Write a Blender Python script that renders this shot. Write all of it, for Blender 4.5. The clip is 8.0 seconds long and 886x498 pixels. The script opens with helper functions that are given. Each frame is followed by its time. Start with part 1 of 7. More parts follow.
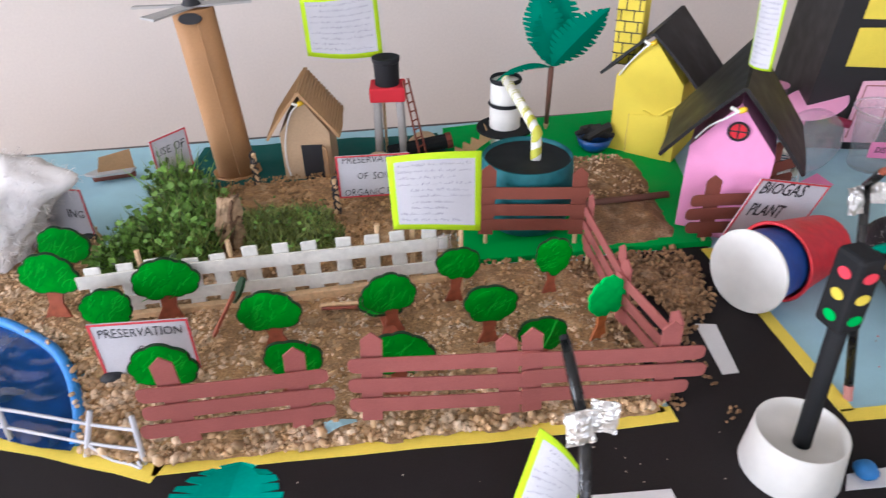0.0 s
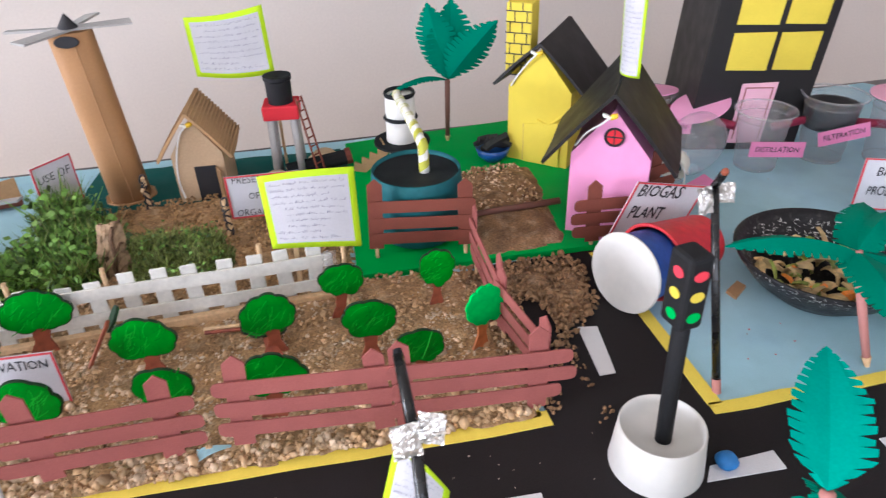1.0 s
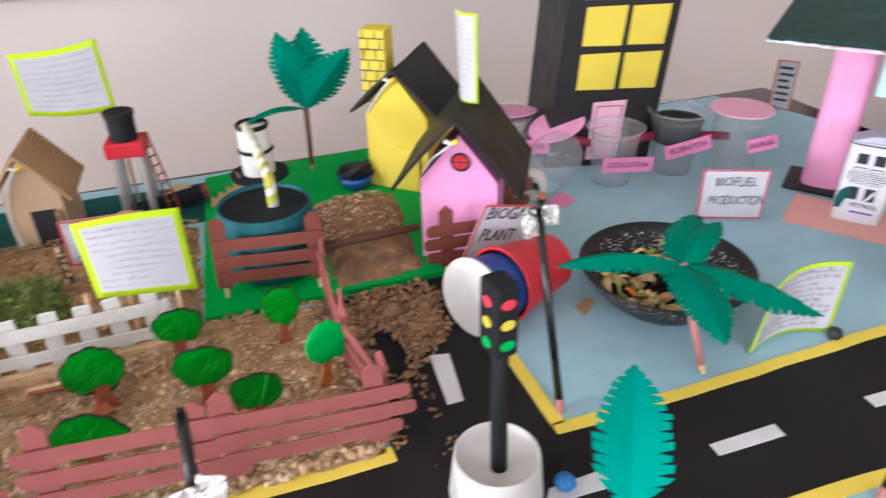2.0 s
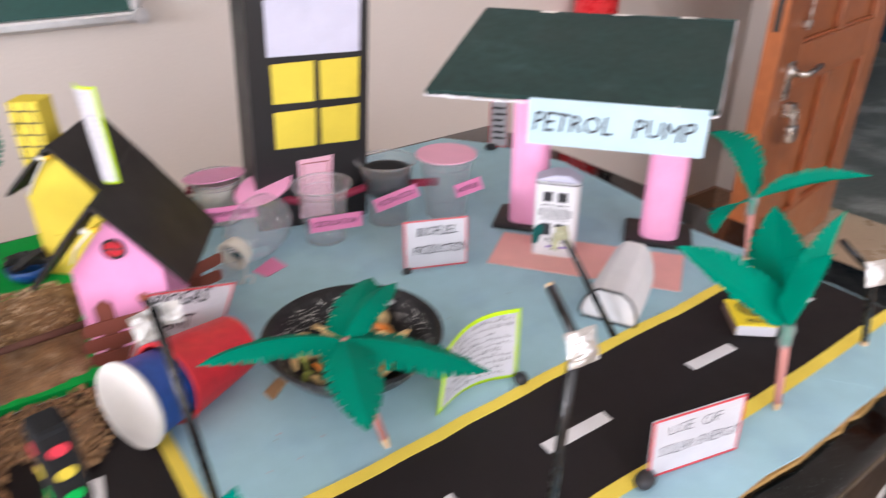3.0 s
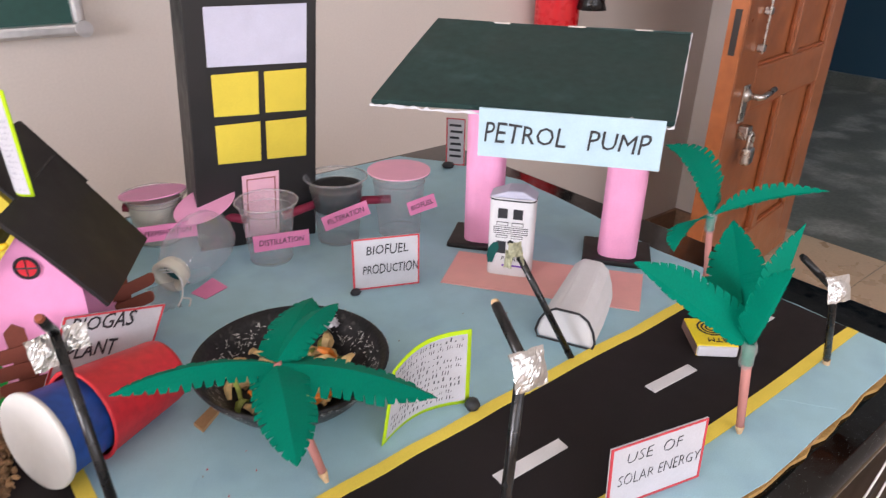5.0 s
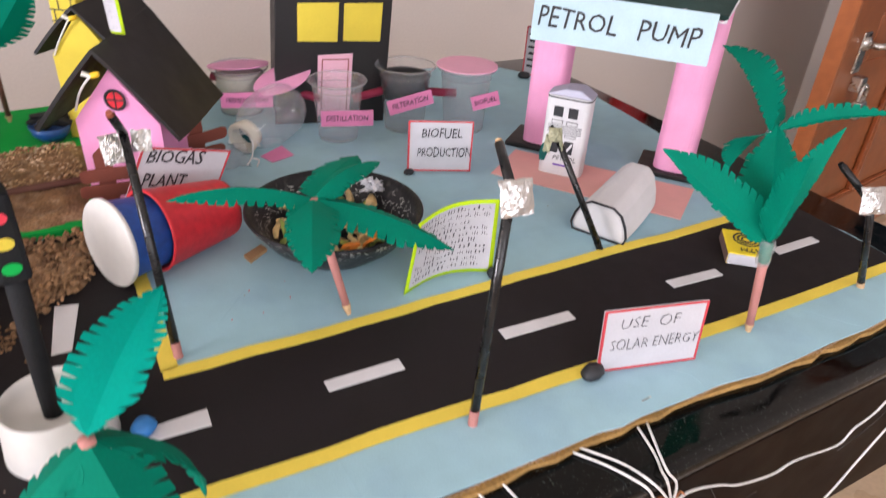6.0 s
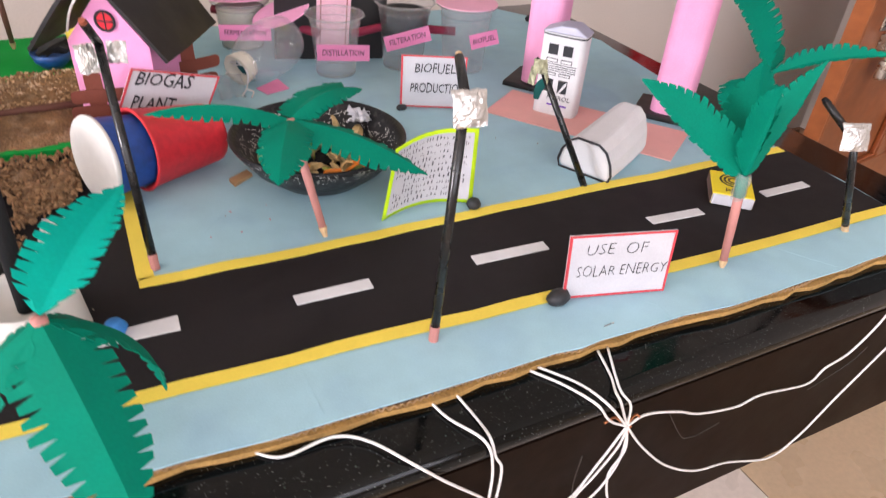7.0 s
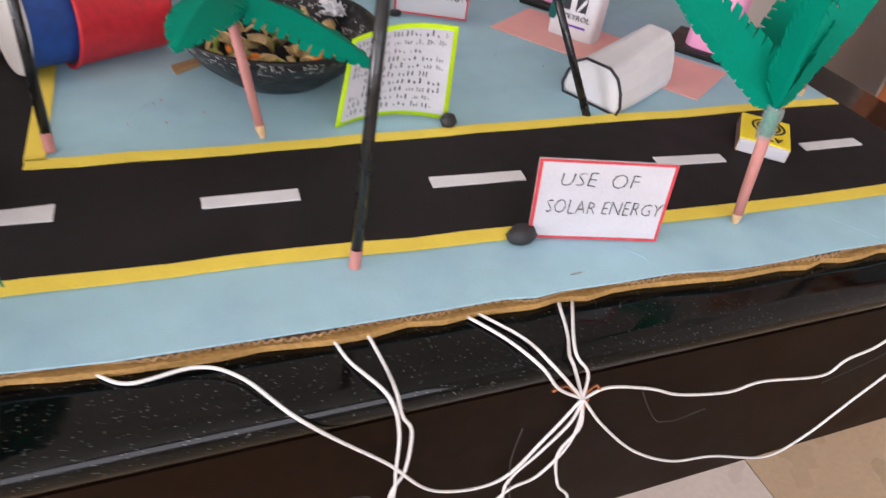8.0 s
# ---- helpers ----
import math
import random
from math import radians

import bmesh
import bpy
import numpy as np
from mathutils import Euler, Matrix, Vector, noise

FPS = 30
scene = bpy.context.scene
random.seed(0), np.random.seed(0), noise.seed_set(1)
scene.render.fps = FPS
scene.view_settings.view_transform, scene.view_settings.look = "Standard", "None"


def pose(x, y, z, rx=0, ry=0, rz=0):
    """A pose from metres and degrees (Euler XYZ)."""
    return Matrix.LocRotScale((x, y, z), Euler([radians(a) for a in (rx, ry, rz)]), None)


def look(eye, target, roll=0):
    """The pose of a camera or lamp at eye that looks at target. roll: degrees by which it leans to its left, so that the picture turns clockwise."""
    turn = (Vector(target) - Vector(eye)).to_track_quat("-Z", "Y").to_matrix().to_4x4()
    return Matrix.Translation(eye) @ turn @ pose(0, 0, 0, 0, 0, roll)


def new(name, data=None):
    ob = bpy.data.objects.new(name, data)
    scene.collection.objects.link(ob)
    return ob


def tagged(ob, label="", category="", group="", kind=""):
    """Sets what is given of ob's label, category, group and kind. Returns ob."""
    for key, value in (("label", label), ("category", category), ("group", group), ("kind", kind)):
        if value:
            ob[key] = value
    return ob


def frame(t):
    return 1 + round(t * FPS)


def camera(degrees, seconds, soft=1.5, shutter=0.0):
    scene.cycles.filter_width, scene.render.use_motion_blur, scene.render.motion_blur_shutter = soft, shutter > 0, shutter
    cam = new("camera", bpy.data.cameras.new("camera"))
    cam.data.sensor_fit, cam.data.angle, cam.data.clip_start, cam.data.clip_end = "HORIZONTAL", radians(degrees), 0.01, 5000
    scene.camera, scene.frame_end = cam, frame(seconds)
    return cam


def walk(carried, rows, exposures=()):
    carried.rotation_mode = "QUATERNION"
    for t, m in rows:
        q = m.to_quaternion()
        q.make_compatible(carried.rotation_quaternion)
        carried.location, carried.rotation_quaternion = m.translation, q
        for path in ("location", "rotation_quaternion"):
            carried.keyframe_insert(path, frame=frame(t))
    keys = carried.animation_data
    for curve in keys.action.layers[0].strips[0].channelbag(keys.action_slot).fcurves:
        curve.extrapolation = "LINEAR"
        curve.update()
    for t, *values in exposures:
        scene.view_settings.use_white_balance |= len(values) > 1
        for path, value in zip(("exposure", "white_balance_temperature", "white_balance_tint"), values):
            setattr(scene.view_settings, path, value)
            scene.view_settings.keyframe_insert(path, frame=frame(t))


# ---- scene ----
cam = camera(65.99, 8.0, soft=1.25, shutter=0.5)
PATH = [
    (0, (-0.3388, -0.3248, 0.3966), (-0.3098, -0.0755, 0.2322), -1.64),
    (0.5, (-0.3039, -0.3328, 0.3982), (-0.2645, -0.0834, 0.2361), -1.61),
    (1, (-0.2762, -0.3354, 0.3974), (-0.2262, -0.0870, 0.2368), -1.88),
    (1.2, (-0.2647, -0.3343, 0.3982), (-0.2115, -0.0865, 0.2376), -2.28),
    (2.3, (-0.1752, -0.3447, 0.4017), (-0.0695, -0.1074, 0.2516), -1.12),
    (2.5, (-0.1474, -0.3491, 0.4045), (-0.0267, -0.1175, 0.2568), -1.36),
    (2.7, (-0.1132, -0.3538, 0.4032), (0.0209, -0.1295, 0.2559), -1.09),
    (3, (-0.0589, -0.3542, 0.4077), (0.0972, -0.1407, 0.2661), -0.09),
    (3.2, (-0.0338, -0.3392, 0.4107), (0.1407, -0.1387, 0.2717), 1.25),
    (3.5, (-0.0121, -0.3203, 0.3978), (0.1697, -0.1226, 0.2642), 1.86),
    (4, (-0.0085, -0.3119, 0.3967), (0.1711, -0.1100, 0.2664), 1.10),
    (4.2, (-0.0091, -0.3165, 0.3929), (0.1722, -0.1162, 0.2626), 1.31),
    (5.3, (-0.0335, -0.3571, 0.3784), (0.1298, -0.1440, 0.2445), 1.27),
    (5.5, (-0.0344, -0.3726, 0.3697), (0.1227, -0.1574, 0.2318), 1.75),
    (6, (-0.0213, -0.4223, 0.3492), (0.1107, -0.2026, 0.1933), 3.88),
    (6.5, (-0.0091, -0.4552, 0.3461), (0.1128, -0.2348, 0.1830), 3.35),
    (7, (0.0061, -0.4620, 0.3302), (0.1253, -0.2459, 0.1597), 4.56),
    (7.5, (0.0489, -0.4516, 0.2890), (0.1518, -0.2319, 0.1124), 7.44),
    (8, (0.0969, -0.4342, 0.2605), (0.1971, -0.2220, 0.0736), 8.41),
]
TINT = [(0, -0.33, 5730, 6), (1, -0.22, 5760, 6), (2.5, -0.16, 6020, 8), (3, -0.1, 6190, 9), (3.5, -0.23, 6350, 10), (4, -0.29, 6400, 10), (5.5, -0.33, 6300, 10), (6.5, -0.16, 6390, 11), (7, -0.08, 6390, 11), (7.5, -0.2, 6280, 10), (8, -0.29, 6280, 10)]
walk(cam, [(t, look(eye, target, roll)) for t, eye, target, roll in PATH], TINT)

# ---- light: daylight through the room's unseen windows, with added fill next door ----
world = bpy.data.worlds.new("sky")
scene.world = world
world.use_nodes = True
wn = world.node_tree
sky = wn.nodes.new("ShaderNodeTexSky")
sky.sky_type, sky.sun_disc = "NISHITA", False
sky.sun_elevation, sky.sun_rotation = radians(42), radians(200)
wn.links.new(sky.outputs[0], wn.nodes["Background"].inputs[0])
wn.nodes["Background"].inputs[1].default_value = 0.1


def area_light(name, x, y, z, width, height, rx, rz, watts, colour=(0.975, 0.93, 1.0)):
    """An area lamp: skylight in a window's opening, and the next room's fill (decimetres)."""
    data = bpy.data.lights.new(name, "AREA")
    data.shape, data.size, data.size_y = "RECTANGLE", width * 0.1, height * 0.1
    data.energy, data.color = watts, colour
    lamp = new(name, data)
    lamp.matrix_basis = pose(x * 0.1, y * 0.1, z * 0.1, rx, 0, rz)
    return lamp


area_light("window_light_south", -4, -31.5, 9, 34, 13, 90, 0, 88)
# added fill before the next room's closed side wall, which has no window
area_light("fill_light_next_room", 45, -29.5, 9, 20, 14, 90, 0, 118)
area_light("window_light_west", -59.5, -10, 9, 24, 13, 90, -90, 430)

# ---- materials ----


def material(name, colour, rough=0.75, metal=0.0, grain=60, vary=0.12, blotch=6, bump=0.15, bump_scale=None, coat=0.0, second=None, second_scale=9.0, cut=(0.5, 0.62), island=0.0, spec=0.5):
    """A surface with fine grain, broad blotches and relief. second: a colour that shows in patches."""
    m = bpy.data.materials.new(name)
    m.use_nodes = True
    nt = m.node_tree
    b = nt.nodes["Principled BSDF"]
    co = nt.nodes.new("ShaderNodeTexCoord")

    def noise_tex(scale, detail=4):
        n = nt.nodes.new("ShaderNodeTexNoise")
        n.inputs["Scale"].default_value, n.inputs["Detail"].default_value = scale, detail
        nt.links.new(co.outputs["Object"], n.inputs["Vector"])
        return n

    def ramp(src, lo, hi, a, c):
        r = nt.nodes.new("ShaderNodeMapRange")
        r.inputs[1].default_value, r.inputs[2].default_value, r.inputs[3].default_value, r.inputs[4].default_value = lo, hi, a, c
        nt.links.new(src, r.inputs[0])
        return r.outputs[0]

    def mix(kind, fac, a, c):
        x = nt.nodes.new("ShaderNodeMix")
        x.data_type, x.blend_type = "RGBA", kind
        for socket, value in ((x.inputs[0], fac), (x.inputs[6], a), (x.inputs[7], c)):
            if isinstance(value, bpy.types.NodeSocket):
                nt.links.new(value, socket)
            else:
                socket.default_value = value
        return x.outputs[2]

    fine, broad = noise_tex(grain * 10), noise_tex(blotch * 10, 3)
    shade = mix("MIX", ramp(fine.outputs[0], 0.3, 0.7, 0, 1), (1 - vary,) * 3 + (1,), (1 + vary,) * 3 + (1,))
    wide = mix("MIX", ramp(broad.outputs[0], 0.3, 0.7, 0, 1), (1 - vary,) * 3 + (1,), (1 + 0.7 * vary,) * 3 + (1,))
    base = (*colour, 1)
    if second is not None:
        patch = noise_tex(second_scale * 10, 5)
        base = mix("MIX", ramp(patch.outputs[0], cut[0], cut[1], 0, 1), base, (*second, 1))
    if island > 0:
        geo = nt.nodes.new("ShaderNodeNewGeometry")
        lum = ramp(geo.outputs["Random Per Island"], 0, 1, 1 - island, 1 + island)
        hue = nt.nodes.new("ShaderNodeHueSaturation")
        nt.links.new(lum, hue.inputs["Value"])
        if isinstance(base, tuple):
            hue.inputs["Color"].default_value = base
        else:
            nt.links.new(base, hue.inputs["Color"])
        base = hue.outputs[0]
    out = mix("MULTIPLY", 1.0, mix("MULTIPLY", 1.0, base, shade), wide)
    nt.links.new(out, b.inputs["Base Color"])
    nt.links.new(ramp(broad.outputs[0], 0.3, 0.7, max(rough - 0.08, 0.02), min(rough + 0.08, 1)), b.inputs["Roughness"])
    b.inputs["Metallic"].default_value = metal
    b.inputs["Specular IOR Level"].default_value = spec
    b.inputs["Coat Weight"].default_value = coat
    if bump > 0:
        bn = nt.nodes.new("ShaderNodeBump")
        bn.inputs["Strength"].default_value, bn.inputs["Distance"].default_value = bump, 0.002
        src = noise_tex((bump_scale or grain) * 10) if bump_scale else fine
        nt.links.new(src.outputs[0], bn.inputs["Height"])
        nt.links.new(bn.outputs[0], b.inputs["Normal"])
    return m


def flake(m, scale, size, share, colour):
    """Scatters angular mineral flakes of another colour over a material."""
    nt = m.node_tree
    b = nt.nodes["Principled BSDF"]
    co = nt.nodes.new("ShaderNodeTexCoord")
    cell = nt.nodes.new("ShaderNodeTexVoronoi")
    cell.inputs["Scale"].default_value = scale * 10
    cell.distance = "MANHATTAN"
    nt.links.new(co.outputs["Object"], cell.inputs["Vector"])
    split = nt.nodes.new("ShaderNodeSeparateColor")
    nt.links.new(cell.outputs["Color"], split.inputs[0])
    near, few, both = (nt.nodes.new("ShaderNodeMath") for _ in range(3))
    near.operation, few.operation, both.operation = "LESS_THAN", "LESS_THAN", "MULTIPLY"
    near.inputs[1].default_value, few.inputs[1].default_value = size * 2, share
    nt.links.new(cell.outputs["Distance"], near.inputs[0])
    nt.links.new(split.outputs[0], few.inputs[0])
    nt.links.new(near.outputs[0], both.inputs[0])
    nt.links.new(few.outputs[0], both.inputs[1])
    x = nt.nodes.new("ShaderNodeMix")
    x.data_type = "RGBA"
    old = b.inputs["Base Color"].links[0].from_socket
    nt.links.new(both.outputs[0], x.inputs[0])
    nt.links.new(old, x.inputs[6])
    x.inputs[7].default_value = (*colour, 1)
    nt.links.new(x.outputs[2], b.inputs["Base Color"])


def paper(name, colour, rough=0.8, **more):
    more = {"grain": 90, "vary": 0.045, "blotch": 4, "bump": 0.12, "bump_scale": 7, "spec": 0.18, **more}
    return material(name, colour, rough, **more)


def clear_plastic(name, tint, rough, milk):
    """Thin clear plastic: mostly see-through, with a little haze and gloss."""
    m = bpy.data.materials.new(name)
    m.use_nodes = True
    nt = m.node_tree
    out = nt.nodes["Material Output"]
    nt.nodes.remove(nt.nodes["Principled BSDF"])
    clear, haze, gloss, glow = (nt.nodes.new(k) for k in ("ShaderNodeBsdfTransparent", "ShaderNodeBsdfDiffuse", "ShaderNodeBsdfGlossy", "ShaderNodeBsdfTranslucent"))
    glow.inputs[0].default_value = (0.9, 0.9, 0.92, 1)
    both = nt.nodes.new("ShaderNodeMixShader")
    nt.links.new(haze.outputs[0], both.inputs[1])
    nt.links.new(glow.outputs[0], both.inputs[2])
    clear.inputs[0].default_value, haze.inputs[0].default_value = (*tint, 1), (0.9, 0.9, 0.92, 1)
    gloss.inputs["Roughness"].default_value = rough
    lay = nt.nodes.new("ShaderNodeLayerWeight")
    lay.inputs[0].default_value = 0.25
    fres = nt.nodes.new("ShaderNodeMapRange")
    fres.inputs[3].default_value, fres.inputs[4].default_value = 0.03, 0.30
    nt.links.new(lay.outputs["Facing"], fres.inputs[0])
    a, c = nt.nodes.new("ShaderNodeMixShader"), nt.nodes.new("ShaderNodeMixShader")
    noi = nt.nodes.new("ShaderNodeTexNoise")
    noi.inputs["Scale"].default_value = 60
    mp = nt.nodes.new("ShaderNodeMapRange")
    mp.inputs[1].default_value, mp.inputs[2].default_value, mp.inputs[3].default_value, mp.inputs[4].default_value = 0.35, 0.7, milk * 0.6, milk * 1.5
    nt.links.new(noi.outputs[0], mp.inputs[0])
    nt.links.new(mp.outputs[0], a.inputs[0])
    nt.links.new(clear.outputs[0], a.inputs[1])
    nt.links.new(both.outputs[0], a.inputs[2])
    nt.links.new(fres.outputs[0], c.inputs[0])
    nt.links.new(a.outputs[0], c.inputs[1])
    nt.links.new(gloss.outputs[0], c.inputs[2])
    nt.links.new(c.outputs[0], out.inputs[0])
    return m


WALL = material("wall_paint", (0.575, 0.525, 0.482), 0.7, grain=20, vary=0.03, blotch=0.25, bump=0.12, bump_scale=14)
CEIL = material("ceiling_paint", (0.8, 0.79, 0.76), 0.85, grain=15, vary=0.02, blotch=0.3)
FLOOR = material("floor_tile", (0.50, 0.375, 0.245), 0.3, grain=9, vary=0.07, blotch=0.7, bump=0.03)
FLOOR_PALE = material("floor_tile_pale", (0.62, 0.55, 0.49), 0.3, grain=9, vary=0.05, blotch=0.7, bump=0.03)
# second colour paints dusty smears together with light reflecting off the stone
STONE_GREY = material("grey_stone_floor", (0.13, 0.138, 0.118), 0.42, grain=6, vary=0.2, blotch=0.35, bump=0.05, second=(0.27, 0.27, 0.24), second_scale=0.4, cut=(0.5, 0.64))
BLUE_WALL = material("blue_wall_paint", (0.02, 0.065, 0.105), 0.7, grain=10, vary=0.05, blotch=0.4)
DOOR_WOOD = material("varnished_door_wood", (0.29, 0.095, 0.032), 0.35, grain=3, vary=0.12, blotch=0.7, bump=0.05, coat=0.25)
DOOR_DARK = material("door_wood_dark", (0.30, 0.08, 0.022), 0.35, grain=3, vary=0.15, blotch=0.8, bump=0.05, coat=0.2)
# the door's wood in a brighter tone, for light falling on its edge
DOOR_EDGE_LIT = material("lit_door_edge_wood", (0.44, 0.135, 0.04), 0.4, grain=3, vary=0.12, blotch=0.7, bump=0.05, coat=0.2)
STEEL = material("worn_steel", (0.55, 0.53, 0.5), 0.3, metal=1.0, grain=8, vary=0.1)
ALU = material("aluminium_frame", (0.6, 0.6, 0.6), 0.4, metal=0.8, grain=8, vary=0.05)
CHALK = material("green_chalkboard", (0.012, 0.062, 0.05), 0.6, grain=8, vary=0.1, blotch=0.6)
GRANITE = material("black_granite", (0.0035, 0.0035, 0.0033), 0.10, grain=30, vary=0.3, blotch=5, bump=0.0, second=(0.10, 0.11, 0.105), second_scale=46, cut=(0.72, 0.77), spec=0.24)
flake(GRANITE, 110, 0.23, 0.05, (0.19, 0.21, 0.20))
flake(GRANITE, 40, 0.16, 0.08, (0.035, 0.05, 0.04))
APRON = material("brown_laminate", (0.0095, 0.0043, 0.0022), 0.45, spec=0.05, grain=10, vary=0.22, blotch=1.6, bump=0.05)
CARD = material("brown_cardboard", (0.40, 0.24, 0.115), 0.85, grain=35, vary=0.08, blotch=2.5, bump=0.15, bump_scale=12)
CARD_SHADE = material("shaded_cardboard_core", (0.10, 0.06, 0.03), 0.95, grain=45, vary=0.3, blotch=4, bump=0.3)
CARD_EDGE = material("cardboard_edge", (0.43, 0.25, 0.075), 0.9, grain=45, vary=0.22, blotch=4, bump=0.5)
CARD_PALE = material("pale_cardboard", (0.55, 0.39, 0.24), 0.85, grain=35, vary=0.06, blotch=2.5, bump=0.12, bump_scale=12)
CARD_GREY = material("grey_cardboard", (0.42, 0.41, 0.40), 0.85, grain=35, vary=0.06, blotch=2)
KRAFT = material("kraft_paper", (0.37, 0.195, 0.08), 0.7, grain=40, vary=0.05, blotch=2.0, bump=0.2, bump_scale=3)
BLUE = paper("pale_blue_paper", (0.365, 0.575, 0.65), 0.75, bump=0.35, bump_scale=2.2, second=(0.335, 0.53, 0.625), second_scale=1.2)
TEAL_SHEET = paper("dark_teal_paper", (0.008, 0.085, 0.075), 0.7)
GREEN_SHEET = paper("bright_green_paper", (0.006, 0.36, 0.055), 0.7)
ROAD = paper("black_paper", (0.0185, 0.0155, 0.016), 0.72, vary=0.14, spec=0.16)
ROOF_BLACK = paper("matt_black_card", (0.0115, 0.0098, 0.0098), 0.52, vary=0.12, spec=0.42)
YELLOW = paper("yellow_paper", (0.69, 0.55, 0.065), 0.7)
YELLOW_STRIP = paper("yellow_strip_paper", (0.84, 0.66, 0.10), 0.75)
PINK = paper("pink_foam_sheet", (0.83, 0.34, 0.58), 0.75)
PINK_CARD = paper("pink_paper", (0.85, 0.38, 0.60), 0.6)
PINK_PALE = paper("pale_pink_paper", (0.80, 0.46, 0.56), 0.7)
LID_PALE = paper("rose_lid_paper", (0.87, 0.46, 0.60), 0.7)
PINK_TAG = paper("magenta_pink_paper", (0.70, 0.23, 0.42), 0.7)
PEACH = paper("peach_paper", (0.82, 0.44, 0.40), 0.8)
WHITE = paper("white_paper", (0.55, 0.545, 0.575), 0.8)
LILAC = paper("pale_lilac_paper", (0.53, 0.525, 0.63), 0.8)
SKYBLUE = paper("sky_blue_paper", (0.41, 0.55, 0.62), 0.8)
DASH_WHITE = paper("bright_white_paper", (0.68, 0.67, 0.68), 0.8)
INK = material("black_ink", (0.018, 0.018, 0.022), 0.6, vary=0.1, bump=0)
INK_BLUE = material("blue_black_ink", (0.22, 0.22, 0.30), 0.7, vary=0.15, bump=0)
INK_GREY = material("grey_black_ink", (0.07, 0.07, 0.08), 0.7, vary=0.2, bump=0)
RED_LINE = material("red_marker", (0.58, 0.05, 0.065), 0.6, vary=0.1, bump=0)
LIME = paper("fluorescent_lime_paper", (0.50, 0.74, 0.012), 0.6)
FOIL_GREEN = material("greenish_foil_scrap", (0.36, 0.36, 0.24), 0.4, metal=0.6, grain=30, vary=0.2, bump=0.7, bump_scale=6)
FOIL = material("crumpled_foil", (0.62, 0.61, 0.59), 0.36, metal=1.0, grain=30, vary=0.05, bump=0.35, bump_scale=6)
BLACK_TUBE = material("satin_black_tube", (0.009, 0.0088, 0.009), 0.27, grain=20, vary=0.2, spec=0.45)
BLACK_MATT = paper("black_crepe_paper", (0.016, 0.0165, 0.018), 0.7, spec=0.15, vary=0.15)
CLAY = material("black_clay", (0.02, 0.021, 0.024), 0.6, grain=20, vary=0.15, bump=0.3)
BLUE_CLAY = material("blue_clay", (0.035, 0.21, 0.56), 0.55, grain=15, vary=0.12, bump=0.3)
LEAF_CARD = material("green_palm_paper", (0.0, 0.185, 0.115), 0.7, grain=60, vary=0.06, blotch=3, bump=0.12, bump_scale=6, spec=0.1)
# turquoise hue, with light through the sheet put into its brightness
LEAF_TEAL_LIT = material("lit_turquoise_palm_paper", (0.0, 0.29, 0.22), 0.7, grain=60, vary=0.06, blotch=3, bump=0.12, bump_scale=6, spec=0.1)
TRUNK_PINK = paper("dusty_pink_straw", (0.48, 0.215, 0.19), 0.6)
TRUNK_BROWN = paper("brown_straw", (0.16, 0.075, 0.055), 0.6)
STICK = material("pale_wood_stick", (0.62, 0.42, 0.23), 0.75, grain=25, vary=0.15)
TREE_GREEN = material("green_felt_pen_card", (0.004, 0.255, 0.008), 0.42, grain=14, vary=0.16, blotch=3, bump=0.25, bump_scale=3, second=(0.004, 0.155, 0.004), second_scale=2.2, cut=(0.42, 0.66), spec=0.15)
TREE_STROKE = material("pen_stroke_green", (0.022, 0.35, 0.02), 0.45, vary=0.2, spec=0.15)
TREE_DEEP = material("deep_pen_green", (0.003, 0.17, 0.006), 0.45, vary=0.2, spec=0.15)
TREE_LIGHT = material("light_green_card", (0.006, 0.50, 0.085), 0.5, grain=14, vary=0.15, blotch=5, bump=0.1, spec=0.15)
TREE_EDGE = material("dark_green_outline", (0.004, 0.03, 0.006), 0.5, vary=0.2)
TREE_TRUNK = material("brown_felt_pen_card", (0.31, 0.078, 0.036), 0.6, grain=12, vary=0.3, blotch=5, second=(0.13, 0.03, 0.02), second_scale=3)
TREE_ORANGE = material("orange_brown_card", (0.50, 0.15, 0.04), 0.6, grain=12, vary=0.3, blotch=5)
FENCE_ROSE = paper("rose_brown_paper", (0.33, 0.104, 0.092), 0.75, vary=0.08)
FENCE_BROWN = paper("red_brown_paper", (0.205, 0.062, 0.042), 0.75, vary=0.08)
FENCE_WHITE = material("white_painted_stick", (0.68, 0.665, 0.61), 0.6, grain=20, vary=0.08, blotch=4)
SOIL = material("brown_soil", (0.335, 0.20, 0.092), 0.95, grain=45, vary=0.35, blotch=5, bump=0.9, bump_scale=40, second=(0.43, 0.295, 0.165), second_scale=7, cut=(0.5, 0.68))
SOIL_ROAD = material("damp_brown_soil", (0.24, 0.132, 0.06), 0.9, grain=45, vary=0.35, blotch=5, bump=0.9, bump_scale=40, second=(0.36, 0.235, 0.14), second_scale=7, cut=(0.5, 0.68))
CRUMB_ROAD = material("damp_soil_crumbs", (0.26, 0.148, 0.07), 0.9, grain=30, vary=0.2, island=0.4, bump=0.4)
SOIL_DARK = material("dark_moist_soil", (0.14, 0.078, 0.042), 0.95, grain=45, vary=0.35, blotch=5, bump=0.9, bump_scale=40)
BARK = material("tan_bark", (0.37, 0.25, 0.145), 0.9, grain=16, vary=0.25, blotch=3, bump=0.8, bump_scale=9, second=(0.10, 0.055, 0.03), second_scale=3.5, cut=(0.56, 0.62))
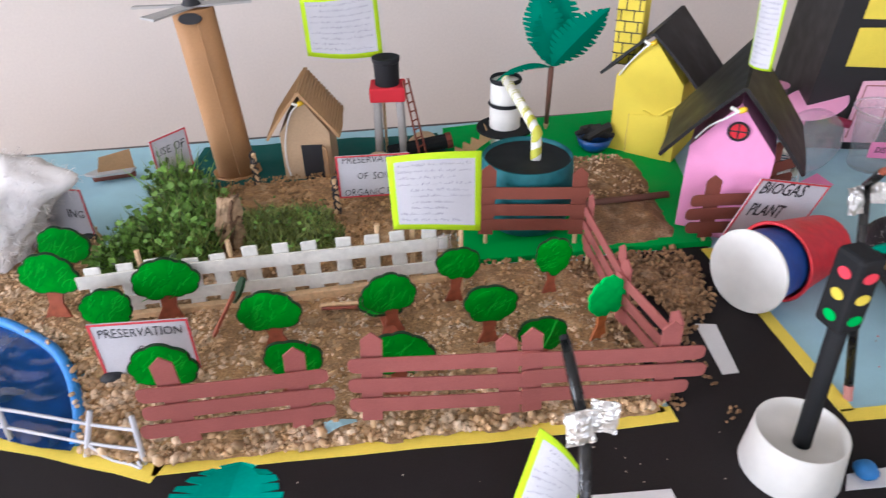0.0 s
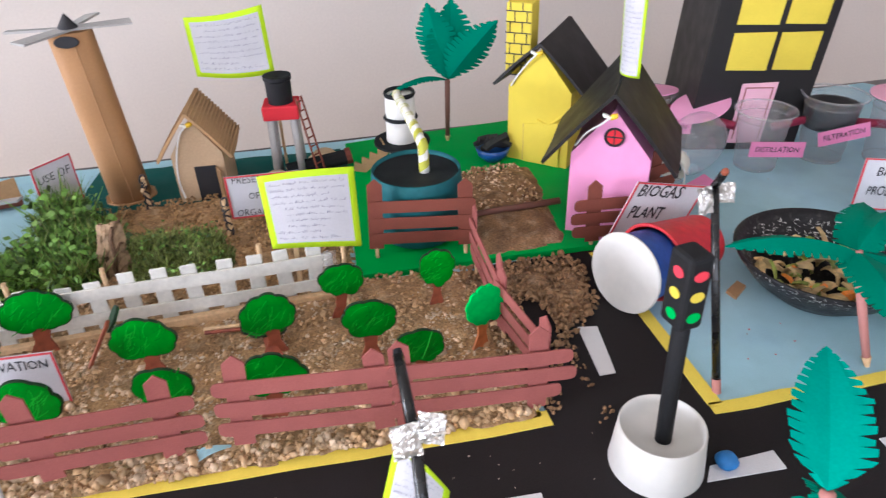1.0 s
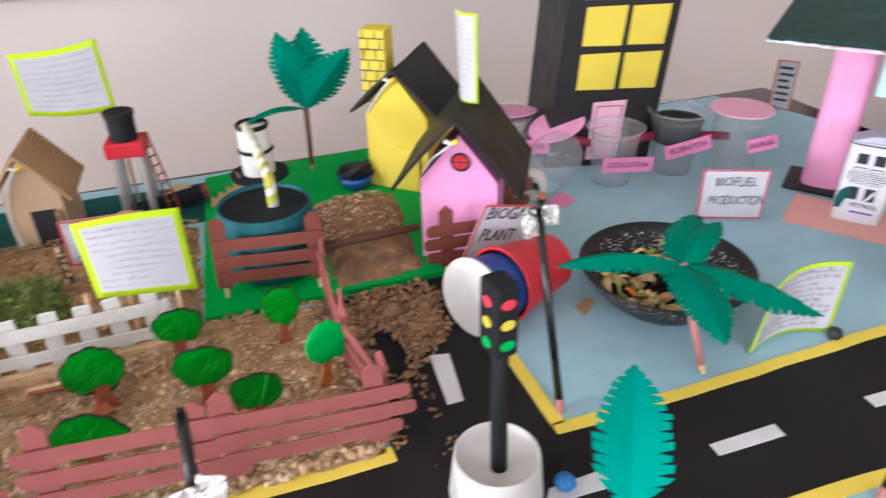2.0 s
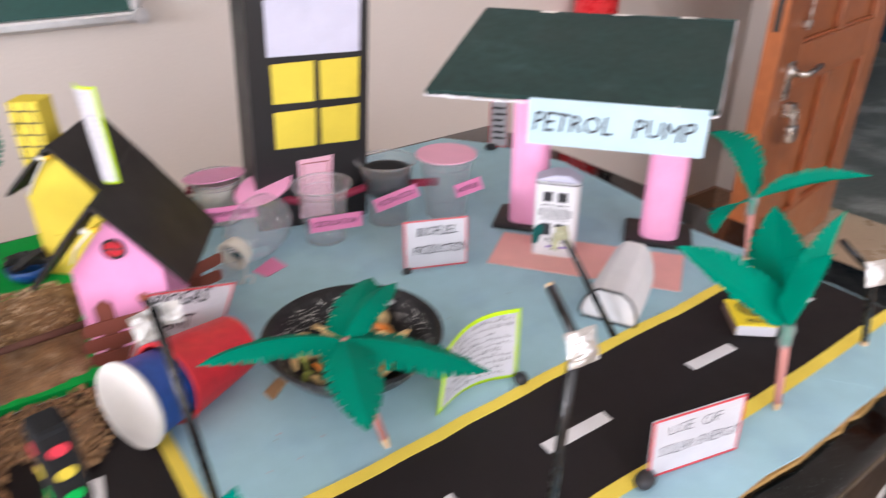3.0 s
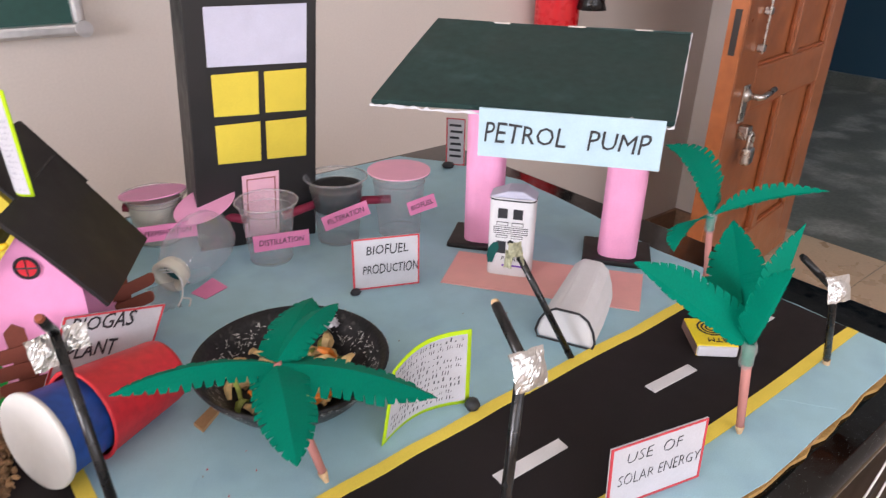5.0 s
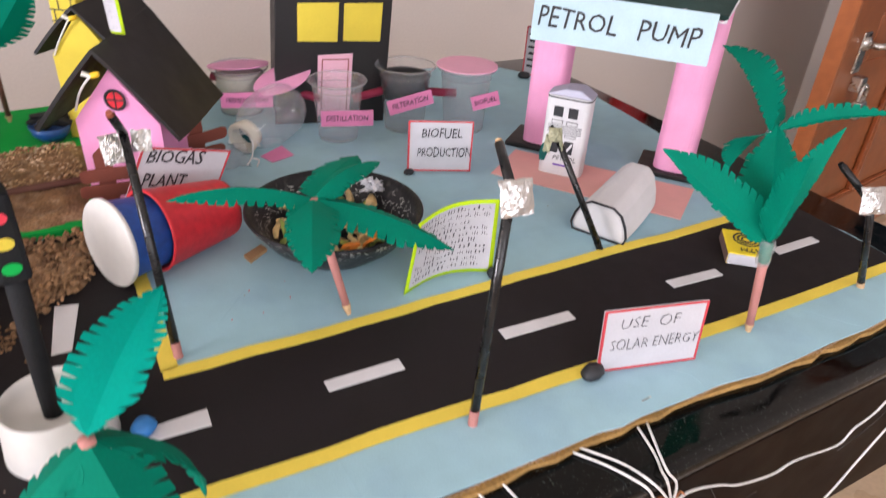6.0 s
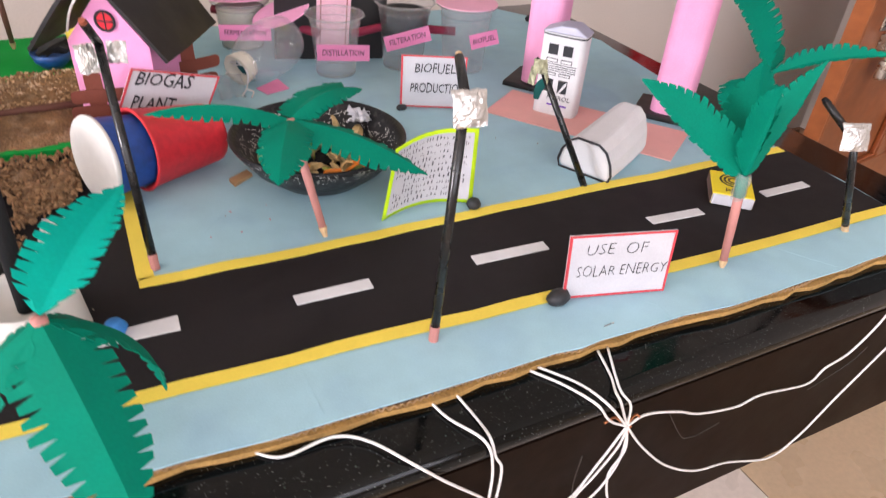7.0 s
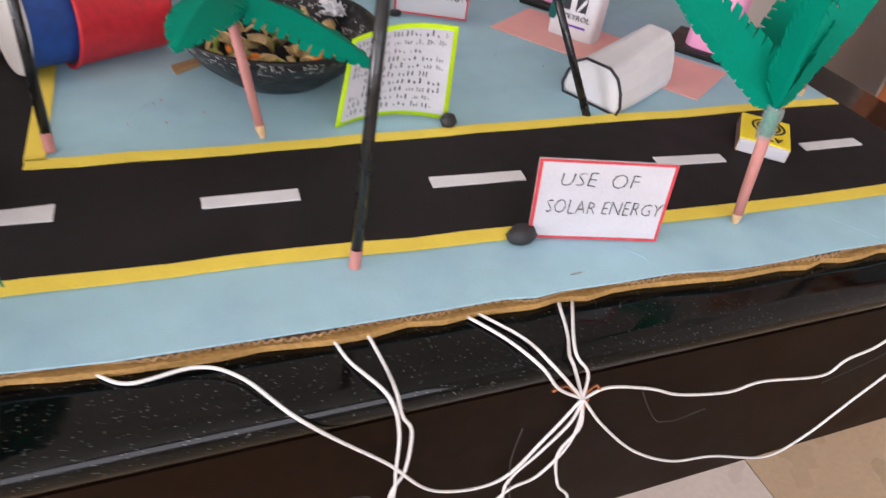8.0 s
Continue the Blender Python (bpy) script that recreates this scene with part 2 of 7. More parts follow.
PEBBLE = material("river_gravel", (0.46, 0.30, 0.16), 0.8, grain=30, vary=0.15, blotch=9, island=0.36, bump=0.2, second=(0.60, 0.45, 0.305), second_scale=5, cut=(0.47, 0.57), spec=0.25)
CRUMB = material("soil_crumbs", (0.355, 0.215, 0.098), 0.95, grain=30, vary=0.2, island=0.4, bump=0.4)
SAND_WHITE = material("white_sand", (0.62, 0.52, 0.40), 0.9, grain=40, vary=0.2, island=0.2)
GRASS = material("fresh_green_leaves", (0.15, 0.285, 0.05), 0.5, grain=20, vary=0.25, island=0.8)
GRASS_DRY = material("mossy_grass", (0.22, 0.27, 0.07), 0.7, grain=20, vary=0.25, island=0.5)
WATER_FILM = material("dark_blue_plastic_film", (0.005, 0.042, 0.19), 0.1, grain=4, vary=0.35, blotch=1.2, bump=0.6, bump_scale=2.2, coat=0.6, second=(0.004, 0.03, 0.13), second_scale=0.9, cut=(0.4, 0.7))
TUB_TEAL = material("teal_painted_tub", (0.016, 0.11, 0.125), 0.6, spec=0.2, grain=12, vary=0.12, blotch=2, bump=0.08)
TUB_BLACK = paper("black_disc_card", (0.016, 0.016, 0.018), 0.6)
COTTON = material("white_cotton_wool", (0.76, 0.735, 0.72), 1.0, grain=8, vary=0.04, blotch=2, bump=0.5, bump_scale=12, spec=0.05)
RED_CARD = paper("red_paper", (0.60, 0.03, 0.045), 0.6)
RED_CUP = material("red_painted_paper_cup", (0.62, 0.028, 0.04), 0.5, grain=14, vary=0.12, blotch=3, bump=0.25, bump_scale=3)
BLUE_CUP = material("blue_painted_paper_cup", (0.012, 0.06, 0.27), 0.5, grain=14, vary=0.2, blotch=3, bump=0.25, bump_scale=3)
CUP_WHITE = material("white_cup_card", (0.70, 0.685, 0.645), 0.6, grain=10, vary=0.03, blotch=1)
CREAM_CUP = material("cream_cup_card", (0.66, 0.63, 0.53), 0.6, grain=10, vary=0.05, blotch=1)
BOWL_BLACK = material("black_painted_bowl", (0.014, 0.013, 0.014), 0.4, grain=30, vary=0.3, blotch=6, bump=0.25, second=(0.04, 0.038, 0.036), second_scale=14, cut=(0.6, 0.66), spec=0.25)
SCRAP_A = material("potato_peel", (0.62, 0.44, 0.20), 0.6, grain=12, vary=0.25, island=0.35)
SCRAP_B = material("carrot_scrap", (0.85, 0.25, 0.02), 0.5, grain=12, vary=0.15, island=0.15)
SCRAP_C = material("green_vegetable_scrap", (0.24, 0.28, 0.05), 0.6, grain=12, vary=0.25, island=0.35)
DARK_GREEN_ROOF = material("dark_green_painted_card", (0.018, 0.041, 0.037), 0.6, spec=0.2, grain=10, vary=0.16, blotch=1.5, bump=0.15, bump_scale=3, second=(0.034, 0.066, 0.062), second_scale=2.2, cut=(0.55, 0.8))
PURPLE = paper("purple_foil_paper", (0.16, 0.055, 0.42), 0.35)
PLASTIC = clear_plastic("clear_cup_plastic", (0.985, 0.99, 0.99), 0.10, 0.20)
DOME_PLASTIC = clear_plastic("hazy_dome_plastic", (0.97, 0.975, 0.98), 0.10, 0.18)
RIM_PLASTIC = clear_plastic("thick_clear_plastic", (0.97, 0.975, 0.98), 0.14, 0.22)
TAPE = clear_plastic("clear_tape", (0.96, 0.96, 0.96), 0.2, 0.25)
CABLE = material("white_cable", (0.72, 0.71, 0.69), 0.45, vary=0.04)
COPPER = material("copper_wire", (0.55, 0.22, 0.1), 0.35, metal=1.0)
THIN_WIRE = material("thin_dark_wire", (0.03, 0.025, 0.022), 0.5)
COAL = material("charcoal_lumps", (0.018, 0.017, 0.016), 0.75, grain=12, vary=0.4, bump=0.8)
BOWL_BLUE = material("blue_plastic_bowl", (0.012, 0.075, 0.27), 0.35)
STRAW_W = paper("white_straw", (0.80, 0.79, 0.72), 0.6)
STRAW_G = paper("olive_straw_stripe", (0.50, 0.49, 0.07), 0.6)
RED_PAINT = material("red_cylinder_paint", (0.55, 0.012, 0.02), 0.3, grain=6, vary=0.05, coat=0.3)
MAROON = paper("maroon_straw", (0.24, 0.025, 0.055), 0.5)
GREEN_DOT = paper("green_dot_paper", (0.008, 0.42, 0.075), 0.7)
RED_DOT = paper("red_dot_paper", (0.72, 0.055, 0.085), 0.7)
BULB_TIP = material("yellow_bulb_tip", (0.85, 0.55, 0.02), 0.35)

# ---- mesh helpers; all lengths in decimetres ----
D = 0.1


def thing(name, x, y, z, rz, label, category, group="", kind=""):
    """An Empty at a thing's base, that carries its parts."""
    ob = new(name)
    ob.empty_display_size = 0.02
    ob.matrix_basis = pose(x * D, y * D, z * D, 0, 0, rz)
    return tagged(ob, label, category, group, kind)


def part(name, bm, mat, parent=None, label="", smooth=False, solid=0.0, bevel=0.0):
    """Links a bmesh as one mesh object under a thing or a part."""
    bmesh.ops.recalc_face_normals(bm, faces=bm.faces)
    me = bpy.data.meshes.new(name)
    bm.to_mesh(me)
    bm.free()
    me.transform(Matrix.Scale(D, 4))
    if smooth:
        me.shade_smooth()
    me.materials.append(mat)
    ob = new(name, me)
    if parent is not None:
        ob.parent = parent
    if label:
        tagged(ob, label)
    if solid:
        mod = ob.modifiers.new("thickness", "SOLIDIFY")
        mod.thickness, mod.offset = solid * D, 0
    if bevel:
        mod = ob.modifiers.new("edges", "BEVEL")
        mod.width, mod.segments, mod.limit_method = bevel * D, 2, "ANGLE"
    return ob


def setting(name, bm, mat, label="", category="", **more):
    return tagged(part(name, bm, mat, None, **more), label, category, kind="structure")


def box(x0, x1, y0, y1, z0, z1, bm=None, m=None):
    bm = bm or bmesh.new()
    v = [bm.verts.new((x, y, z)) for z in (z0, z1) for x, y in ((x0, y0), (x1, y0), (x1, y1), (x0, y1))]
    for f in ((3, 2, 1, 0), (4, 5, 6, 7), (0, 1, 5, 4), (1, 2, 6, 5), (2, 3, 7, 6), (3, 0, 4, 7)):
        bm.faces.new([v[i] for i in f])
    if m is not None:
        bmesh.ops.transform(bm, matrix=m, verts=v)
    return bm


def prism(outline, z0, z1, bm=None, m=None):
    """A slab with the given outline in x and y."""
    bm = bm or bmesh.new()
    lo = [bm.verts.new((x, y, z0)) for x, y in outline]
    hi = [bm.verts.new((x, y, z1)) for x, y in outline]
    bm.faces.new(hi)
    bm.faces.new(lo[::-1])
    n = len(outline)
    for i in range(n):
        bm.faces.new((lo[i], lo[(i + 1) % n], hi[(i + 1) % n], hi[i]))
    if m is not None:
        bmesh.ops.transform(bm, matrix=m, verts=lo + hi)
    return bm


UPRIGHT = Matrix(((1, 0, 0, 0), (0, 0, -1, 0), (0, 1, 0, 0), (0, 0, 0, 1)))  # x, y of an outline become x, z; its thickness runs along -y


def lathe(profile, n=32, bm=None, m=None, closed=False):
    """A round body from (radius, height) pairs."""
    bm = bm or bmesh.new()
    rings, made = [], []
    for r, z in profile:
        if r < 1e-5:
            ring = [bm.verts.new((0, 0, z))]
        else:
            ring = [bm.verts.new((r * math.cos(a), r * math.sin(a), z)) for a in (2 * math.pi * i / n for i in range(n))]
        rings.append(ring)
        made += ring
    for a, b in zip(rings, rings[1:]):
        for i in range(n):
            j = (i + 1) % n
            if len(a) == 1 and len(b) == 1:
                continue
            if len(a) == 1:
                bm.faces.new((a[0], b[j], b[i]))
            elif len(b) == 1:
                bm.faces.new((a[i], a[j], b[0]))
            else:
                bm.faces.new((a[i], a[j], b[j], b[i]))
    if m is not None:
        bmesh.ops.transform(bm, matrix=m, verts=made)
    return bm


def tube(points, r, n=8, bm=None, caps=True):
    """A round bar along a line of points; r is one radius or one for each point."""
    bm = bm or bmesh.new()
    pts = [Vector(p) for p in points]
    rs = r if isinstance(r, (list, tuple)) else [r] * len(pts)
    rings, side = [], None
    for i, p in enumerate(pts):
        d = (pts[min(i + 1, len(pts) - 1)] - pts[max(i - 1, 0)]).normalized()
        if side is None:
            side = d.orthogonal().normalized()
        side = (side - d * side.dot(d)).normalized()
        up = d.cross(side)
        rings.append([bm.verts.new(p + rs[i] * (math.cos(a) * side + math.sin(a) * up)) for a in (2 * math.pi * k / n for k in range(n))])
    for a, b in zip(rings, rings[1:]):
        for i in range(n):
            bm.faces.new((a[i], a[(i + 1) % n], b[(i + 1) % n], b[i]))
    if caps:
        bm.faces.new(rings[0][::-1])
        bm.faces.new(rings[-1])
    return bm


def spline(points, steps=8):
    """A smooth line through points (Catmull-Rom)."""
    p = [Vector(q) for q in points]
    p = [2 * p[0] - p[1], *p, 2 * p[-1] - p[-2]]
    out = []
    for i in range(1, len(p) - 2):
        for k in range(steps):
            t = k / steps
            a, b, c, d = p[i - 1], p[i], p[i + 1], p[i + 2]
            out.append(0.5 * (2 * b + (c - a) * t + (2 * a - 5 * b + 4 * c - d) * t * t + (3 * b - 3 * c + d - a) * t ** 3))
    return out + [p[-2]]


def grid(nx, ny, place, bm=None):
    """A sheet of nx by ny cells; place(u, v) gives each corner for u, v in 0 to 1."""
    bm = bm or bmesh.new()
    v = [[bm.verts.new(place(i / nx, j / ny)) for i in range(nx + 1)] for j in range(ny + 1)]
    for j in range(ny):
        for i in range(nx):
            bm.faces.new((v[j][i], v[j][i + 1], v[j + 1][i + 1], v[j + 1][i]))
    return bm


def lettering(text, size, m, mat, parent, name="lettering", shear=0.1, spread=1.0, width=None, bold=-0.007):
    """Flat letters in the built-in font, set a little uneven as if by hand; m stands them up where they belong (decimetres)."""
    data = bpy.data.curves.new(name, "FONT")
    data.body, data.size, data.align_x, data.align_y = text, size, "CENTER", "CENTER"
    data.shear, data.space_character, data.extrude, data.resolution_u, data.offset = shear, spread, 0.003, 2, bold * size
    tmp = bpy.data.objects.new(name, data)
    me = bpy.data.meshes.new_from_object(tmp)
    bpy.data.objects.remove(tmp)
    xs = [v.co.x for v in me.vertices]
    mid, fit_x = (max(xs) + min(xs)) / 2, (width / (max(xs) - min(xs)) if width else 0.86)
    for v in me.vertices:
        x, y = v.co.x, v.co.y
        v.co.x = (x - mid) * fit_x + 0.05 * size * noise.noise((x / size * 1.3, y / size * 0.9, len(text)))
        v.co.y = y * (1 + 0.10 * math.sin(x / size * 1.9 + len(text))) + 0.07 * size * noise.noise((x / size * 0.9, 3.1, len(text)))
    me.transform(Matrix.Scale(D, 4) @ m)
    me.materials.clear()
    me.materials.append(mat)
    ob = new(name, me)
    ob.parent = parent
    return ob

# ---- the room ----
FLOOR_Z, WALL_Y, WALL_X = -8.0, 11.1, 24.3
WEST, SOUTH, TOP = -60.0, -32.0, 21.0

floor = setting("floor", box(WEST, 28.3, SOUTH, WALL_Y, FLOOR_Z - 0.3, FLOOR_Z - 0.02), STONE_GREY, "beige polished floor tiles with a pale band", "floor")
setting("ceiling", box(WEST, WALL_X, SOUTH, WALL_Y, TOP, TOP + 1), CEIL, "white painted ceiling", "ceiling")
setting("wall_north", box(WEST - 1.5, WALL_X + 1.5, WALL_Y, WALL_Y + 1.5, FLOOR_Z - 0.3, TOP + 1), WALL, "cream painted plaster wall", "wall")


def wall_with_window(name, a0, a1, lo, hi, o0, o1, p0, p1, along):
    """A wall of four pieces round an opening; along: x for a wall facing north, y for one facing east."""
    bm = bmesh.new()
    for s0, s1, z0, z1 in ((a0, o0, lo, hi), (o1, a1, lo, hi), (o0, o1, lo, p0), (o0, o1, p1, hi)):
        if along == "x":
            box(s0, s1, SOUTH - 1.5, SOUTH, z0, z1, bm)
        else:
            box(WEST - 1.5, WEST, s0, s1, z0, z1, bm)
    return setting(name, bm, WALL, "cream painted plaster wall with a window opening", "wall")


wall_with_window("wall_south", WEST - 1.5, WALL_X + 1.5, FLOOR_Z - 0.3, TOP + 1, -21, 13, 2.5, 15.5, "x")
wall_with_window("wall_west", SOUTH, WALL_Y, FLOOR_Z - 0.3, TOP + 1, -22, 2, 2.5, 15.5, "y")

# east wall with the doorway
DOOR_Y0, DOOR_Y1, DOOR_TOP = -2.5, 8.2, 13.0
bm = box(WALL_X, WALL_X + 1.5, DOOR_Y1, WALL_Y, FLOOR_Z - 0.3, TOP + 1)
box(WALL_X, WALL_X + 1.5, SOUTH - 1.5, DOOR_Y0, FLOOR_Z - 0.3, TOP + 1, bm)
box(WALL_X, WALL_X + 1.5, DOOR_Y0, DOOR_Y1, DOOR_TOP, TOP + 1, bm)
setting("wall_east", bm, WALL, "cream painted plaster wall with a doorway", "wall")

# the next room, seen through the doorway
setting("floor_next_room", box(28.3, 62, -30, 30, FLOOR_Z - 0.35, FLOOR_Z - 0.05), STONE_GREY, "dark grey stone floor of the next room", "floor")
bm = box(60, 61.5, -30, 30, FLOOR_Z, TOP)
setting("wall_next_room", bm, BLUE_WALL, "dark blue painted wall of the next room", "wall")
bm = box(WALL_X + 1.5, 62, 30, 31, FLOOR_Z, TOP)
box(WALL_X + 1.5, 62, -31, -30, FLOOR_Z, TOP, bm)
setting("side_walls_next_room", bm, BLUE_WALL, "dark blue painted side walls of the next room", "wall")
setting("ceiling_next_room", box(WALL_X, 62, -31, 31, TOP, TOP + 1), CEIL, "white ceiling of the next room", "ceiling")
bm = box(59.5, 60, -30, 30, FLOOR_Z - 0.05, FLOOR_Z + 1.0)
setting("skirting_next_room", bm, STONE_GREY, "grey stone skirting of the next room", "skirting")
bm = box(WEST, WALL_X, WALL_Y - 0.15, WALL_Y, FLOOR_Z, FLOOR_Z + 0.9)
box(WALL_X - 0.15, WALL_X, DOOR_Y1 + 0.6, WALL_Y - 0.15, FLOOR_Z, FLOOR_Z + 0.9, bm)
setting("baseboard", bm, material("brown_skirting_tile", (0.25, 0.14, 0.085), 0.4, grain=6, vary=0.1), "brown tiled skirting", "skirting")

# chalkboard on the wall
board = thing("chalkboard", -8.5, WALL_Y, 1.74, 0, "dark green chalkboard in a rounded aluminium frame on the wall", "chalkboard")
part("writing_surface", box(-11, 11.15, -0.12, -0.02, 0.22, 11.8), CHALK, board)
bm = box(-11.2, 11.35, -0.25, -0.002, 0, 0.22)
box(-11.2, 11.35, -0.25, -0.002, 11.8, 12.02, bm)
box(-11.2, -11.0, -0.25, -0.002, 0.22, 11.8, bm)
box(11.15, 11.35, -0.25, -0.002, 0.22, 11.8, bm)
part("frame", bm, ALU, board, "aluminium frame", bevel=0.06)
for sx in (-11.2, 11.35):
    part("corner_cap", prism([(sx - 0.06 * (1 if sx > 0 else -1) + 0.15 * math.cos(a), 0.12 + 0.15 * math.sin(a)) for a in (k * math.pi / 8 for k in range(16))], 0, 0.3, m=UPRIGHT), ALU, board, "grey rounded corner cap")

# fire extinguisher on the wall
ext = thing("fire_extinguisher", 15.0, WALL_Y - 0.75, 0.55, 0, "red fire extinguisher with a black horn on the wall", "extinguisher")
part("cylinder", lathe([(0, 0), (0.52, 0.02), (0.63, 0.2), (0.63, 4.4), (0.5, 4.9), (0.25, 5.1), (0.2, 5.5), (0, 5.5)], 28), RED_PAINT, ext, smooth=True)
part("horn", lathe([(0.16, 0), (0.2, 1.4), (0.36, 2.4), (0.42, 2.6), (0.3, 2.6), (0.1, 1.4)], 16, m=pose(0.45, -0.85, 3.62, 180, 0, 0)), BLACK_TUBE, ext, "black discharge horn", smooth=True)
part("hose", tube(spline([(0.1, -0.1, 5.4), (0.4, -0.5, 5.5), (0.5, -0.85, 4.9), (0.45, -0.85, 3.6)]), 0.13), BLACK_TUBE, ext, smooth=True)
part("bracket", box(-0.66, 0.66, 0.2, 0.74, 3.0, 3.3), STEEL, ext)

# door: frame and the leaf that stands open
bm = box(WALL_X - 0.1, WALL_X + 1.6, DOOR_Y1 - 0.6, DOOR_Y1 + 0.5, FLOOR_Z, DOOR_TOP)
box(WALL_X - 0.1, WALL_X + 1.6, DOOR_Y0 - 0.5, DOOR_Y0 + 0.6, FLOOR_Z, DOOR_TOP, bm)
box(WALL_X - 0.1, WALL_X + 1.6, DOOR_Y0 - 0.5, DOOR_Y1 + 0.5, DOOR_TOP - 0.6, DOOR_TOP + 0.4, bm)
setting("door_frame", bm, DOOR_DARK, "brown varnished wooden door frame", "door frame")

LEAF_ANGLE = math.degrees(math.atan2(7.5 - 6.25, 27.3 - 18.3))
door = thing("door_1", 17.82, 6.18, FLOOR_Z + 0.06, LEAF_ANGLE, "brown varnished panelled wooden door standing open", "door", kind="structure")
LW, LH = 9.0, 20.6
bm = bmesh.new()
for x0, x1, z0, z1 in ((0, 1.55, 0, LH), (LW - 1.3, LW, 0, LH), (1.55, LW - 1.3, 0, 2.0), (1.55, LW - 1.3, 6.75, 8.0), (1.55, LW - 1.3, LH - 1.3, LH), (4.35, 4.85, 2.0, 6.75), (4.35, 4.85, 8.0, LH - 1.3)):
    box(x0, x1, 0, 0.5, z0, z1, bm)
part("leaf_frame", bm, DOOR_WOOD, door, bevel=0.05)
for x0, x1 in ((1.55, 4.35), (4.85, LW - 1.3)):
    for z0, z1 in ((2.0, 6.75), (8.0, LH - 1.3)):
        part("panel", box(x0, x1, 0.21, 0.33, z0, z1), DOOR_WOOD, door, "recessed wooden door panel")
        bm = box(x0, x1, 0.06, 0.2, z0, z0 + 0.09)
        box(x0, x1, 0.06, 0.2, z1 - 0.09, z1, bm)
        box(x0, x0 + 0.12, 0.06, 0.2, z0 + 0.09, z1 - 0.09, bm)
        box(x1 - 0.12, x1, 0.06, 0.2, z0 + 0.09, z1 - 0.09, bm)
        part("panel_moulding", bm, DOOR_DARK, door, "dark moulding round the panel", bevel=0.03)
part("edge_strip", box(-0.05, 0, 0.02, 0.48, 0, LH), DOOR_EDGE_LIT, door, "orange-brown door edge, brightened for the light on it")
plate = part("edge_plate", box(-0.06, -0.052, 0.15, 0.33, 8.5, 9.7), THIN_WIRE, door, "dark lock slot in the door edge")
handle = part("lock_plate", box(0.75, 1.15, -0.06, 0, 6.5, 7.6), STEEL, door, "worn steel lock plate", bevel=0.04)
part("lever_handle", tube([(0.95, -0.05, 7.3), (0.95, -0.45, 7.3), (1.1, -0.5, 7.32), (1.85, -0.5, 7.42)], 0.09), STEEL, handle, smooth=True)
part("handle_boss", lathe([(0.2, 0), (0.2, 0.05), (0.12, 0.12), (0, 0.12)], 16, m=pose(0.95, -0.05, 7.3, 90, 0, 0)), STEEL, handle, smooth=True)
lock = part("padlock_body", box(0.92, 1.42, -0.5, -0.22, 5.25, 5.8), STEEL, door, "hanging steel padlock", bevel=0.1)
part("shackle", tube(spline([(1.02, -0.36, 5.8), (1.02, -0.36, 6.05), (1.17, -0.36, 6.22), (1.32, -0.36, 6.05), (1.32, -0.36, 5.8)], 4), 0.06), STEEL, lock)
part("hasp", box(0.98, 1.36, -0.3, 0, 6.0, 6.4), STEEL, door, bevel=0.04)
part("tower_bolt", tube([(1.2, -0.14, 8.45), (1.2, -0.14, 9.9)], 0.035), STEEL, door, "thin steel tower bolt")
for z in (8.5, 9.5):
    part("bolt_bracket", box(1.08, 1.32, -0.2, 0, z, z + 0.2), STEEL, door, bevel=0.03)

# ---- the stone-topped table ----
table = thing("table", 0, 0, -0.12, 0, "table with a polished black granite top and brown apron", "table")
TX0, TX1, TY0, TY1 = -11.0, 7.95, -2.30, 6.5
slab = part("granite_top", box(TX0, TX1, TY0, TY1, -0.24, 0), GRANITE, table, "polished black granite top with pale specks and a rounded edge", bevel=0.115, smooth=True)
slab.modifiers["edges"].segments = 7
part("apron_front", box(TX0 + 0.1, TX1 - 0.12, TY0 + 0.025, TY0 + 0.225, -1.86, -0.22), APRON, table, "brown laminate apron")
part("apron_back", box(TX0 + 0.1, TX1 - 0.12, TY1 - 0.3, TY1 - 0.1, -1.86, -0.22), APRON, table)
part("apron_side", box(TX1 - 0.32, TX1 - 0.12, TY0 + 0.225, TY1 - 0.3, -1.86, -0.22), APRON, table)
part("apron_side", box(TX0 + 0.1, TX0 + 0.3, TY0 + 0.225, TY1 - 0.3, -1.86, -0.22), APRON, table)
for x in (TX0 + 0.5, TX1 - 1.1):
    for y in (TY0 + 3.2, TY1 - 1.1):
        part("leg", box(x, x + 0.6, y, y + 0.6, FLOOR_Z + 0.12, -0.22), APRON, table)

# ---- the model's base board ----
rng = random.Random(4)


def ragged(points, step, amount):
    """A closed outline with small uneven bends along its edges."""
    out = []
    for (x0, y0), (x1, y1) in zip(points, points[1:] + points[:1]):
        n = max(1, int(math.hypot(x1 - x0, y1 - y0) / step))
        for i in range(n):
            out.append((x0 + (x1 - x0) * i / n + rng.uniform(-amount, amount), y0 + (y1 - y0) * i / n + rng.uniform(-amount, amount)))
    return out


FRONT = [(-9.6, -1.6), (0.05, -1.80), (0.52, -1.84), (1.03, -1.865), (1.59, -1.885), (2.21, -1.875), (2.56, -1.88), (2.75, -1.905), (2.93, -1.885), (3.72, -1.91), (4.16, -1.955), (4.61, -1.97), (5.5, -1.96), (6.96, -1.95)]
OUTLINE = FRONT + [ (7.0, -0.8), (6.93, 1.05), (7.16, 2.33), (7.34, 3.9), (6.95, 5.3), (6.44, 6.06), (-9.6, 6.06)]
base = thing("base_board", 0, 0, 0, 0, "corrugated cardboard base board covered with pale blue paper", "board")
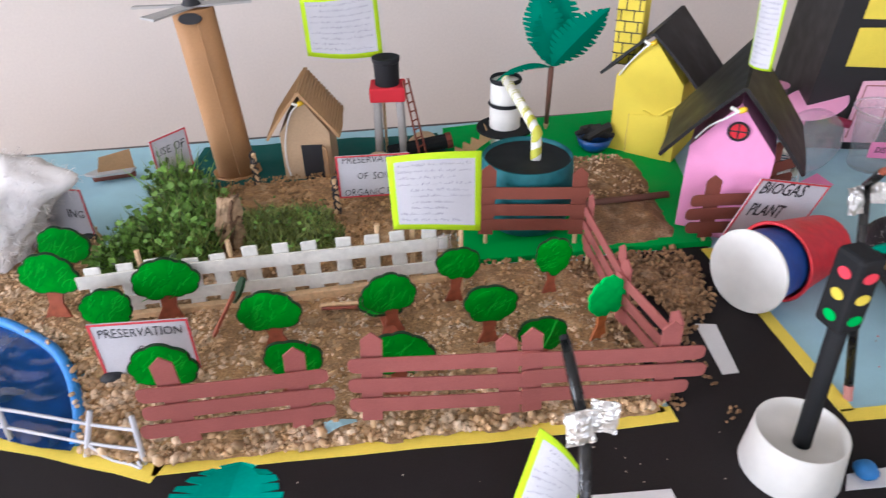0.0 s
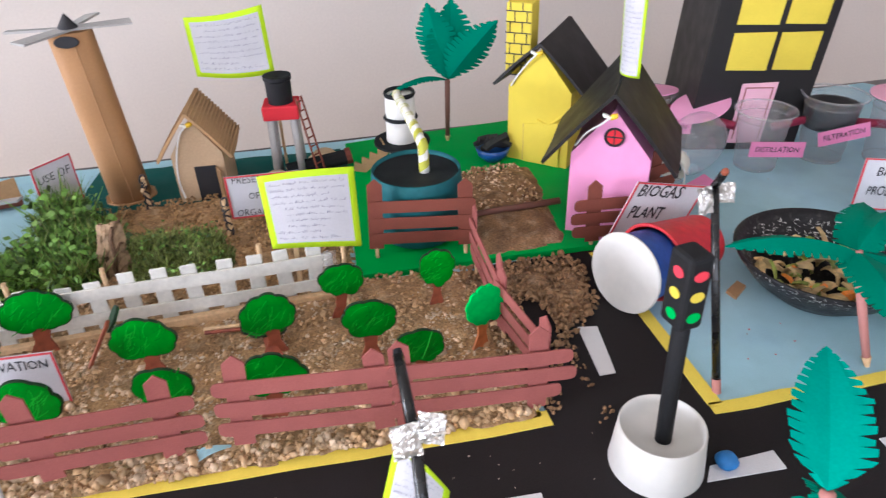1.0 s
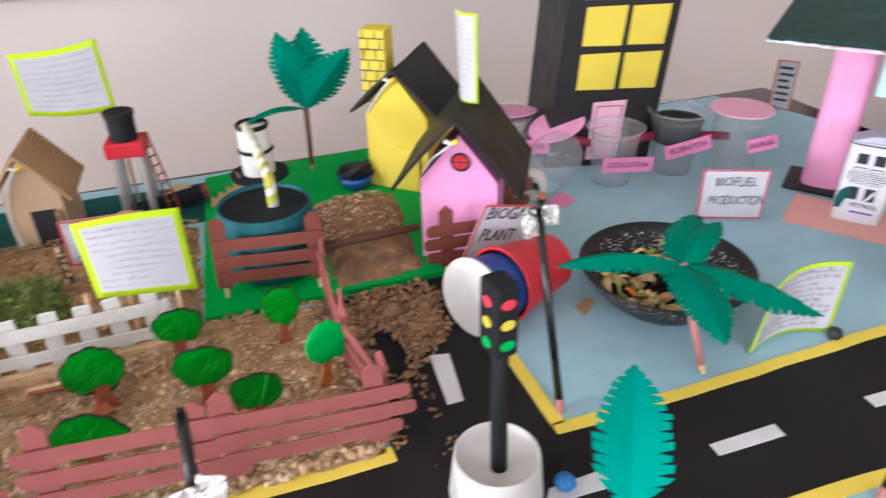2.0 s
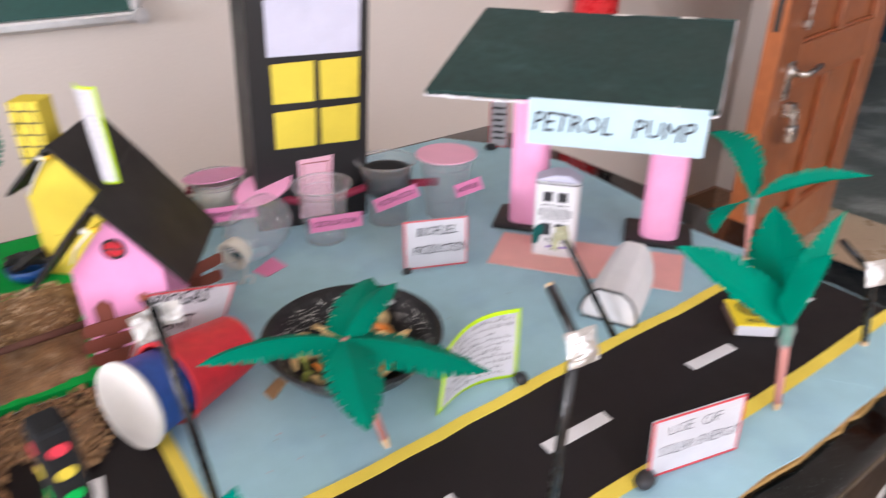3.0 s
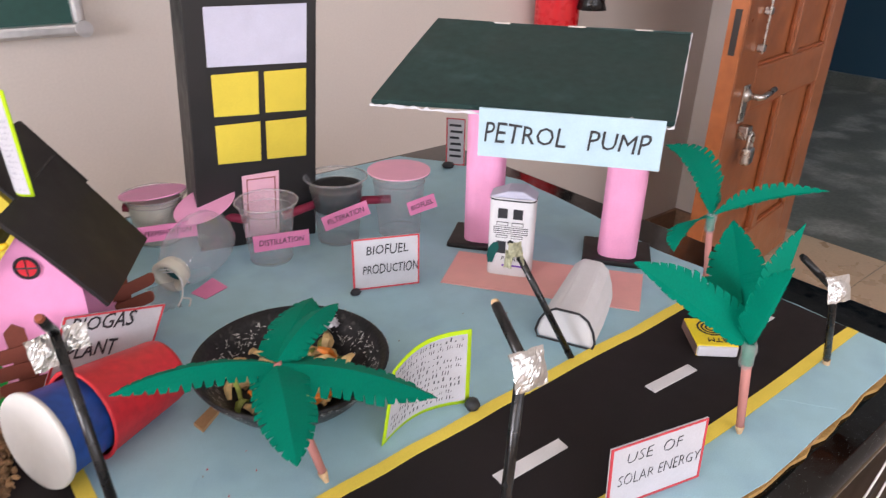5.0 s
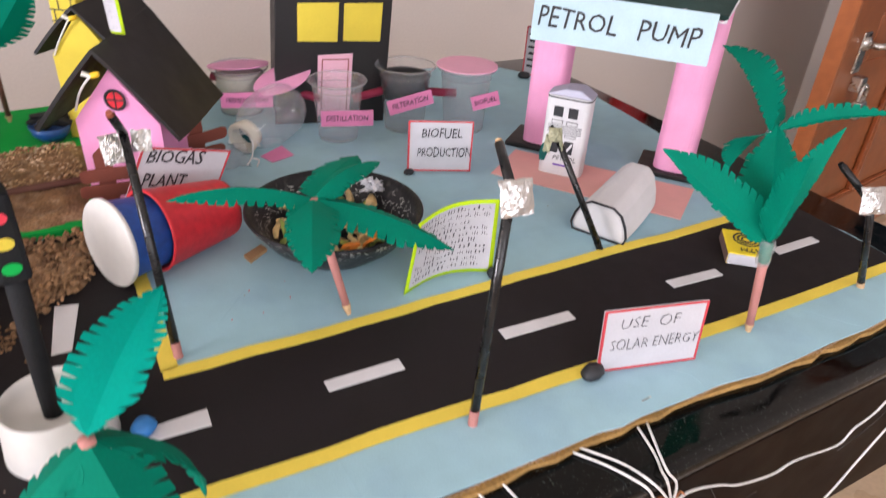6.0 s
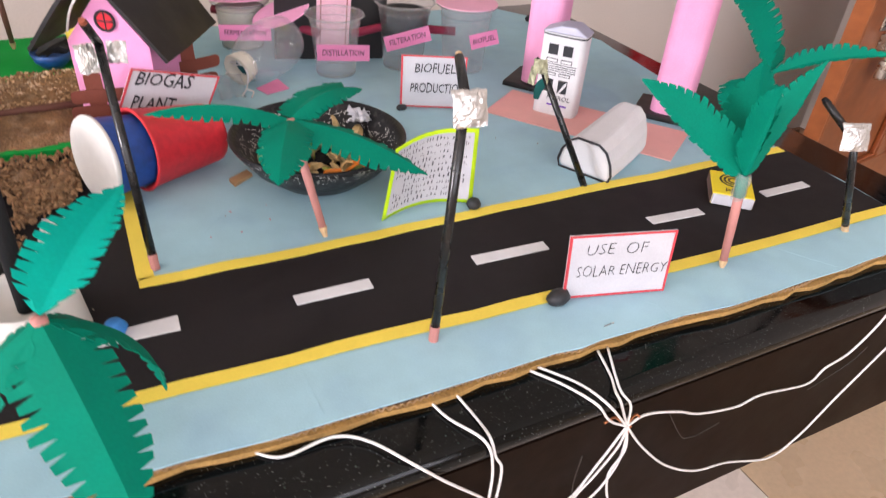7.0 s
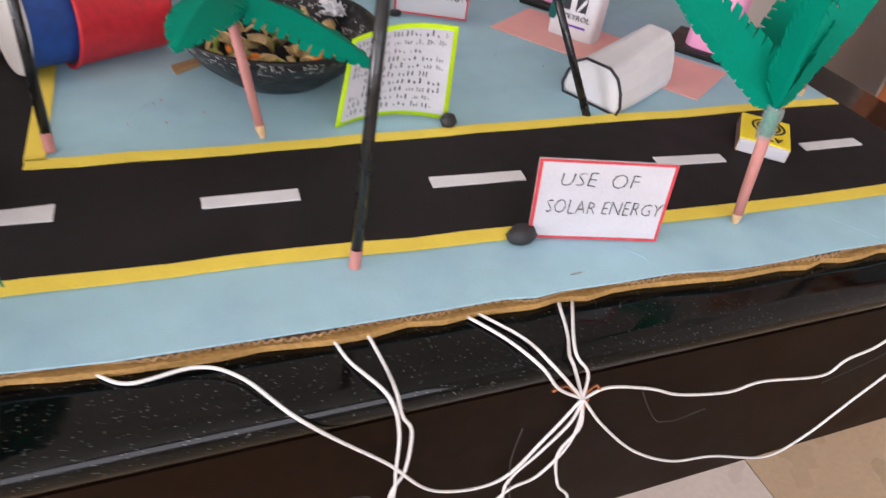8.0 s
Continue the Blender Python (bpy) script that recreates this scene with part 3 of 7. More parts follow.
# solid core; its dark brown stands in for the shade between the flutes
part("core", prism([(x, y + (0.045 if y < 0 else 0)) for x, y in OUTLINE], -0.075, -0.012), CARD_SHADE, base, "corrugated cardboard core, coloured dark for the shade in its hollows")
part("bottom_liner", prism(ragged(OUTLINE, 0.17, 0.022), -0.117, -0.075), CARD_EDGE, base, "torn golden brown cardboard liner")


def front_edge(x):
    """Where the board's front edge runs."""
    for (x0, y0), (x1, y1) in zip(FRONT, FRONT[1:]):
        if x <= x1:
            return y0 + (y1 - y0) * (x - x0) / (x1 - x0)
    return FRONT[-1][1]


def flute(k):
    """One bend of the torn fluting, some of it crushed."""
    x = -2.0 + k * 0.0125
    crush = 0.55 + 0.45 * math.sin(k * 0.043) * math.sin(k * 0.019 + 1)
    return x, front_edge(x) + 0.02 + 0.012 * math.sin(k * 0.11), -0.046 + 0.024 * crush * math.sin(k * 1.57 + 1.2 * math.sin(k * 0.13))


bm = tube([flute(k) for k in range(712)], 0.006, 4)
part("fluting", bm, CARD, base, "wavy cardboard fluting at the edge")
part("blue_covering", prism(ragged(OUTLINE, 0.35, 0.012), -0.012, 0.0), BLUE, base, "pale blue paper covering")
for pts in (((0.86, -1.32), (0.87, -1.6), (0.88, -1.85)), ((3.5, -1.58), (3.62, -1.75), (3.6, -1.9)), ((5.2, -1.5), (5.35, -1.72), (5.5, -1.93)), ((2.6, 0.9), (3.4, 1.5), (4.1, 1.9)), ((0.5, 0.4), (0.9, 0.9), (1.0, 1.6))):
    part("paper_crease", tube([(x, y, 0.0) for x, y in pts], 0.002, 4), BLUE, base, "faint crease in the blue paper")
part("staple", box(-0.05, 0.05, -0.004, 0.004, 0, 0.006, m=pose(3.10, -1.78, 0.0, 0, 0, 5)), STEEL, base)

# ---- sheets and roads glued on the board ----
setting("road", prism([(-9.6, 1.33), (-7.4, 0.93), (-6.3, 0.66), (-5.6, 0.40), (-5.1, 0.22), (-1.25, 0.13), (-1.3, 2.35), (0.05, 2.35), (0.02, -0.02), (6.99, -0.06), (6.95, -1.42), (4.0, -1.39), (2.85, -1.34), (1.85, -1.28), (-0.2, -1.23), (-9.6, -1.07)], 0.0, 0.01), ROAD, "matt black paper road with white lane dashes", "road")


def strip(name, pts, width, z, mat, parent=None):
    """A flat paper ribbon along a line."""
    bm = bmesh.new()
    p = [Vector((x, y, 0)) for x, y in pts]
    left, right = [], []
    for i, q in enumerate(p):
        d = (p[min(i + 1, len(p) - 1)] - p[max(i - 1, 0)]).normalized()
        s = Vector((-d.y, d.x, 0)) * width / 2 * (1 + rng.uniform(-0.05, 0.05))
        left.append(q + s)
        right.append(q - s)
    return prism([(v.x, v.y) for v in left + right[::-1]], z, z + 0.005, bm)


def wavy(x0, y0, x1, y1, n, amp):
    return [(x0 + (x1 - x0) * i / n, y0 + (y1 - y0) * i / n + rng.uniform(-amp, amp)) for i in range(n + 1)]


for pts, w in ((wavy(0.0, -0.05, 6.95, -0.04, 22, 0.02), 0.12), ([(0.055, 0.0), (0.05, 1.2), (0.02, 2.3)], 0.12), (wavy(-0.9, -1.205, 1.85, -1.285, 8, 0.008) + wavy(2.2, -1.31, 4.06, -1.392, 5, 0.008) + wavy(4.5, -1.405, 6.95, -1.43, 6, 0.008), 0.12), (wavy(-9.5, -1.05, -0.9, -1.205, 12, 0.012), 0.12),
               (wavy(-5.12, 0.25, -1.25, 0.165, 8, 0.012), 0.15), ([(-9.5, 1.35), (-7.4, 0.95), (-6.7, 0.80), (-6.3, 0.69), (-5.95, 0.57), (-5.6, 0.41), (-5.35, 0.32), (-5.08, 0.19)], 0.17), ([(-1.36, 0.2), (-1.40, 0.8), (-1.45, 1.35)], 0.12)):
    tagged(part("road_edge_strip", strip("road_edge_strip", pts, w, 0.01, YELLOW_STRIP), YELLOW_STRIP), "yellow paper strip along the road's edge", "road marking", "yellow road edges", "structure")

for corners in (((-0.40, -0.66), (0.2, -0.685), (0.205, -0.52), (-0.31, -0.54)), ((1.02, -0.72), (1.62, -0.735), (1.625, -0.612), (1.02, -0.607)), ((2.52, -0.757), (3.22, -0.785), (3.23, -0.668), (2.53, -0.635)),
                ((4.38, -0.79), (4.985, -0.832), (4.995, -0.722), (4.385, -0.675)), ((5.86, -0.80), (6.50, -0.805), (6.50, -0.695), (5.87, -0.69)), ((-0.69, 0.515), (-0.55, 0.515), (-0.455, 1.12), (-0.63, 1.155)),
                ((-2.2, -0.555), (-1.55, -0.59), (-1.55, -0.475), (-2.2, -0.44)), ((-3.6, -0.555), (-3.0, -0.555), (-3.0, -0.445), (-3.6, -0.445)), ((-5.0, -0.555), (-4.4, -0.555), (-4.4, -0.445), (-5.0, -0.445))):
    ob = part("lane_dash", prism(corners, 0.011, 0.02), DASH_WHITE)
    tagged(ob, "white paper lane dash on the black road", "road marking", "lane dashes", "structure")

setting("green_lawn_sheet", prism(ragged([(-2.5, 2.42), (0.08, 2.34), (0.5, 4.2), (0.7, 6.02), (-2.3, 5.8)], 0.4, 0.015), 0.0, 0.07), GREEN_SHEET, "bright green paper lawn sheet", "lawn sheet")
setting("dark_teal_sheet", prism(ragged([(-5.75, 4.55), (-2.3, 4.6), (-2.35, 5.75), (-5.65, 5.85)], 0.4, 0.03), 0.0, 0.015), TEAL_SHEET, "dark teal painted paper sheet", "sheet")
ob = part("peach_forecourt", prism([(4.13, 2.0), (5.456, 0.18), (6.2, 0.68), (4.83, 2.5)], 0.0, 0.01), PEACH)
tagged(ob, "peach paper rectangle laid before the petrol pump", "paper sheet", kind="structure")

# ---- makers of repeated kinds ----
FRONT = Matrix.Rotation(radians(90), 4, "X")  # stands flat letters up, facing -y


def sign(name, a, b, z0, height, lines, label, size=0.15, widths=None, down=0.0, lean=0.0, skew=0.0, blob=None, border=RED_LINE, sheet=WHITE, category="sign", gap=1.45, parts_ink=INK, bold=-0.012, clay=1.0):
    """A stiff paper sign from a to b on the ground, with a drawn border and hand lettering."""
    (x0, y0), (x1, y1) = a, b
    length, rz = math.hypot(x1 - x0, y1 - y0), math.degrees(math.atan2(y1 - y0, x1 - x0))
    ob = thing(name, x0, y0, z0, rz, label, category)
    tilt = Matrix.Rotation(radians(-lean), 4, "X") @ Matrix(((1, 0, skew, 0), (0, 1, 0, 0), (0, 0, 1, 0), (0, 0, 0, 1)))
    part("sheet", box(0, length, -0.006, 0.006, 0, height, m=tilt), sheet, ob)
    if border is not None:
        w = 0.017
        for u0, u1, v0, v1 in ((0, length, 0, w), (0, length, height - w, height), (0, w * 1.3, w, height - w), (length - w, length, w, height - w)):
            part("border", box(u0, u1, -0.012, -0.0065, v0, v1, m=tilt), border, ob, "drawn border line")
    top = height / 2 + (len(lines) - 1) * size * gap / 2
    for i, text in enumerate(lines):
        x, w = (widths[i] if widths else (0.5, 0.8))
        lettering(text, size, tilt @ Matrix.Translation((length * x, -0.0075, top - down - i * size * gap)) @ FRONT, parts_ink, ob, width=length * w, bold=bold)
    if blob:
        for u in blob:
            part("clay_foot", lathe([(0, 0), (0.075, 0.012), (0.095, 0.05), (0.07, 0.1), (0, 0.115)], 14, m=pose(u, -0.04, -z0, 0, 0, 20) @ Matrix.Diagonal((1.15 * clay, 0.8 * clay, clay, 1))), CLAY, ob, "black clay foot", smooth=True)
    return ob


def note(name, tl, tr, br, bl, bend, rows, label, seed, border=0.055, stick=None, lift=0.0, pen=1.0, ink=None):
    """A sheet of close handwriting on a lime backing, bent a little."""
    r = random.Random(seed)
    tl, tr, br, bl = (Vector(p) for p in (tl, tr, br, bl))
    ob = thing(name, bl.x, bl.y, min(bl.z, br.z), 0, label, "note")
    o = Vector((bl.x, bl.y, min(bl.z, br.z)))
    nrm = (tr - tl).cross(bl - tl).normalized()
    if nrm.y > 0:
        nrm = -nrm
    wide, high = (tr - tl).length, (bl - tl).length

    def at(u, v, off):
        p = (bl.lerp(br, u)).lerp(tl.lerp(tr, u), v)
        return p + nrm * (bend * math.sin(math.pi * u) + off) + Vector((0, 0, lift * math.sin(math.pi * u))) - o

    part("lime_backing", grid(14, 8, lambda u, v: at(u, v, 0)), LIME, ob, "fluorescent lime paper backing", solid=0.008, smooth=True)
    bu, bv = border / wide, border / high
    part("sheet", grid(14, 8, lambda u, v: at(bu + u * (1 - 2 * bu), bv + v * (1 - 2 * bv), 0.008)), WHITE, ob, "white paper sheet", smooth=True)
    bm = bmesh.new()
    for k in range(rows):
        v = 1 - bv - (1 - 2 * bv) * (k + 0.8) / (rows + 0.6)
        u = bu + 0.04 + (0.12 if r.random() < 0.25 else 0.0)
        end = 1 - bu - 0.04 - (r.uniform(0, 0.35) if r.random() < 0.35 else 0)
        while u < end - 0.02:
            w = min(r.uniform(0.05, 0.16), end - u)
            n = max(3, int(w * wide / (0.017 * pen)))
            for q in range(n):
                ua, ub = u + w * q / n, u + w * (q + 0.34) / n
                hgt = r.uniform(0.006, 0.026) * pen / high
                v0 = v - r.uniform(0, 0.010) / high
                pts = [at(ua, v0, 0.0125), at(ub, v0 + 0.003, 0.0125), at(ub + 0.004, v0 + hgt, 0.0125), at(ua + 0.004, v0 + hgt, 0.0125)]
                bm.faces.new([bm.verts.new(p) for p in pts])
            u += w + r.uniform(0.015, 0.03)
    part("writing", bm, ink or INK_BLUE, ob, "rows of close illegible handwriting")
    if stick:
        part("stick", tube([Vector(stick) - o, Vector((stick[0], stick[1], max(bl.z, br.z) + 0.15)) - o], 0.02, 6), STICK, ob, "thin wooden holding stick")
    return ob


def frond_mesh(base, tip, width, bow, fold, teeth=15, seed=0, side=None, ramp=0.28, blunt=1.7, solid=0.58):
    """A cut paper palm leaf: two wings folded along the rib, with fringed edges; side: the way across the leaf, or the ways of its two wings."""
    r = random.Random(seed)
    base, tip = Vector(base), Vector(tip)
    run = tip - base
    up = Vector((0, 0, 1))
    wings = [Vector(q) for q in side] if side and len(side) == 2 else None
    across = Vector(side) if side and not wings else run.cross(up)
    if across.length < 1e-4:
        across = Vector((1, 0, 0))
    across.normalize()
    lift = across.cross(run).normalized()
    if lift.z < 0:
        lift = -lift
    rib = lambda s: base + run * s + lift * bow * 4 * s * (1 - s)  # noqa: E731

    def half(s):
        return width / 2 * min(1.0, (s / ramp) ** 0.75 if s < ramp else 1.0) * (1.0 if s < 0.45 else max(0.0, 1 - ((s - 0.45) / 0.55) ** blunt))

    bm = bmesh.new()
    c, sn = math.cos(radians(fold)), math.sin(radians(fold))
    for sgn in (-1, 1):
        wing = wings[(sgn + 1) // 2] * 2 / width if wings else across * sgn * c + lift * sn
        edge = lambda s, k: rib(s) + wing * half(s) * k  # noqa: E731
        n = teeth * 2
        inner = [bm.verts.new(edge(i / n, solid)) for i in range(n + 1)]
        ribv = [bm.verts.new(rib(i / n)) for i in range(n + 1)]
        for i in range(n):
            bm.faces.new((ribv[i], ribv[i + 1], inner[i + 1], inner[i]))
        for k in range(teeth):
            s0, s1 = k / teeth, (k + 1) / teeth
            sw = 0.35 / teeth
            gap = r.uniform(0.3, 0.6) * (1 - solid) / 0.42 / teeth
            a, b = bm.verts.new(edge(s0, solid)), bm.verts.new(edge(s1, solid))
            j = r.uniform(0.94, 1.05)
            bend = lift * r.uniform(-0.02, 0.02) * width
            d = bm.verts.new(edge(min(s1 + sw - gap, 1), j) + bend)
            e = bm.verts.new(edge(min(s0 + sw * 0.9, 1), j * 0.98) + bend)
            bm.faces.new((a, b, d, e))
    bmesh.ops.remove_doubles(bm, verts=bm.verts, dist=0.0004)
    return bm


def palm(base, centre, fronds, label, trunk=TRUNK_PINK, radius=0.037, wrap=False, seed=0, ramp=0.28, leaf=LEAF_CARD, blunt=1.7, others=None, solid=0.58):
    """A paper palm: a straw trunk and cut leaves; fronds are (tip, width, bow, fold, ways of the wings, ramp)."""
    ob = thing("paper_palm", base[0], base[1], base[2], 0, label, "palm tree", "paper palms")
    o = Vector(base)
    c = Vector(centre) - o
    low = c * 0.09
    part("trunk", tube([low, c * 0.5, c], [radius * 0.85, radius, radius * 1.05], 12), trunk, ob, "rolled paper trunk", smooth=True)
    part("stick_tip", tube([(0, 0, 0), low], [0.02, 0.04], 8), STICK, ob, "pale wooden stick tip")
    for k, (tip, width, bow, fold, *side) in enumerate(fronds):
        d = (Vector(tip) - Vector(centre)).normalized()
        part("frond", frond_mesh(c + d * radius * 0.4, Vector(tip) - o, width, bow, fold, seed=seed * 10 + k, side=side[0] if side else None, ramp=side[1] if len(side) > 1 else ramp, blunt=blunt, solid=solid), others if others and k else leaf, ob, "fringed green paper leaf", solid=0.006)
    if wrap:
        part("leaf_stub", tube([c * 0.80, c * 0.9, c * 1.01], [radius * 1.12, radius * 1.2, radius * 1.25], 12), leaf, ob, "green paper wound round the trunk's top", smooth=True)
        part("tape_wrap", lathe([(radius * 1.2, c.z - 0.2), (radius * 1.6, c.z - 0.15), (radius * 1.4, c.z - 0.08), (radius * 1.7, c.z - 0.02), (radius * 1.3, c.z + 0.04)], 14, m=Matrix.Translation((c.x * 0.9, c.y * 0.9, 0))), TAPE, ob, "wrinkled clear tape", smooth=True)
    return ob


def crumpled(w, h, seed, thick=0.009):
    """A finely crinkled square of foil in x and z, bowed over its post."""
    r = random.Random(seed)
    o = r.uniform(0, 50)

    def place(u, v):
        a, b = (u - 0.5) * w, (v - 0.5) * h
        edge = 0.05 * w * noise.noise((u * 5 + o, v * 5, 3))
        dent = thick * (1.5 * noise.noise((u * 3 + o, v * 3, 1)) + 0.9 * abs(noise.noise((u * 8 + o, v * 8, 7))) + 0.6 * noise.noise((u * 17, v * 17 + o, 2)))
        return (a + edge, dent - 0.15 * w * math.cos((u - 0.5) * 3) * math.cos((v - 0.5) * 3), b + 0.05 * h * noise.noise((u * 5, v * 5 + o, 9)))

    return grid(16, 16, place)


def lamp_post(base, bend, tip, foil, label, foot=TRUNK_PINK, seed=0, green=False):
    """A street lamp of black tube with a bent arm and a foil square; foil: (place, width, height, turn)."""
    ob = thing("model_street_lamp", base[0], base[1], base[2], 0, label, "street lamp", "model street lamps")
    o = Vector(base)
    b, t = Vector(bend) - o, Vector(tip) - o
    part("foot", tube([(0, 0, 0), b * 0.03, b * 0.075], [0.036, 0.034, 0.037], 10), foot, ob, "pinkish wooden foot" if foot is TRUNK_PINK else "")
    part("post", tube([b * 0.06, b * 0.5, b], [0.034, 0.033, 0.032], 12), BLACK_TUBE, ob, "glossy black post", smooth=True)
    arm = part("arm", tube([b, b.lerp(t, 0.5), t], [0.032, 0.031, 0.030], 12), BLACK_TUBE, ob, "bent black arm", smooth=True)
    part("arm_tip", tube([t, t + (t - b).normalized() * 0.03], [0.028, 0.022], 10), STICK if seed == 2 else TREE_TRUNK if seed == 1 else BLACK_MATT, arm, "bare end of the straw")
    for k, (place, w, h, turn) in enumerate(foil):
        p = Vector(place) - o
        bm = crumpled(w, h, seed * 7 + k)
        bmesh.ops.transform(bm, matrix=Matrix.Translation(p) @ Matrix.Rotation(radians(turn), 4, "Z") @ Matrix.Rotation(radians(-22), 4, "X"), verts=bm.verts)
        part("foil_reflector", bm, FOIL_GREEN if green else FOIL, ob, "crumpled silver foil reflector", solid=0.01)
    return ob


def cloud_outline(w, h, lobes, seed, n=84, dent=0.16):
    """A scalloped crown with a dent over the trunk."""
    r = random.Random(seed)
    ph = r.uniform(0, 6)
    out = []
    for i in range(n):
        a = 2 * math.pi * i / n
        k = 0.90 + 0.10 * abs(math.sin(lobes * a / 2 + ph)) ** 0.6 + 0.045 * math.sin(a * 2 + ph) + 0.04 * math.sin(3 * a + 2 * ph)
        low = dent * math.exp(-((a - 1.5 * math.pi) / 0.26) ** 2)
        out.append((w / 2 * math.cos(a) * k, h / 2 * math.sin(a) * (k - low)))
    return out


def card_tree(x, y, z, crown_x, crown_z, width, high, yaw, tilt, label, seed, light=False, lobes=9):
    """A tree cut from card and coloured with felt pen; crown_x, crown_z: the crown's middle from the tree's foot."""
    ob = thing("card_tree", x, y, z, yaw, label, "model tree", "card trees in the garden")
    r = random.Random(seed)
    th, w = crown_z - high * 0.18, width * 0.15
    slope = crown_x / max(crown_z, 0.1)
    trunk = [(-w * 1.5, 0), (-w * 0.5, 0.02), (w * 0.3, 0.0), (w * 1.4, 0.01), (w * 0.75, th * 0.4), (w * 1.0, th * 0.8), (w * 1.25, th), (w * 0.4, th * 0.9), (-w * 0.1, th * 1.05), (-w * 0.5, th * 0.88), (-w * 1.25, th), (-w * 0.85, th * 0.8), (-w * 0.7, th * 0.4)]
    part("trunk", prism([(a + slope * b, b) for a, b in trunk], -0.012, 0.012, m=UPRIGHT), TREE_ORANGE if light else TREE_TRUNK, ob, "brown coloured card trunk")
    out = cloud_outline(width, high, lobes, seed)
    m = Matrix.Translation((crown_x, -0.013, crown_z)) @ Matrix.Rotation(radians(tilt), 4, "Y") @ UPRIGHT
    crown = part("crown", prism(out, 0, 0.024, m=m), TREE_EDGE if not light else TREE_LIGHT, ob, "green card crown with a dark rim")
    part("crown_face", prism([(a * 0.955, b * 0.948) for a, b in out], 0.0245, 0.028, m=m), TREE_LIGHT if light else TREE_GREEN, crown, "streaky green felt-pen colouring")
    for pen, count, thick in ((TREE_STROKE, 16, 0.0036), (TREE_DEEP, 12, 0.0045)):
        bm = bmesh.new()
        for _ in range(count):
            cx, cz, ll = r.uniform(-0.34, 0.34) * width, r.uniform(-0.3, 0.3) * high, r.uniform(0.07, 0.17) * width
            turn, curl = radians(r.uniform(25, 75)), r.uniform(-0.35, 0.35)
            line = []
            for q in range(6):
                g = q / 5 - 0.5
                a, b = g * 2 * ll, curl * ll * (1 - 4 * g * g)
                line.append((cx + a * math.cos(turn) - b * math.sin(turn), cz + a * math.sin(turn) + b * math.cos(turn)))
            ribbon = [(a - thick * math.sin(turn), b + thick * math.cos(turn)) for a, b in line] + [(a + thick * math.sin(turn), b - thick * math.cos(turn)) for a, b in reversed(line)]
            z1 = 0.0284 + 0.0002 * (pen is TREE_DEEP)
            bm.faces.new([bm.verts.new(m @ Vector((a, b, z1))) for a, b in ribbon])
        if not light:
            part("pen_scribble", bm, pen, crown, "lighter pen strokes" if pen is TREE_STROKE else "darker pen strokes")
        else:
            bm.free()
    return ob


def picket(w, h, point, bm, m):
    return prism([(-w / 2, 0), (w / 2, 0), (w / 2, h - point), (0, h), (-w / 2, h - point)], -0.008, 0.008, bm, m @ UPRIGHT)


def paper_fence(a, b, z0, posts, rails, label, mat, rail_h=0.13, post_h=0.72, post_w=0.15, bow=0.005, over=(0.12, 0.12), seed=0, z1=None, stick=True):
    """Paper rails on pointed paper posts; posts: places along the run; rails: heights."""
    (x0, y0), (x1, y1) = a, b
    length, rz = math.hypot(x1 - x0, y1 - y0), math.degrees(math.atan2(y1 - y0, x1 - x0))
    ob = thing("paper_fence", x0, y0, z0, rz, label, "fence", "paper fences")
    rise = ((z1 if z1 is not None else z0) - z0) / length
    r = random.Random(seed)
    for p in posts:
        m = Matrix.Translation((p, 0.012, 0.12 + rise * p)) @ Matrix.Rotation(radians(r.uniform(-4, 4)), 4, "Y")
        part("post", picket(post_w, post_h * r.uniform(0.96, 1.04), post_w * 0.45, None, m), mat, ob, "pointed paper post")
        if stick:
            part("stick", tube([(p, 0.03, -0.06 + rise * p), (p, 0.03, 0.4 + rise * p)], 0.022, 6), STICK, ob, "pale wooden stick")
    for k, h in enumerate(rails):
        ph, tip = r.uniform(0, 3), rail_h * 0.42
        e0, e1 = over[0] * r.uniform(0.7, 1.2), over[1] * r.uniform(0.7, 1.2)
        sl = r.uniform(-0.012, 0.012)

        def bar(u, v):
            x = -e0 + (length + e0 + e1) * (0.5 - 0.5 * math.cos(math.pi * u))
            near = min(x + e0, length + e1 - x) / tip
            taper = 1.0 if near >= 1 else 0.35 + 0.65 * math.sqrt(max(0.0, 1 - (1 - near) ** 2))
            return (x, -0.012 - 0.006 * k + bow * 0.5 * math.sin(5 * u + ph), h + rise * x + sl * x + bow * math.sin(4 * u + ph) + (v - 0.5) * rail_h * taper)

        part("rail", grid(22, 1, bar), mat, ob, "bowed paper rail", solid=0.012)
    return ob


# ---- the petrol station ----
PX, PY, PA = 5.835, 1.895, -51.9
pump = thing("petrol_station_canopy", PX, PY, 0, PA, "petrol station canopy with dark green roof on pink columns", "canopy")
for u in (-0.86, 0.86):
    part("base_plate", box(u - 0.42, u + 0.42, -0.33, 0.36, 0.0, 0.07), ROOF_BLACK, pump, "black card base plate", bevel=0.02)
    n = 36
    ring = [(u + 0.24 * abs(math.cos(a)) ** 0.6 * math.copysign(1, math.cos(a)), 0.24 * abs(math.sin(a)) ** 0.6 * math.copysign(1, math.sin(a))) for a in (2 * math.pi * i / n for i in range(n))]
    part("column", prism(ring, 0.07, 2.62), PINK_CARD, pump, "rolled pink paper column", smooth=False)


def roof_slope(u, v):
    return (-1.62 + 2.68 * u + (0.19 + 0.03 * u) * v, -2.16 + 1.83 * v, 2.30 + 0.48 * v + 0.02 * math.sin(3 * u + 2 * v))


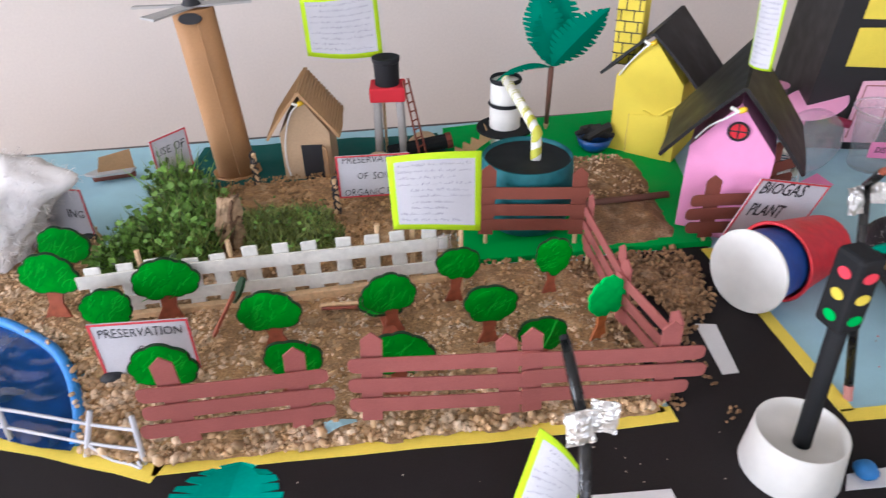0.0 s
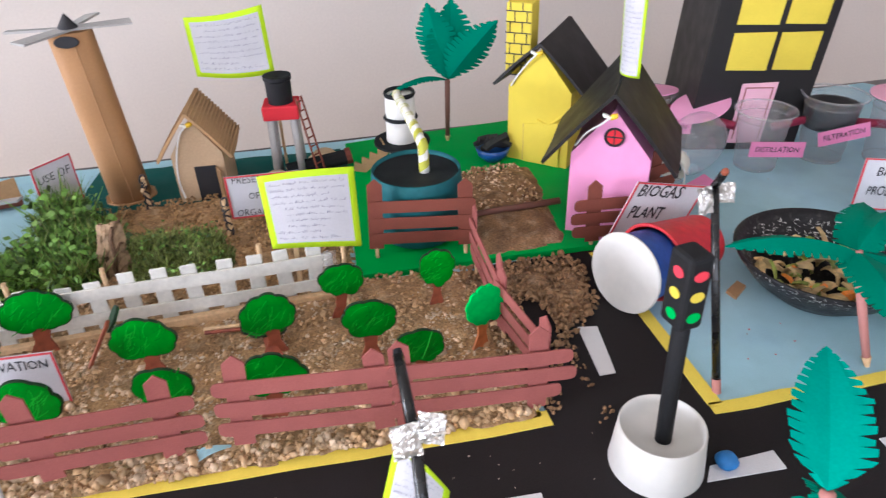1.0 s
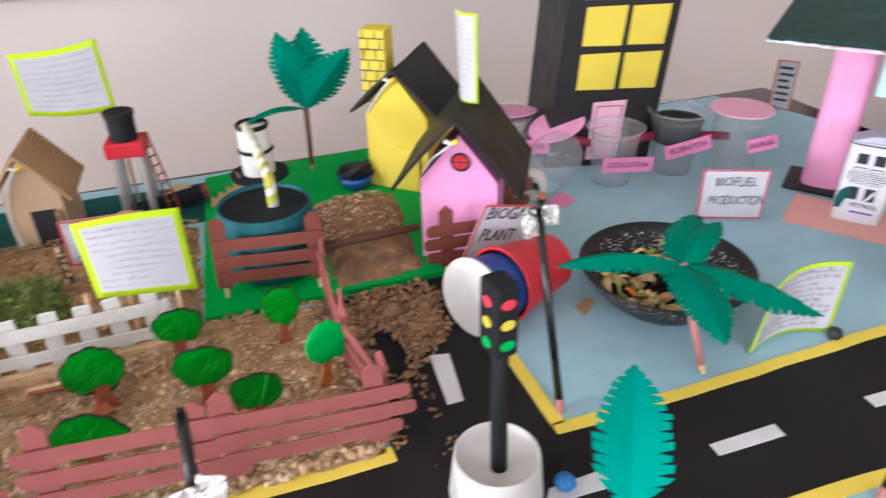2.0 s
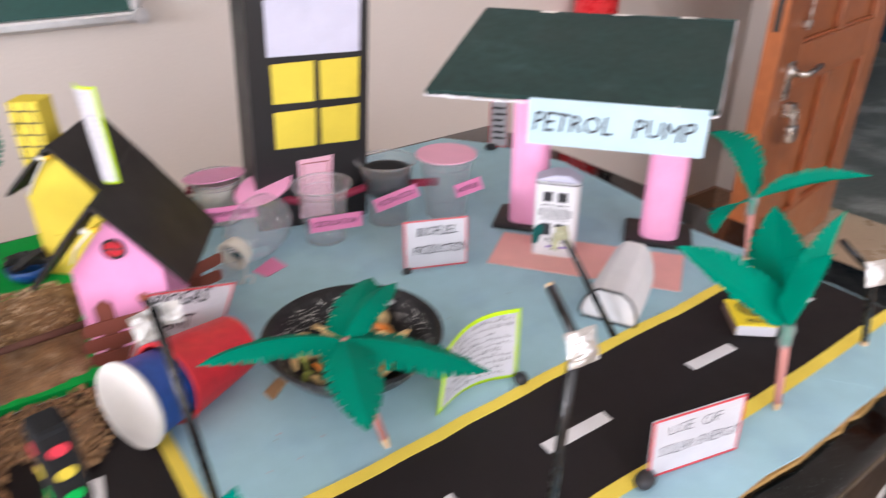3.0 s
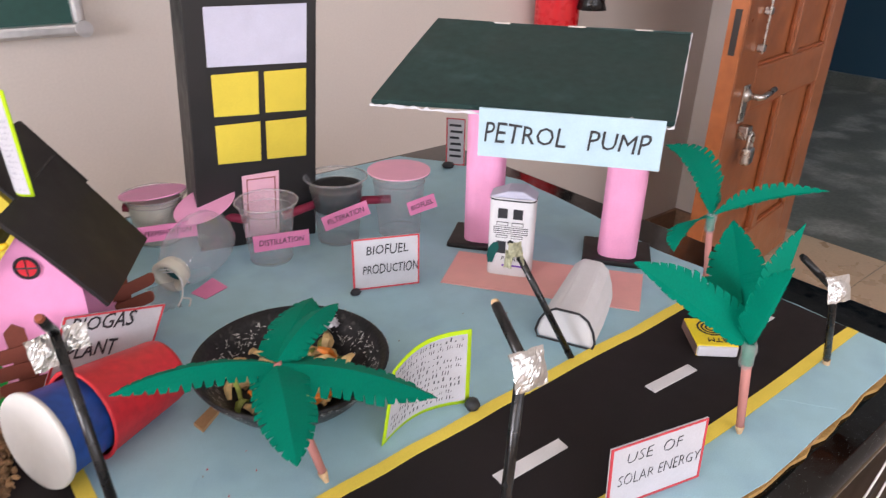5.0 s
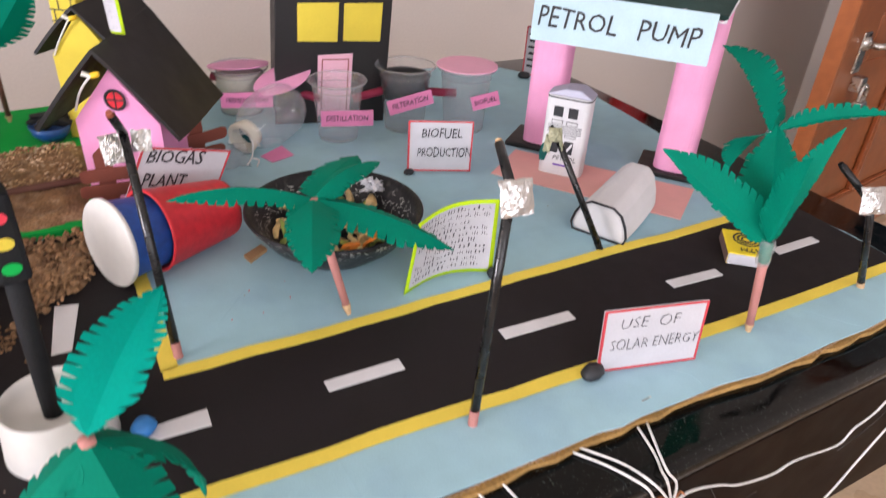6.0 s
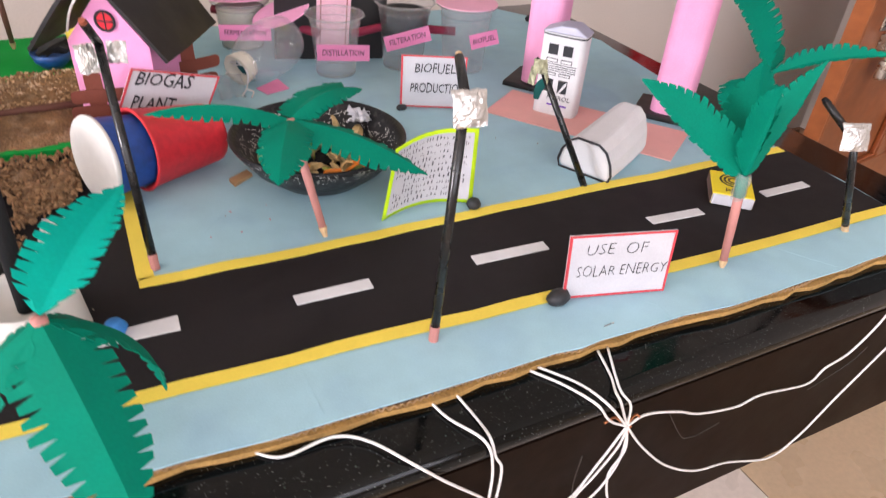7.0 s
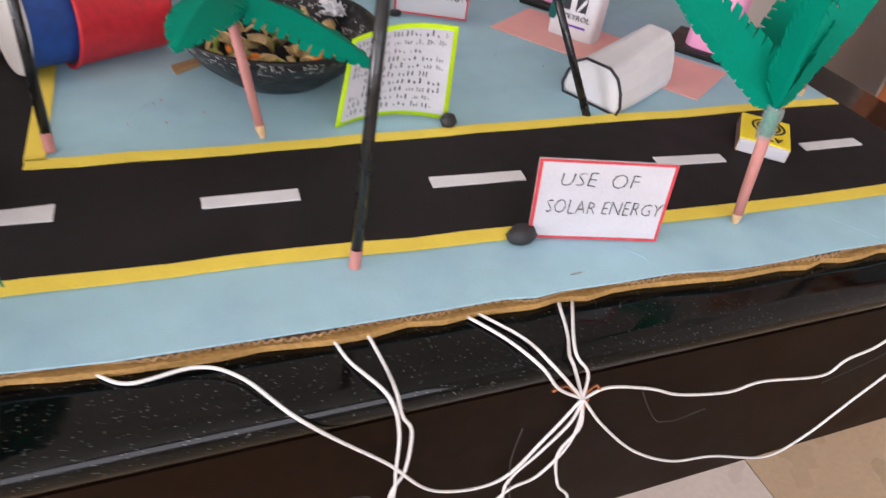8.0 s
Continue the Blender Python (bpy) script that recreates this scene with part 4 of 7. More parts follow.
def roof_back(u, v):
    return (-1.43 + 2.71 * u, -0.33 + 1.5 * v, 2.78 - 0.34 * v)


part("roof_front", grid(12, 8, roof_slope), DARK_GREEN_ROOF, pump, "dark green painted card slope", solid=0.05)
part("roof_back", grid(6, 4, roof_back), DARK_GREEN_ROOF, pump, solid=0.05)
rt = random.Random(5)
edge_line = [(-1.62 + 2.68 * k / 60, 2.268 + rt.uniform(-0.004, 0.008)) for k in range(61)]
part("torn_edge", prism(edge_line + [(x, z + rt.uniform(0.008, 0.034) + (0.04 if 50 < k < 55 else 0)) for k, (x, z) in reversed(list(enumerate(edge_line)))], 2.186, 2.202, m=UPRIGHT), WHITE, pump, "torn white paper edge under the eave")
side_line = [(1.065 + 0.22 * k / 24, -2.16 + 1.83 * k / 24, 2.31 + 0.48 * k / 24) for k in range(25)]
part("torn_edge", tube(side_line, [rt.uniform(0.002, 0.011) for _ in side_line], 5), WHITE, pump, "torn white paper along the side")
for u in (-0.7, 0.1, 0.8):
    part("staple", box(u - 0.09, u + 0.09, -0.38, -0.36, 2.80, 2.815), STEEL, pump)
board_sign = part("name_board", box(-0.60, 0.99, -2.225, -2.205, 1.90, 2.34), SKYBLUE, pump, "sky-blue paper board lettered PETROL PUMP")
lettering("PETROL   PUMP", 0.25, Matrix.Translation((0.17, -2.228, 2.115)) @ FRONT, INK, board_sign, width=1.44, bold=0.0)

# fuel dispenser
disp = thing("fuel_dispenser", 4.99, 1.74, 0, -52, "white paper fuel dispenser box with black windows", "fuel dispenser")
n = 40
ring = [(0.265 * abs(math.cos(a)) ** 0.3 * math.copysign(1, math.cos(a)), 0.16 * abs(math.sin(a)) ** 0.5 * math.copysign(1, math.sin(a))) for a in (2 * math.pi * i / n for i in range(n))]
body = part("body", prism(ring, 0.012, 0.985), DASH_WHITE, disp)
part("rim_line", prism([(a * 1.01, b * 1.01) for a, b in ring], 0.955, 0.972), INK, disp, "black line round the top")
top = prism([(-0.275, 0.0), (-0.06, 0.085), (0.12, 0.095), (0.28, 0.0)], -0.15, 0.15, m=Matrix.Translation((0, 0, 0.986)) @ UPRIGHT)
part("lid", top, LILAC, disp, "creased paper flaps folded over the top", bevel=0.02)
F = -0.163
for u in (-0.1, 0.075):
    part("window", box(u - 0.055, u + 0.055, F - 0.006, F + 0.01, 0.745, 0.865), INK, disp, "black window")
    for z0, z1 in ((0.655, 0.70), (0.50, 0.535)):
        part("drawn_box", box(u - 0.066, u + 0.07, F - 0.004, F + 0.01, z0, z1), INK, disp, "black drawn box outline")
        part("drawn_box_middle", box(u - 0.058, u + 0.062, F - 0.006, F + 0.01, z0 + 0.007, z1 - 0.007), DASH_WHITE, disp)
    part("window", box(u - 0.055, u + 0.055, F - 0.006, F + 0.01, 0.30, 0.455), INK, disp, "black window")
part("window_glint", prism([(0.03, 0.305), (0.055, 0.305), (0.12, 0.40), (0.125, 0.45), (0.1, 0.43)], 0, 0.004, m=Matrix.Translation((0, F - 0.007, 0)) @ UPRIGHT), DASH_WHITE, disp, "white patch drawn in the window")
for z in (0.555, 0.58, 0.605, 0.63):
    part("drawn_line", box(-0.2, 0.2, F - 0.003, F + 0.01, z, z + 0.006), INK, disp)
lettering("PETROL", 0.075, Matrix.Translation((0.05, F - 0.004, 0.235)) @ FRONT, INK, disp, width=0.28)
part("printed_writing", box(-0.08, 0.16, F - 0.003, F + 0.01, 0.135, 0.155), PURPLE, disp, "small illegible purple print")
part("green_mark", prism([(-0.06, 0), (0.0, 0.0), (0.03, 0.11), (0.07, 0.2), (0.05, 0.27), (0.0, 0.26), (-0.05, 0.2), (-0.07, 0.1)], 0, 0.008, m=Matrix.Translation((-0.19, F - 0.004, 0.17)) @ UPRIGHT), TEAL_SHEET, disp, "green drawn nozzle shape")

# white paper tanker
tank = thing("paper_tanker", 4.34, 0.27, 0, 26, "white folded paper tanker body outlined in black", "model tanker")


def hull(wide, high):
    """The tanker's section: a flat foot, rounded flanks and a narrow flat top."""
    return [(-0.28 * wide, 0), (0.28 * wide, 0), (0.305 * wide, 0.08 * high), (0.275 * wide, 0.20 * high), (0.215 * wide, 0.31 * high), (0.12 * wide, 0.37 * high), (-0.12 * wide, 0.37 * high), (-0.215 * wide, 0.31 * high), (-0.275 * wide, 0.20 * high), (-0.305 * wide, 0.08 * high)]


bm = bmesh.new()
rings = [[bm.verts.new((x, y, z + 0.003)) for y, z in hull(w, h)] for x, w, h in ((0, 1.0, 1.0), (0.3, 1.0, 1.06), (0.65, 0.95, 1.2), (0.98, 0.86, 1.36))]
for a, b in zip(rings, rings[1:]):
    for i in range(10):
        bm.faces.new((a[i], a[(i + 1) % 10], b[(i + 1) % 10], b[i]))
bm.faces.new(rings[0])
bm.faces.new(rings[-1][::-1])
part("body", bm, DASH_WHITE, tank, bevel=0.035)
pts = [(-0.006, y, z + 0.003) for y, z in hull(1.0, 1.0)]
part("outline", tube(pts + [pts[0]], 0.013, 6), INK, tank, "thick black drawn outline")

# matchbox on the road
mb = thing("matchbox", 5.50, -0.63, 0.012, -41.5, "yellow matchbox with black rings, lettered ATM, on the road", "matchbox")
part("tray", box(-0.195, 0.195, -0.265, 0.26, 0.008, 0.12), WHITE, mb, "white inner tray", bevel=0.015)
part("sleeve", box(-0.2, 0.2, -0.245, 0.255, 0.0, 0.13), material("yellow_print_card", (0.83, 0.66, 0.02), 0.5, vary=0.05), mb, "yellow printed sleeve", bevel=0.012)
for r0 in (0.04, 0.08, 0.12):
    part("printed_ring", lathe([(r0, 0.131), (r0 + 0.02, 0.131), (r0 + 0.02, 0.134), (r0, 0.134)], 28, m=Matrix.Translation((0.02, 0.07, 0))), INK, mb)
lettering("ATM", 0.105, Matrix.Translation((0.03, -0.15, 0.134)) @ Matrix.Rotation(math.pi, 4, "Z"), INK, mb, width=0.21)
for s in (-1, 1):
    part("striking_side", box(s * 0.2 - 0.004, s * 0.2 + 0.004, -0.24, 0.25, 0.012, 0.115), material("striking_strip", (0.12, 0.07, 0.06), 0.8), mb, "brown striking strip")

# ---- the tall black building ----
BA = -14.5
tower = thing("black_tower_building", 2.25, 4.42, 0.0, BA, "tall black paper building with yellow windows", "model building")
SHEAR = Matrix(((1, 0, 0.055, 0), (0, 1, -0.045, 0), (0, 0, 1, 0), (0, 0, 0, 1)))
part("body", box(-0.03, 1.44, 0, 1.45, 0, 3.05, m=SHEAR), ROOF_BLACK, tower, "black paper walls", bevel=0.015)
for u0, u1, z0, z1, mat, name in ((0.20, 1.32, 2.27, 2.93, LILAC, "blank_window"), (0.24, 0.75, 1.70, 2.20, YELLOW, "window"), (0.83, 1.31, 1.70, 2.20, YELLOW, "window"), (0.25, 0.755, 1.12, 1.61, YELLOW, "window"), (0.83, 1.31, 1.12, 1.61, YELLOW, "window")):
    part(name, prism([(u0, z0 + 0.01), (u1, z0), (u1 + 0.005, z1), (u0 - 0.006, z1 - 0.008)], 0.001, 0.012, m=SHEAR @ UPRIGHT), mat, tower, "yellow paper window" if mat is YELLOW else "pale lilac paper panel")
dr = part("door", prism([(0.52, 0.12), (0.95, 0.12), (0.96, 0.97), (0.51, 0.95)], 0.02, 0.035, m=SHEAR @ UPRIGHT), PINK_PALE, tower, "pale pink paper door")
for u0, u1, z0, z1 in ((0.56, 0.575, 0.18, 0.9), (0.9, 0.915, 0.18, 0.9), (0.56, 0.915, 0.89, 0.905)):
    part("drawn_line", box(u0, u1, -0.04, -0.036, z0, z1, m=SHEAR), FENCE_ROSE, dr)
panel = part("solar_panel", box(0.04, 1.52, -0.12, 1.45, 0, 0.03, m=SHEAR @ Matrix.Translation((0, 0, 3.06)) @ Matrix.Rotation(radians(9), 4, "X")), WHITE, tower, "purple celled solar panel on the roof")
for i in range(5):
    for j in range(4):
        part("solar_cell", box(0.065 + i * 0.29, 0.335 + i * 0.29, -0.10 + j * 0.385, 0.26 + j * 0.385, 0.031, 0.036, m=SHEAR @ Matrix.Translation((0, 0, 3.06)) @ Matrix.Rotation(radians(9), 4, "X")), PURPLE, panel)


# ---- paper houses ----
def house(x, y, rz, wide, deep, wall, apex, roof_len, over, eave_w, eave_z, ridge_z, wall_mat, roof_mat, name, label, z=0.0, lean=0.0, thick=0.035, rise=0.0):
    """A gabled paper house; its front middle stands at x, y and looks along -y of its own axes."""
    ob = thing(name, x, y, z, rz, label, "model house")
    gable = [(-wide / 2, 0), (wide / 2, 0), (wide / 2, wall), (0, apex), (-wide / 2, wall)]
    part("shell", prism(gable, 0, deep, m=Matrix(((1, 0, 0, 0), (0, 0, 1, 0), (0, 1, 0, 0), (0, 0, 0, 1)))), wall_mat, ob)
    for s in (-1, 1):
        part("roof_slope", grid(6, 6, lambda u, v: (s * eave_w * u + 0.01 * math.sin(5 * v), -over + roof_len * v + lean * u, ridge_z + (eave_z - ridge_z) * u + 0.02 * math.sin(math.pi * u) * (1 - v) + rise * (2 * v - 1) * (1 - u))), roof_mat, ob, solid=thick)
    return ob


def led(parent, x, y, z, wire):
    bulb = part("led_bulb", lathe([(0, 0), (0.026, 0.0), (0.03, 0.04), (0.022, 0.07), (0, 0.08)], 12, m=pose(x, y, z, 0, 75, 20)), BULB_TIP, parent, "small yellow LED", smooth=True)
    part("tape", box(-0.075, 0.0, -0.024, 0.024, -0.014, 0.014, m=pose(x, y, z, 0, 25, 20)), STRAW_W, bulb, "white tape holding it")
    part("led_wire", tube(spline([(x, y, z)] + wire), 0.011, 6), CABLE, parent, "thin white wire")


pink = house(0.19, 2.52, -31, 0.80, 0.95, 1.0, 1.50, 1.27, 0.22, 0.66, 0.95, 1.77, PINK, ROOF_BLACK, "pink_house", "pink foam paper house with a black card roof", rise=0.05)
part("round_window", lathe([(0, -0.004), (0.095, -0.004), (0.095, 0.006), (0, 0.006)], 24, m=pose(0.02, -0.006, 1.22, 90, 0, 0)), FENCE_BROWN, pink, "round drawn window")
part("window_pane", lathe([(0, 0), (0.075, 0), (0.075, 0.004), (0, 0.004)], 24, m=pose(0.02, -0.011, 1.22, 90, 0, 0)), RED_CARD, pink, "red painted pane")
bm = tube([(0.02 + 0.092 * math.cos(a), -0.016, 1.22 + 0.092 * math.sin(a)) for a in (k * math.pi / 12 for k in range(25))], 0.012, 6)
tube([(-0.07, -0.017, 1.22), (0.11, -0.017, 1.22)], 0.008, 5, bm)
tube([(0.02, -0.017, 1.13), (0.02, -0.017, 1.31)], 0.006, 5, bm)
part("window_outline", bm, INK, pink, "black drawn window outline")
led(pink, -0.02, -0.27, 1.52, [(-0.1, -0.25, 1.44), (-0.25, -0.12, 1.28), (-0.36, -0.03, 1.1)])

yel = house(0.10, 4.45, -42, 0.84, 0.95, 1.0, 1.50, 1.02, 0.06, 0.61, 1.0, 1.62, YELLOW, ROOF_BLACK, "yellow_house", "yellow paper house with a black card roof", z=0.07, rise=0.05)
part("door_slit", box(-0.2, -0.188, -0.006, 0.0, 0.0, 0.52), CARD, yel, "cut edge of the paper door")
part("door_flap", grid(8, 5, lambda u, v: (-0.19 + 0.5 * u, -0.008 - 0.03 * u * math.sin(2.5 * v), 0.0 + (0.52 + 0.09 * u) * v)), YELLOW, yel, "buckled yellow paper door", solid=0.01)
part("fold", tube(spline([(-0.02, -0.008, 0.6), (0.15, -0.012, 0.56), (0.3, -0.014, 0.68), (0.40, -0.008, 0.74)]), 0.018, 6), YELLOW, yel, "crease across the front", smooth=True)
led(yel, -0.02, -0.09, 1.46, [(-0.12, -0.06, 1.36), (-0.28, -0.03, 1.16), (-0.38, -0.02, 1.0)])

chim = part("chimney", box(-0.17, 0.17, -0.17, 0.17, 1.0, 1.92, m=Matrix.Translation((-0.50, 0.56, 0)) @ Matrix.Rotation(radians(7), 4, "Z")), YELLOW, yel, "yellow paper chimney with drawn black brick lines", bevel=0.02)
for k in range(7):
    z = 1.0 + k * 0.135
    for face in range(2):
        m = Matrix.Translation((-0.50, 0.56, 0)) @ Matrix.Rotation(radians(7 - 90 * face), 4, "Z")
        part("brick_line", box(-0.165, 0.165, -0.177, -0.171, z, z + 0.013, m=m), INK, chim)
        for x in ((-0.06, 0.1) if k % 2 else (-0.12, 0.04)):
            part("brick_joint", box(x, x + 0.012, -0.176, -0.171, z, z + (0.135 if k < 6 else 0.11), m=m), INK, chim)

note("house_note", (0.25, 2.72, 2.66), (0.36, 2.47, 2.65), (0.39, 2.50, 1.80), (0.30, 2.74, 1.80), 0.05, 17, "tall curled lime-edged note standing on the pink roof", 5, border=0.022)

# ---- signs and notes ----
sign("biofuel_sign", (3.19, 2.40), (3.89, 2.10), 0.035, 0.63, ["BIOFUEL", "PRODUCTION"], "white BIOFUEL PRODUCTION sign with a red border", 0.165, widths=((0.52, 0.62), (0.57, 0.84)), down=-0.04, blob=(0.02,), bold=0.0, clay=0.62)
sign("solar_energy_sign", (2.94, -1.385), (3.78, -1.605), 0.01, 0.585, ["USE  OF", "SOLAR ENERGY"], "white USE OF SOLAR ENERGY sign with a red border", 0.15, widths=((0.46, 0.57), (0.535, 0.87)), down=-0.05, gap=1.35, skew=-0.06, blob=(-0.05,), bold=-0.03)
bg = sign("biogas_sign", (0.02, 2.12), (0.84, 2.18), 0.235, 0.70, ["BIOGAS", "PLANT"], "white BIOGAS PLANT sign with a red border", 0.19, skew=0.22, gap=1.28, widths=((0.40, 0.62), (0.36, 0.48)), down=-0.135, bold=0.006)
bg.matrix_basis = bg.matrix_basis @ pose(0, 0, 0, 0, 13, 0)
sign("soil_preservation_sign", (-3.75, 3.72), (-2.93, 3.68), 0.2, 0.52, ["PRESERVATION", "OF  SOIL", "ORGANIC FARM"], "white PRESERVATION OF SOIL sign with a red border", 0.12, gap=1.7, widths=((0.52, 0.86), (0.5, 0.45), (0.52, 0.88)))
sign("preservation_sign", (-5.70, 1.24), (-4.92, 1.20), 0.02, 0.585, ["PRESERVATION", "OF", "B"], "white PRESERVATION sign with a red border in the gravel", 0.125, gap=1.5, blob=(0.06,), widths=((0.5, 0.84), (0.5, 0.16), (0.42, 0.07)))
sign("use_of_sign", (-5.85, 4.3), (-5.52, 4.68), 0.06, 0.75, ["USE OF"], "white sign with a red border behind the plants", 0.14, down=-0.2)
sign("pond_sign", (-6.95, 3.74), (-6.42, 3.55), 0.03, 0.62, ["ING"], "white sign with a red border on a clay foot", 0.14, blob=(0.5,), widths=((0.72, 0.36),))
cs = sign("corner_sign", (6.74, 5.12), (6.93, 4.86), 0.06, 0.8, [], "small white sign with a red border and dense writing", 0.1, blob=(0.05,))
rt = random.Random(14)
for k in range(6):
    part("writing_bar", box(0.05 + rt.uniform(0, 0.03), 0.24 + rt.uniform(-0.04, 0.04), -0.010, -0.0065, 0.66 - k * 0.105, 0.70 - k * 0.105), INK, cs, "illegible dense writing")

note("road_note", (2.16, 0.14, 0.70), (2.95, 0.13, 0.78), (2.95, 0.13, 0.02), (2.05, 0.16, 0.0), -0.11, 10, "curled lime-edged handwritten note beside the road", 11, lift=0.02, border=0.035, pen=1.7, ink=INK_GREY)
ob = thing("clay_ball", 2.93, 0.06, 0, 0, "small black clay ball holding the note", "clay ball")
part("ball", lathe([(0, 0), (0.05, 0.01), (0.07, 0.05), (0.05, 0.095), (0, 0.11)], 14), CLAY, ob, smooth=True)
note("tank_note", (-4.02, 5.22, 2.09), (-3.115, 5.22, 2.17), (-3.085, 5.22, 1.345), (-4.005, 5.22, 1.395), 0.03, 9, "lime-edged handwritten note standing above the water tank", 12, stick=(-3.12, 5.24, 0.02), lift=-0.03)
note("fence_note", (-3.24, 1.88, 1.535), (-2.45, 1.85, 1.54), (-2.45, 1.88, 0.745), (-3.22, 1.92, 0.815), 0.05, 10, "lime-edged handwritten note standing over the white fence", 13, stick=(-2.62, 1.92, 0.05), lift=0.04)
note("kerb_note", (-2.52, -0.52, 0.83), (-2.22, -0.62, 0.42), (-2.28, -0.66, 0.02), (-2.72, -0.56, 0.02), 0.05, 10, "curled lime-edged note standing on the road", 14, lift=0.1)

# ---- street lamps ----
lamp_post((0.14, 0.12, 0), (0.095, 0.62, 1.62), (0.03, 0.45, 1.82), [((0.0, 0.56, 1.54), 0.13, 0.2, 10), ((0.2, 0.62, 1.55), 0.13, 0.15, -15)], "black tube street lamp with a pair of foil flaps", seed=1)
lamp_post((1.80, -1.43, 0), (1.89, -1.43, 1.80), (2.02, -1.08, 1.92), [((1.90, -1.47, 1.765), 0.21, 0.21, -8)], "black tube street lamp with a foil square", seed=2)
lamp_post((4.20, 0.05, 0), (3.80, 0.50, 1.10), (3.76, 0.54, 1.17), [((3.75, 0.47, 1.14), 0.13, 0.13, -20), ((3.82, 0.46, 1.05), 0.10, 0.13, 50), ((3.70, 0.50, 1.05), 0.07, 0.16, -60)], "leaning black tube street lamp with torn foil", foot=BLACK_TUBE, seed=3, green=True)
lamp_post((6.11, -1.53, 0), (5.50, -1.60, 1.06), (5.26, -1.38, 1.35), [((5.36, -1.67, 1.15), 0.24, 0.22, -20)], "leaning black tube street lamp with a foil square", foot=STICK, seed=4)
lamp_post((-2.45, -1.42, 0), (-2.47, -1.07, 1.42), (-2.48, -0.70, 1.66), [((-2.52, -1.13, 1.50), 0.14, 0.17, 5), ((-2.39, -1.09, 1.51), 0.13, 0.16, -25)], "black tube street lamp with taped foil flaps", seed=5)

# ---- paper palms ----
palm((1.506, 0.094, 0), (1.343, 0.412, 0.974), [((0.29, 0.62, 1.06), 0.36, 0.10, -25), ((2.27, -0.26, 0.64), 0.50, 0.08, -22), ((0.99, -0.56, 0.95), 0.42, 0.06, -18), ((2.04, 1.16, 0.92), 0.40, 0.06, -12), ((2.16, 0.93, 0.93), 0.30, 0.10, -25)], "paper palm with spreading fringed green leaves beside the bowl", seed=1, ramp=0.12, blunt=2.1, solid=0.64)
palm((4.50, -1.54, 0), (4.50, -1.44, 0.82), [((3.96, -0.64, 1.41), 0.5, 0.0, 0, ((0.18, 0.085, 0.19), (0.0, 0.03, -0.08)), 0.07), ((5.18, -0.76, 1.49), 0.5, 0.0, 0, ((-0.17, 0.245, -0.062), (-0.14, -0.32, 0.205)), 0.5), ((5.06, -1.40, 1.72), 0.4, 0.0, 0, ((-0.14, 0.09, 0.115), (0.03, -0.03, -0.02))), ((4.15, -1.75, 1.76), 0.4, 0.0, 0, ((-0.062, 0.12, 0.175), (0.02, -0.02, -0.02)))], "paper palm with upright green leaves and taped trunk", wrap=True, seed=2, ramp=0.06, radius=0.038, solid=0.72)
palm((6.68, 0.14, 0), (6.48, 0.13, 0.89), [((5.17, 0.02, 1.98), 0.30, 0.16, 0, ((0.15, -0.09, 0.15), (-0.06, 0.02, -0.06))), ((6.95, -0.83, 1.38), 0.32, 0.07, 0, ((0.03, 0.08, 0.13), (0.02, 0.02, -0.05))), ((6.42, 0.46, 0.33), 0.40, 0.10, 0, ((-0.22, 0.10, -0.02), (0.14, -0.07, 0.10))), ((7.1, 0.6, 1.05), 0.24, 0.05, 20)], "paper palm with drooping green leaves near the board's end", wrap=True, seed=3)
# upper leaf alone in turquoise, brightened for the light coming through it
palm((-0.36, -1.56, 0), (-0.45, -1.55, 1.02), [((0.05, -0.79, 1.26), 0.44, 0.06, 14), ((0.03, -1.30, 0.08), 0.36, 0.15, -14), ((-0.19, -2.38, 0.20), 0.56, 0.10, -25), ((-1.04, -1.72, 0.20), 0.38, 0.14, -26)], "paper palm with turquoise and green leaves at the road corner", seed=4, leaf=LEAF_TEAL_LIT, others=LEAF_CARD, ramp=0.18)
palm((-0.86, 5.50, 0.07), (-0.86, 5.42, 0.98), [((-0.76, 5.56, 2.0), 0.72, 0.03, 14, (1, 0, 0)), ((-0.29, 5.0, 1.82), 0.58, 0.02, 14, (0.8, 0.1, -0.5)), ((-1.12, 5.35, 2.02), 0.6, 0.03, 16, (0.9, -0.3, 0)), ((-1.75, 4.7, 1.10), 0.22, 0.12, -25)], "tall paper palm with upright teal leaves behind the tub", trunk=TRUNK_BROWN, radius=0.035, seed=5)
palm((-4.30, -1.62, 0), (-4.28, -1.55, 0.95), [((-4.18, -0.78, 1.14), 0.56, 0.1, 8), ((-5.0, -1.2, 1.0), 0.5, 0.1, -15), ((-3.6, -1.9, 0.9), 0.5, 0.1, -15), ((-4.6, -2.3, 0.8), 0.5, 0.1, -15)], "paper palm with fringed leaves on the near verge", seed=6, leaf=LEAF_TEAL_LIT, blunt=5.0)

# ---- biogas cups, food bowl ----
cups = thing("paper_cup_digester", -0.12, 1.35, 0, 0, "red and blue paper cups joined mouth to tail on their side", "paper cups")
ax0, ax1 = Vector((0, 0, 0.395)), Vector((1.12, 0.50, 0.285))
d = (ax1 - ax0).normalized()
q = d.to_track_quat("Z", "Y").to_matrix().to_4x4()
lay = Matrix.Translation(ax0) @ q
part("blue_cup", lathe([(0.36, 0.0), (0.355, 0.02), (0.335, 0.2), (0.31, 0.5), (0.28, 0.55)], 40, m=lay), BLUE_CUP, cups, "blue painted paper cup", smooth=True)
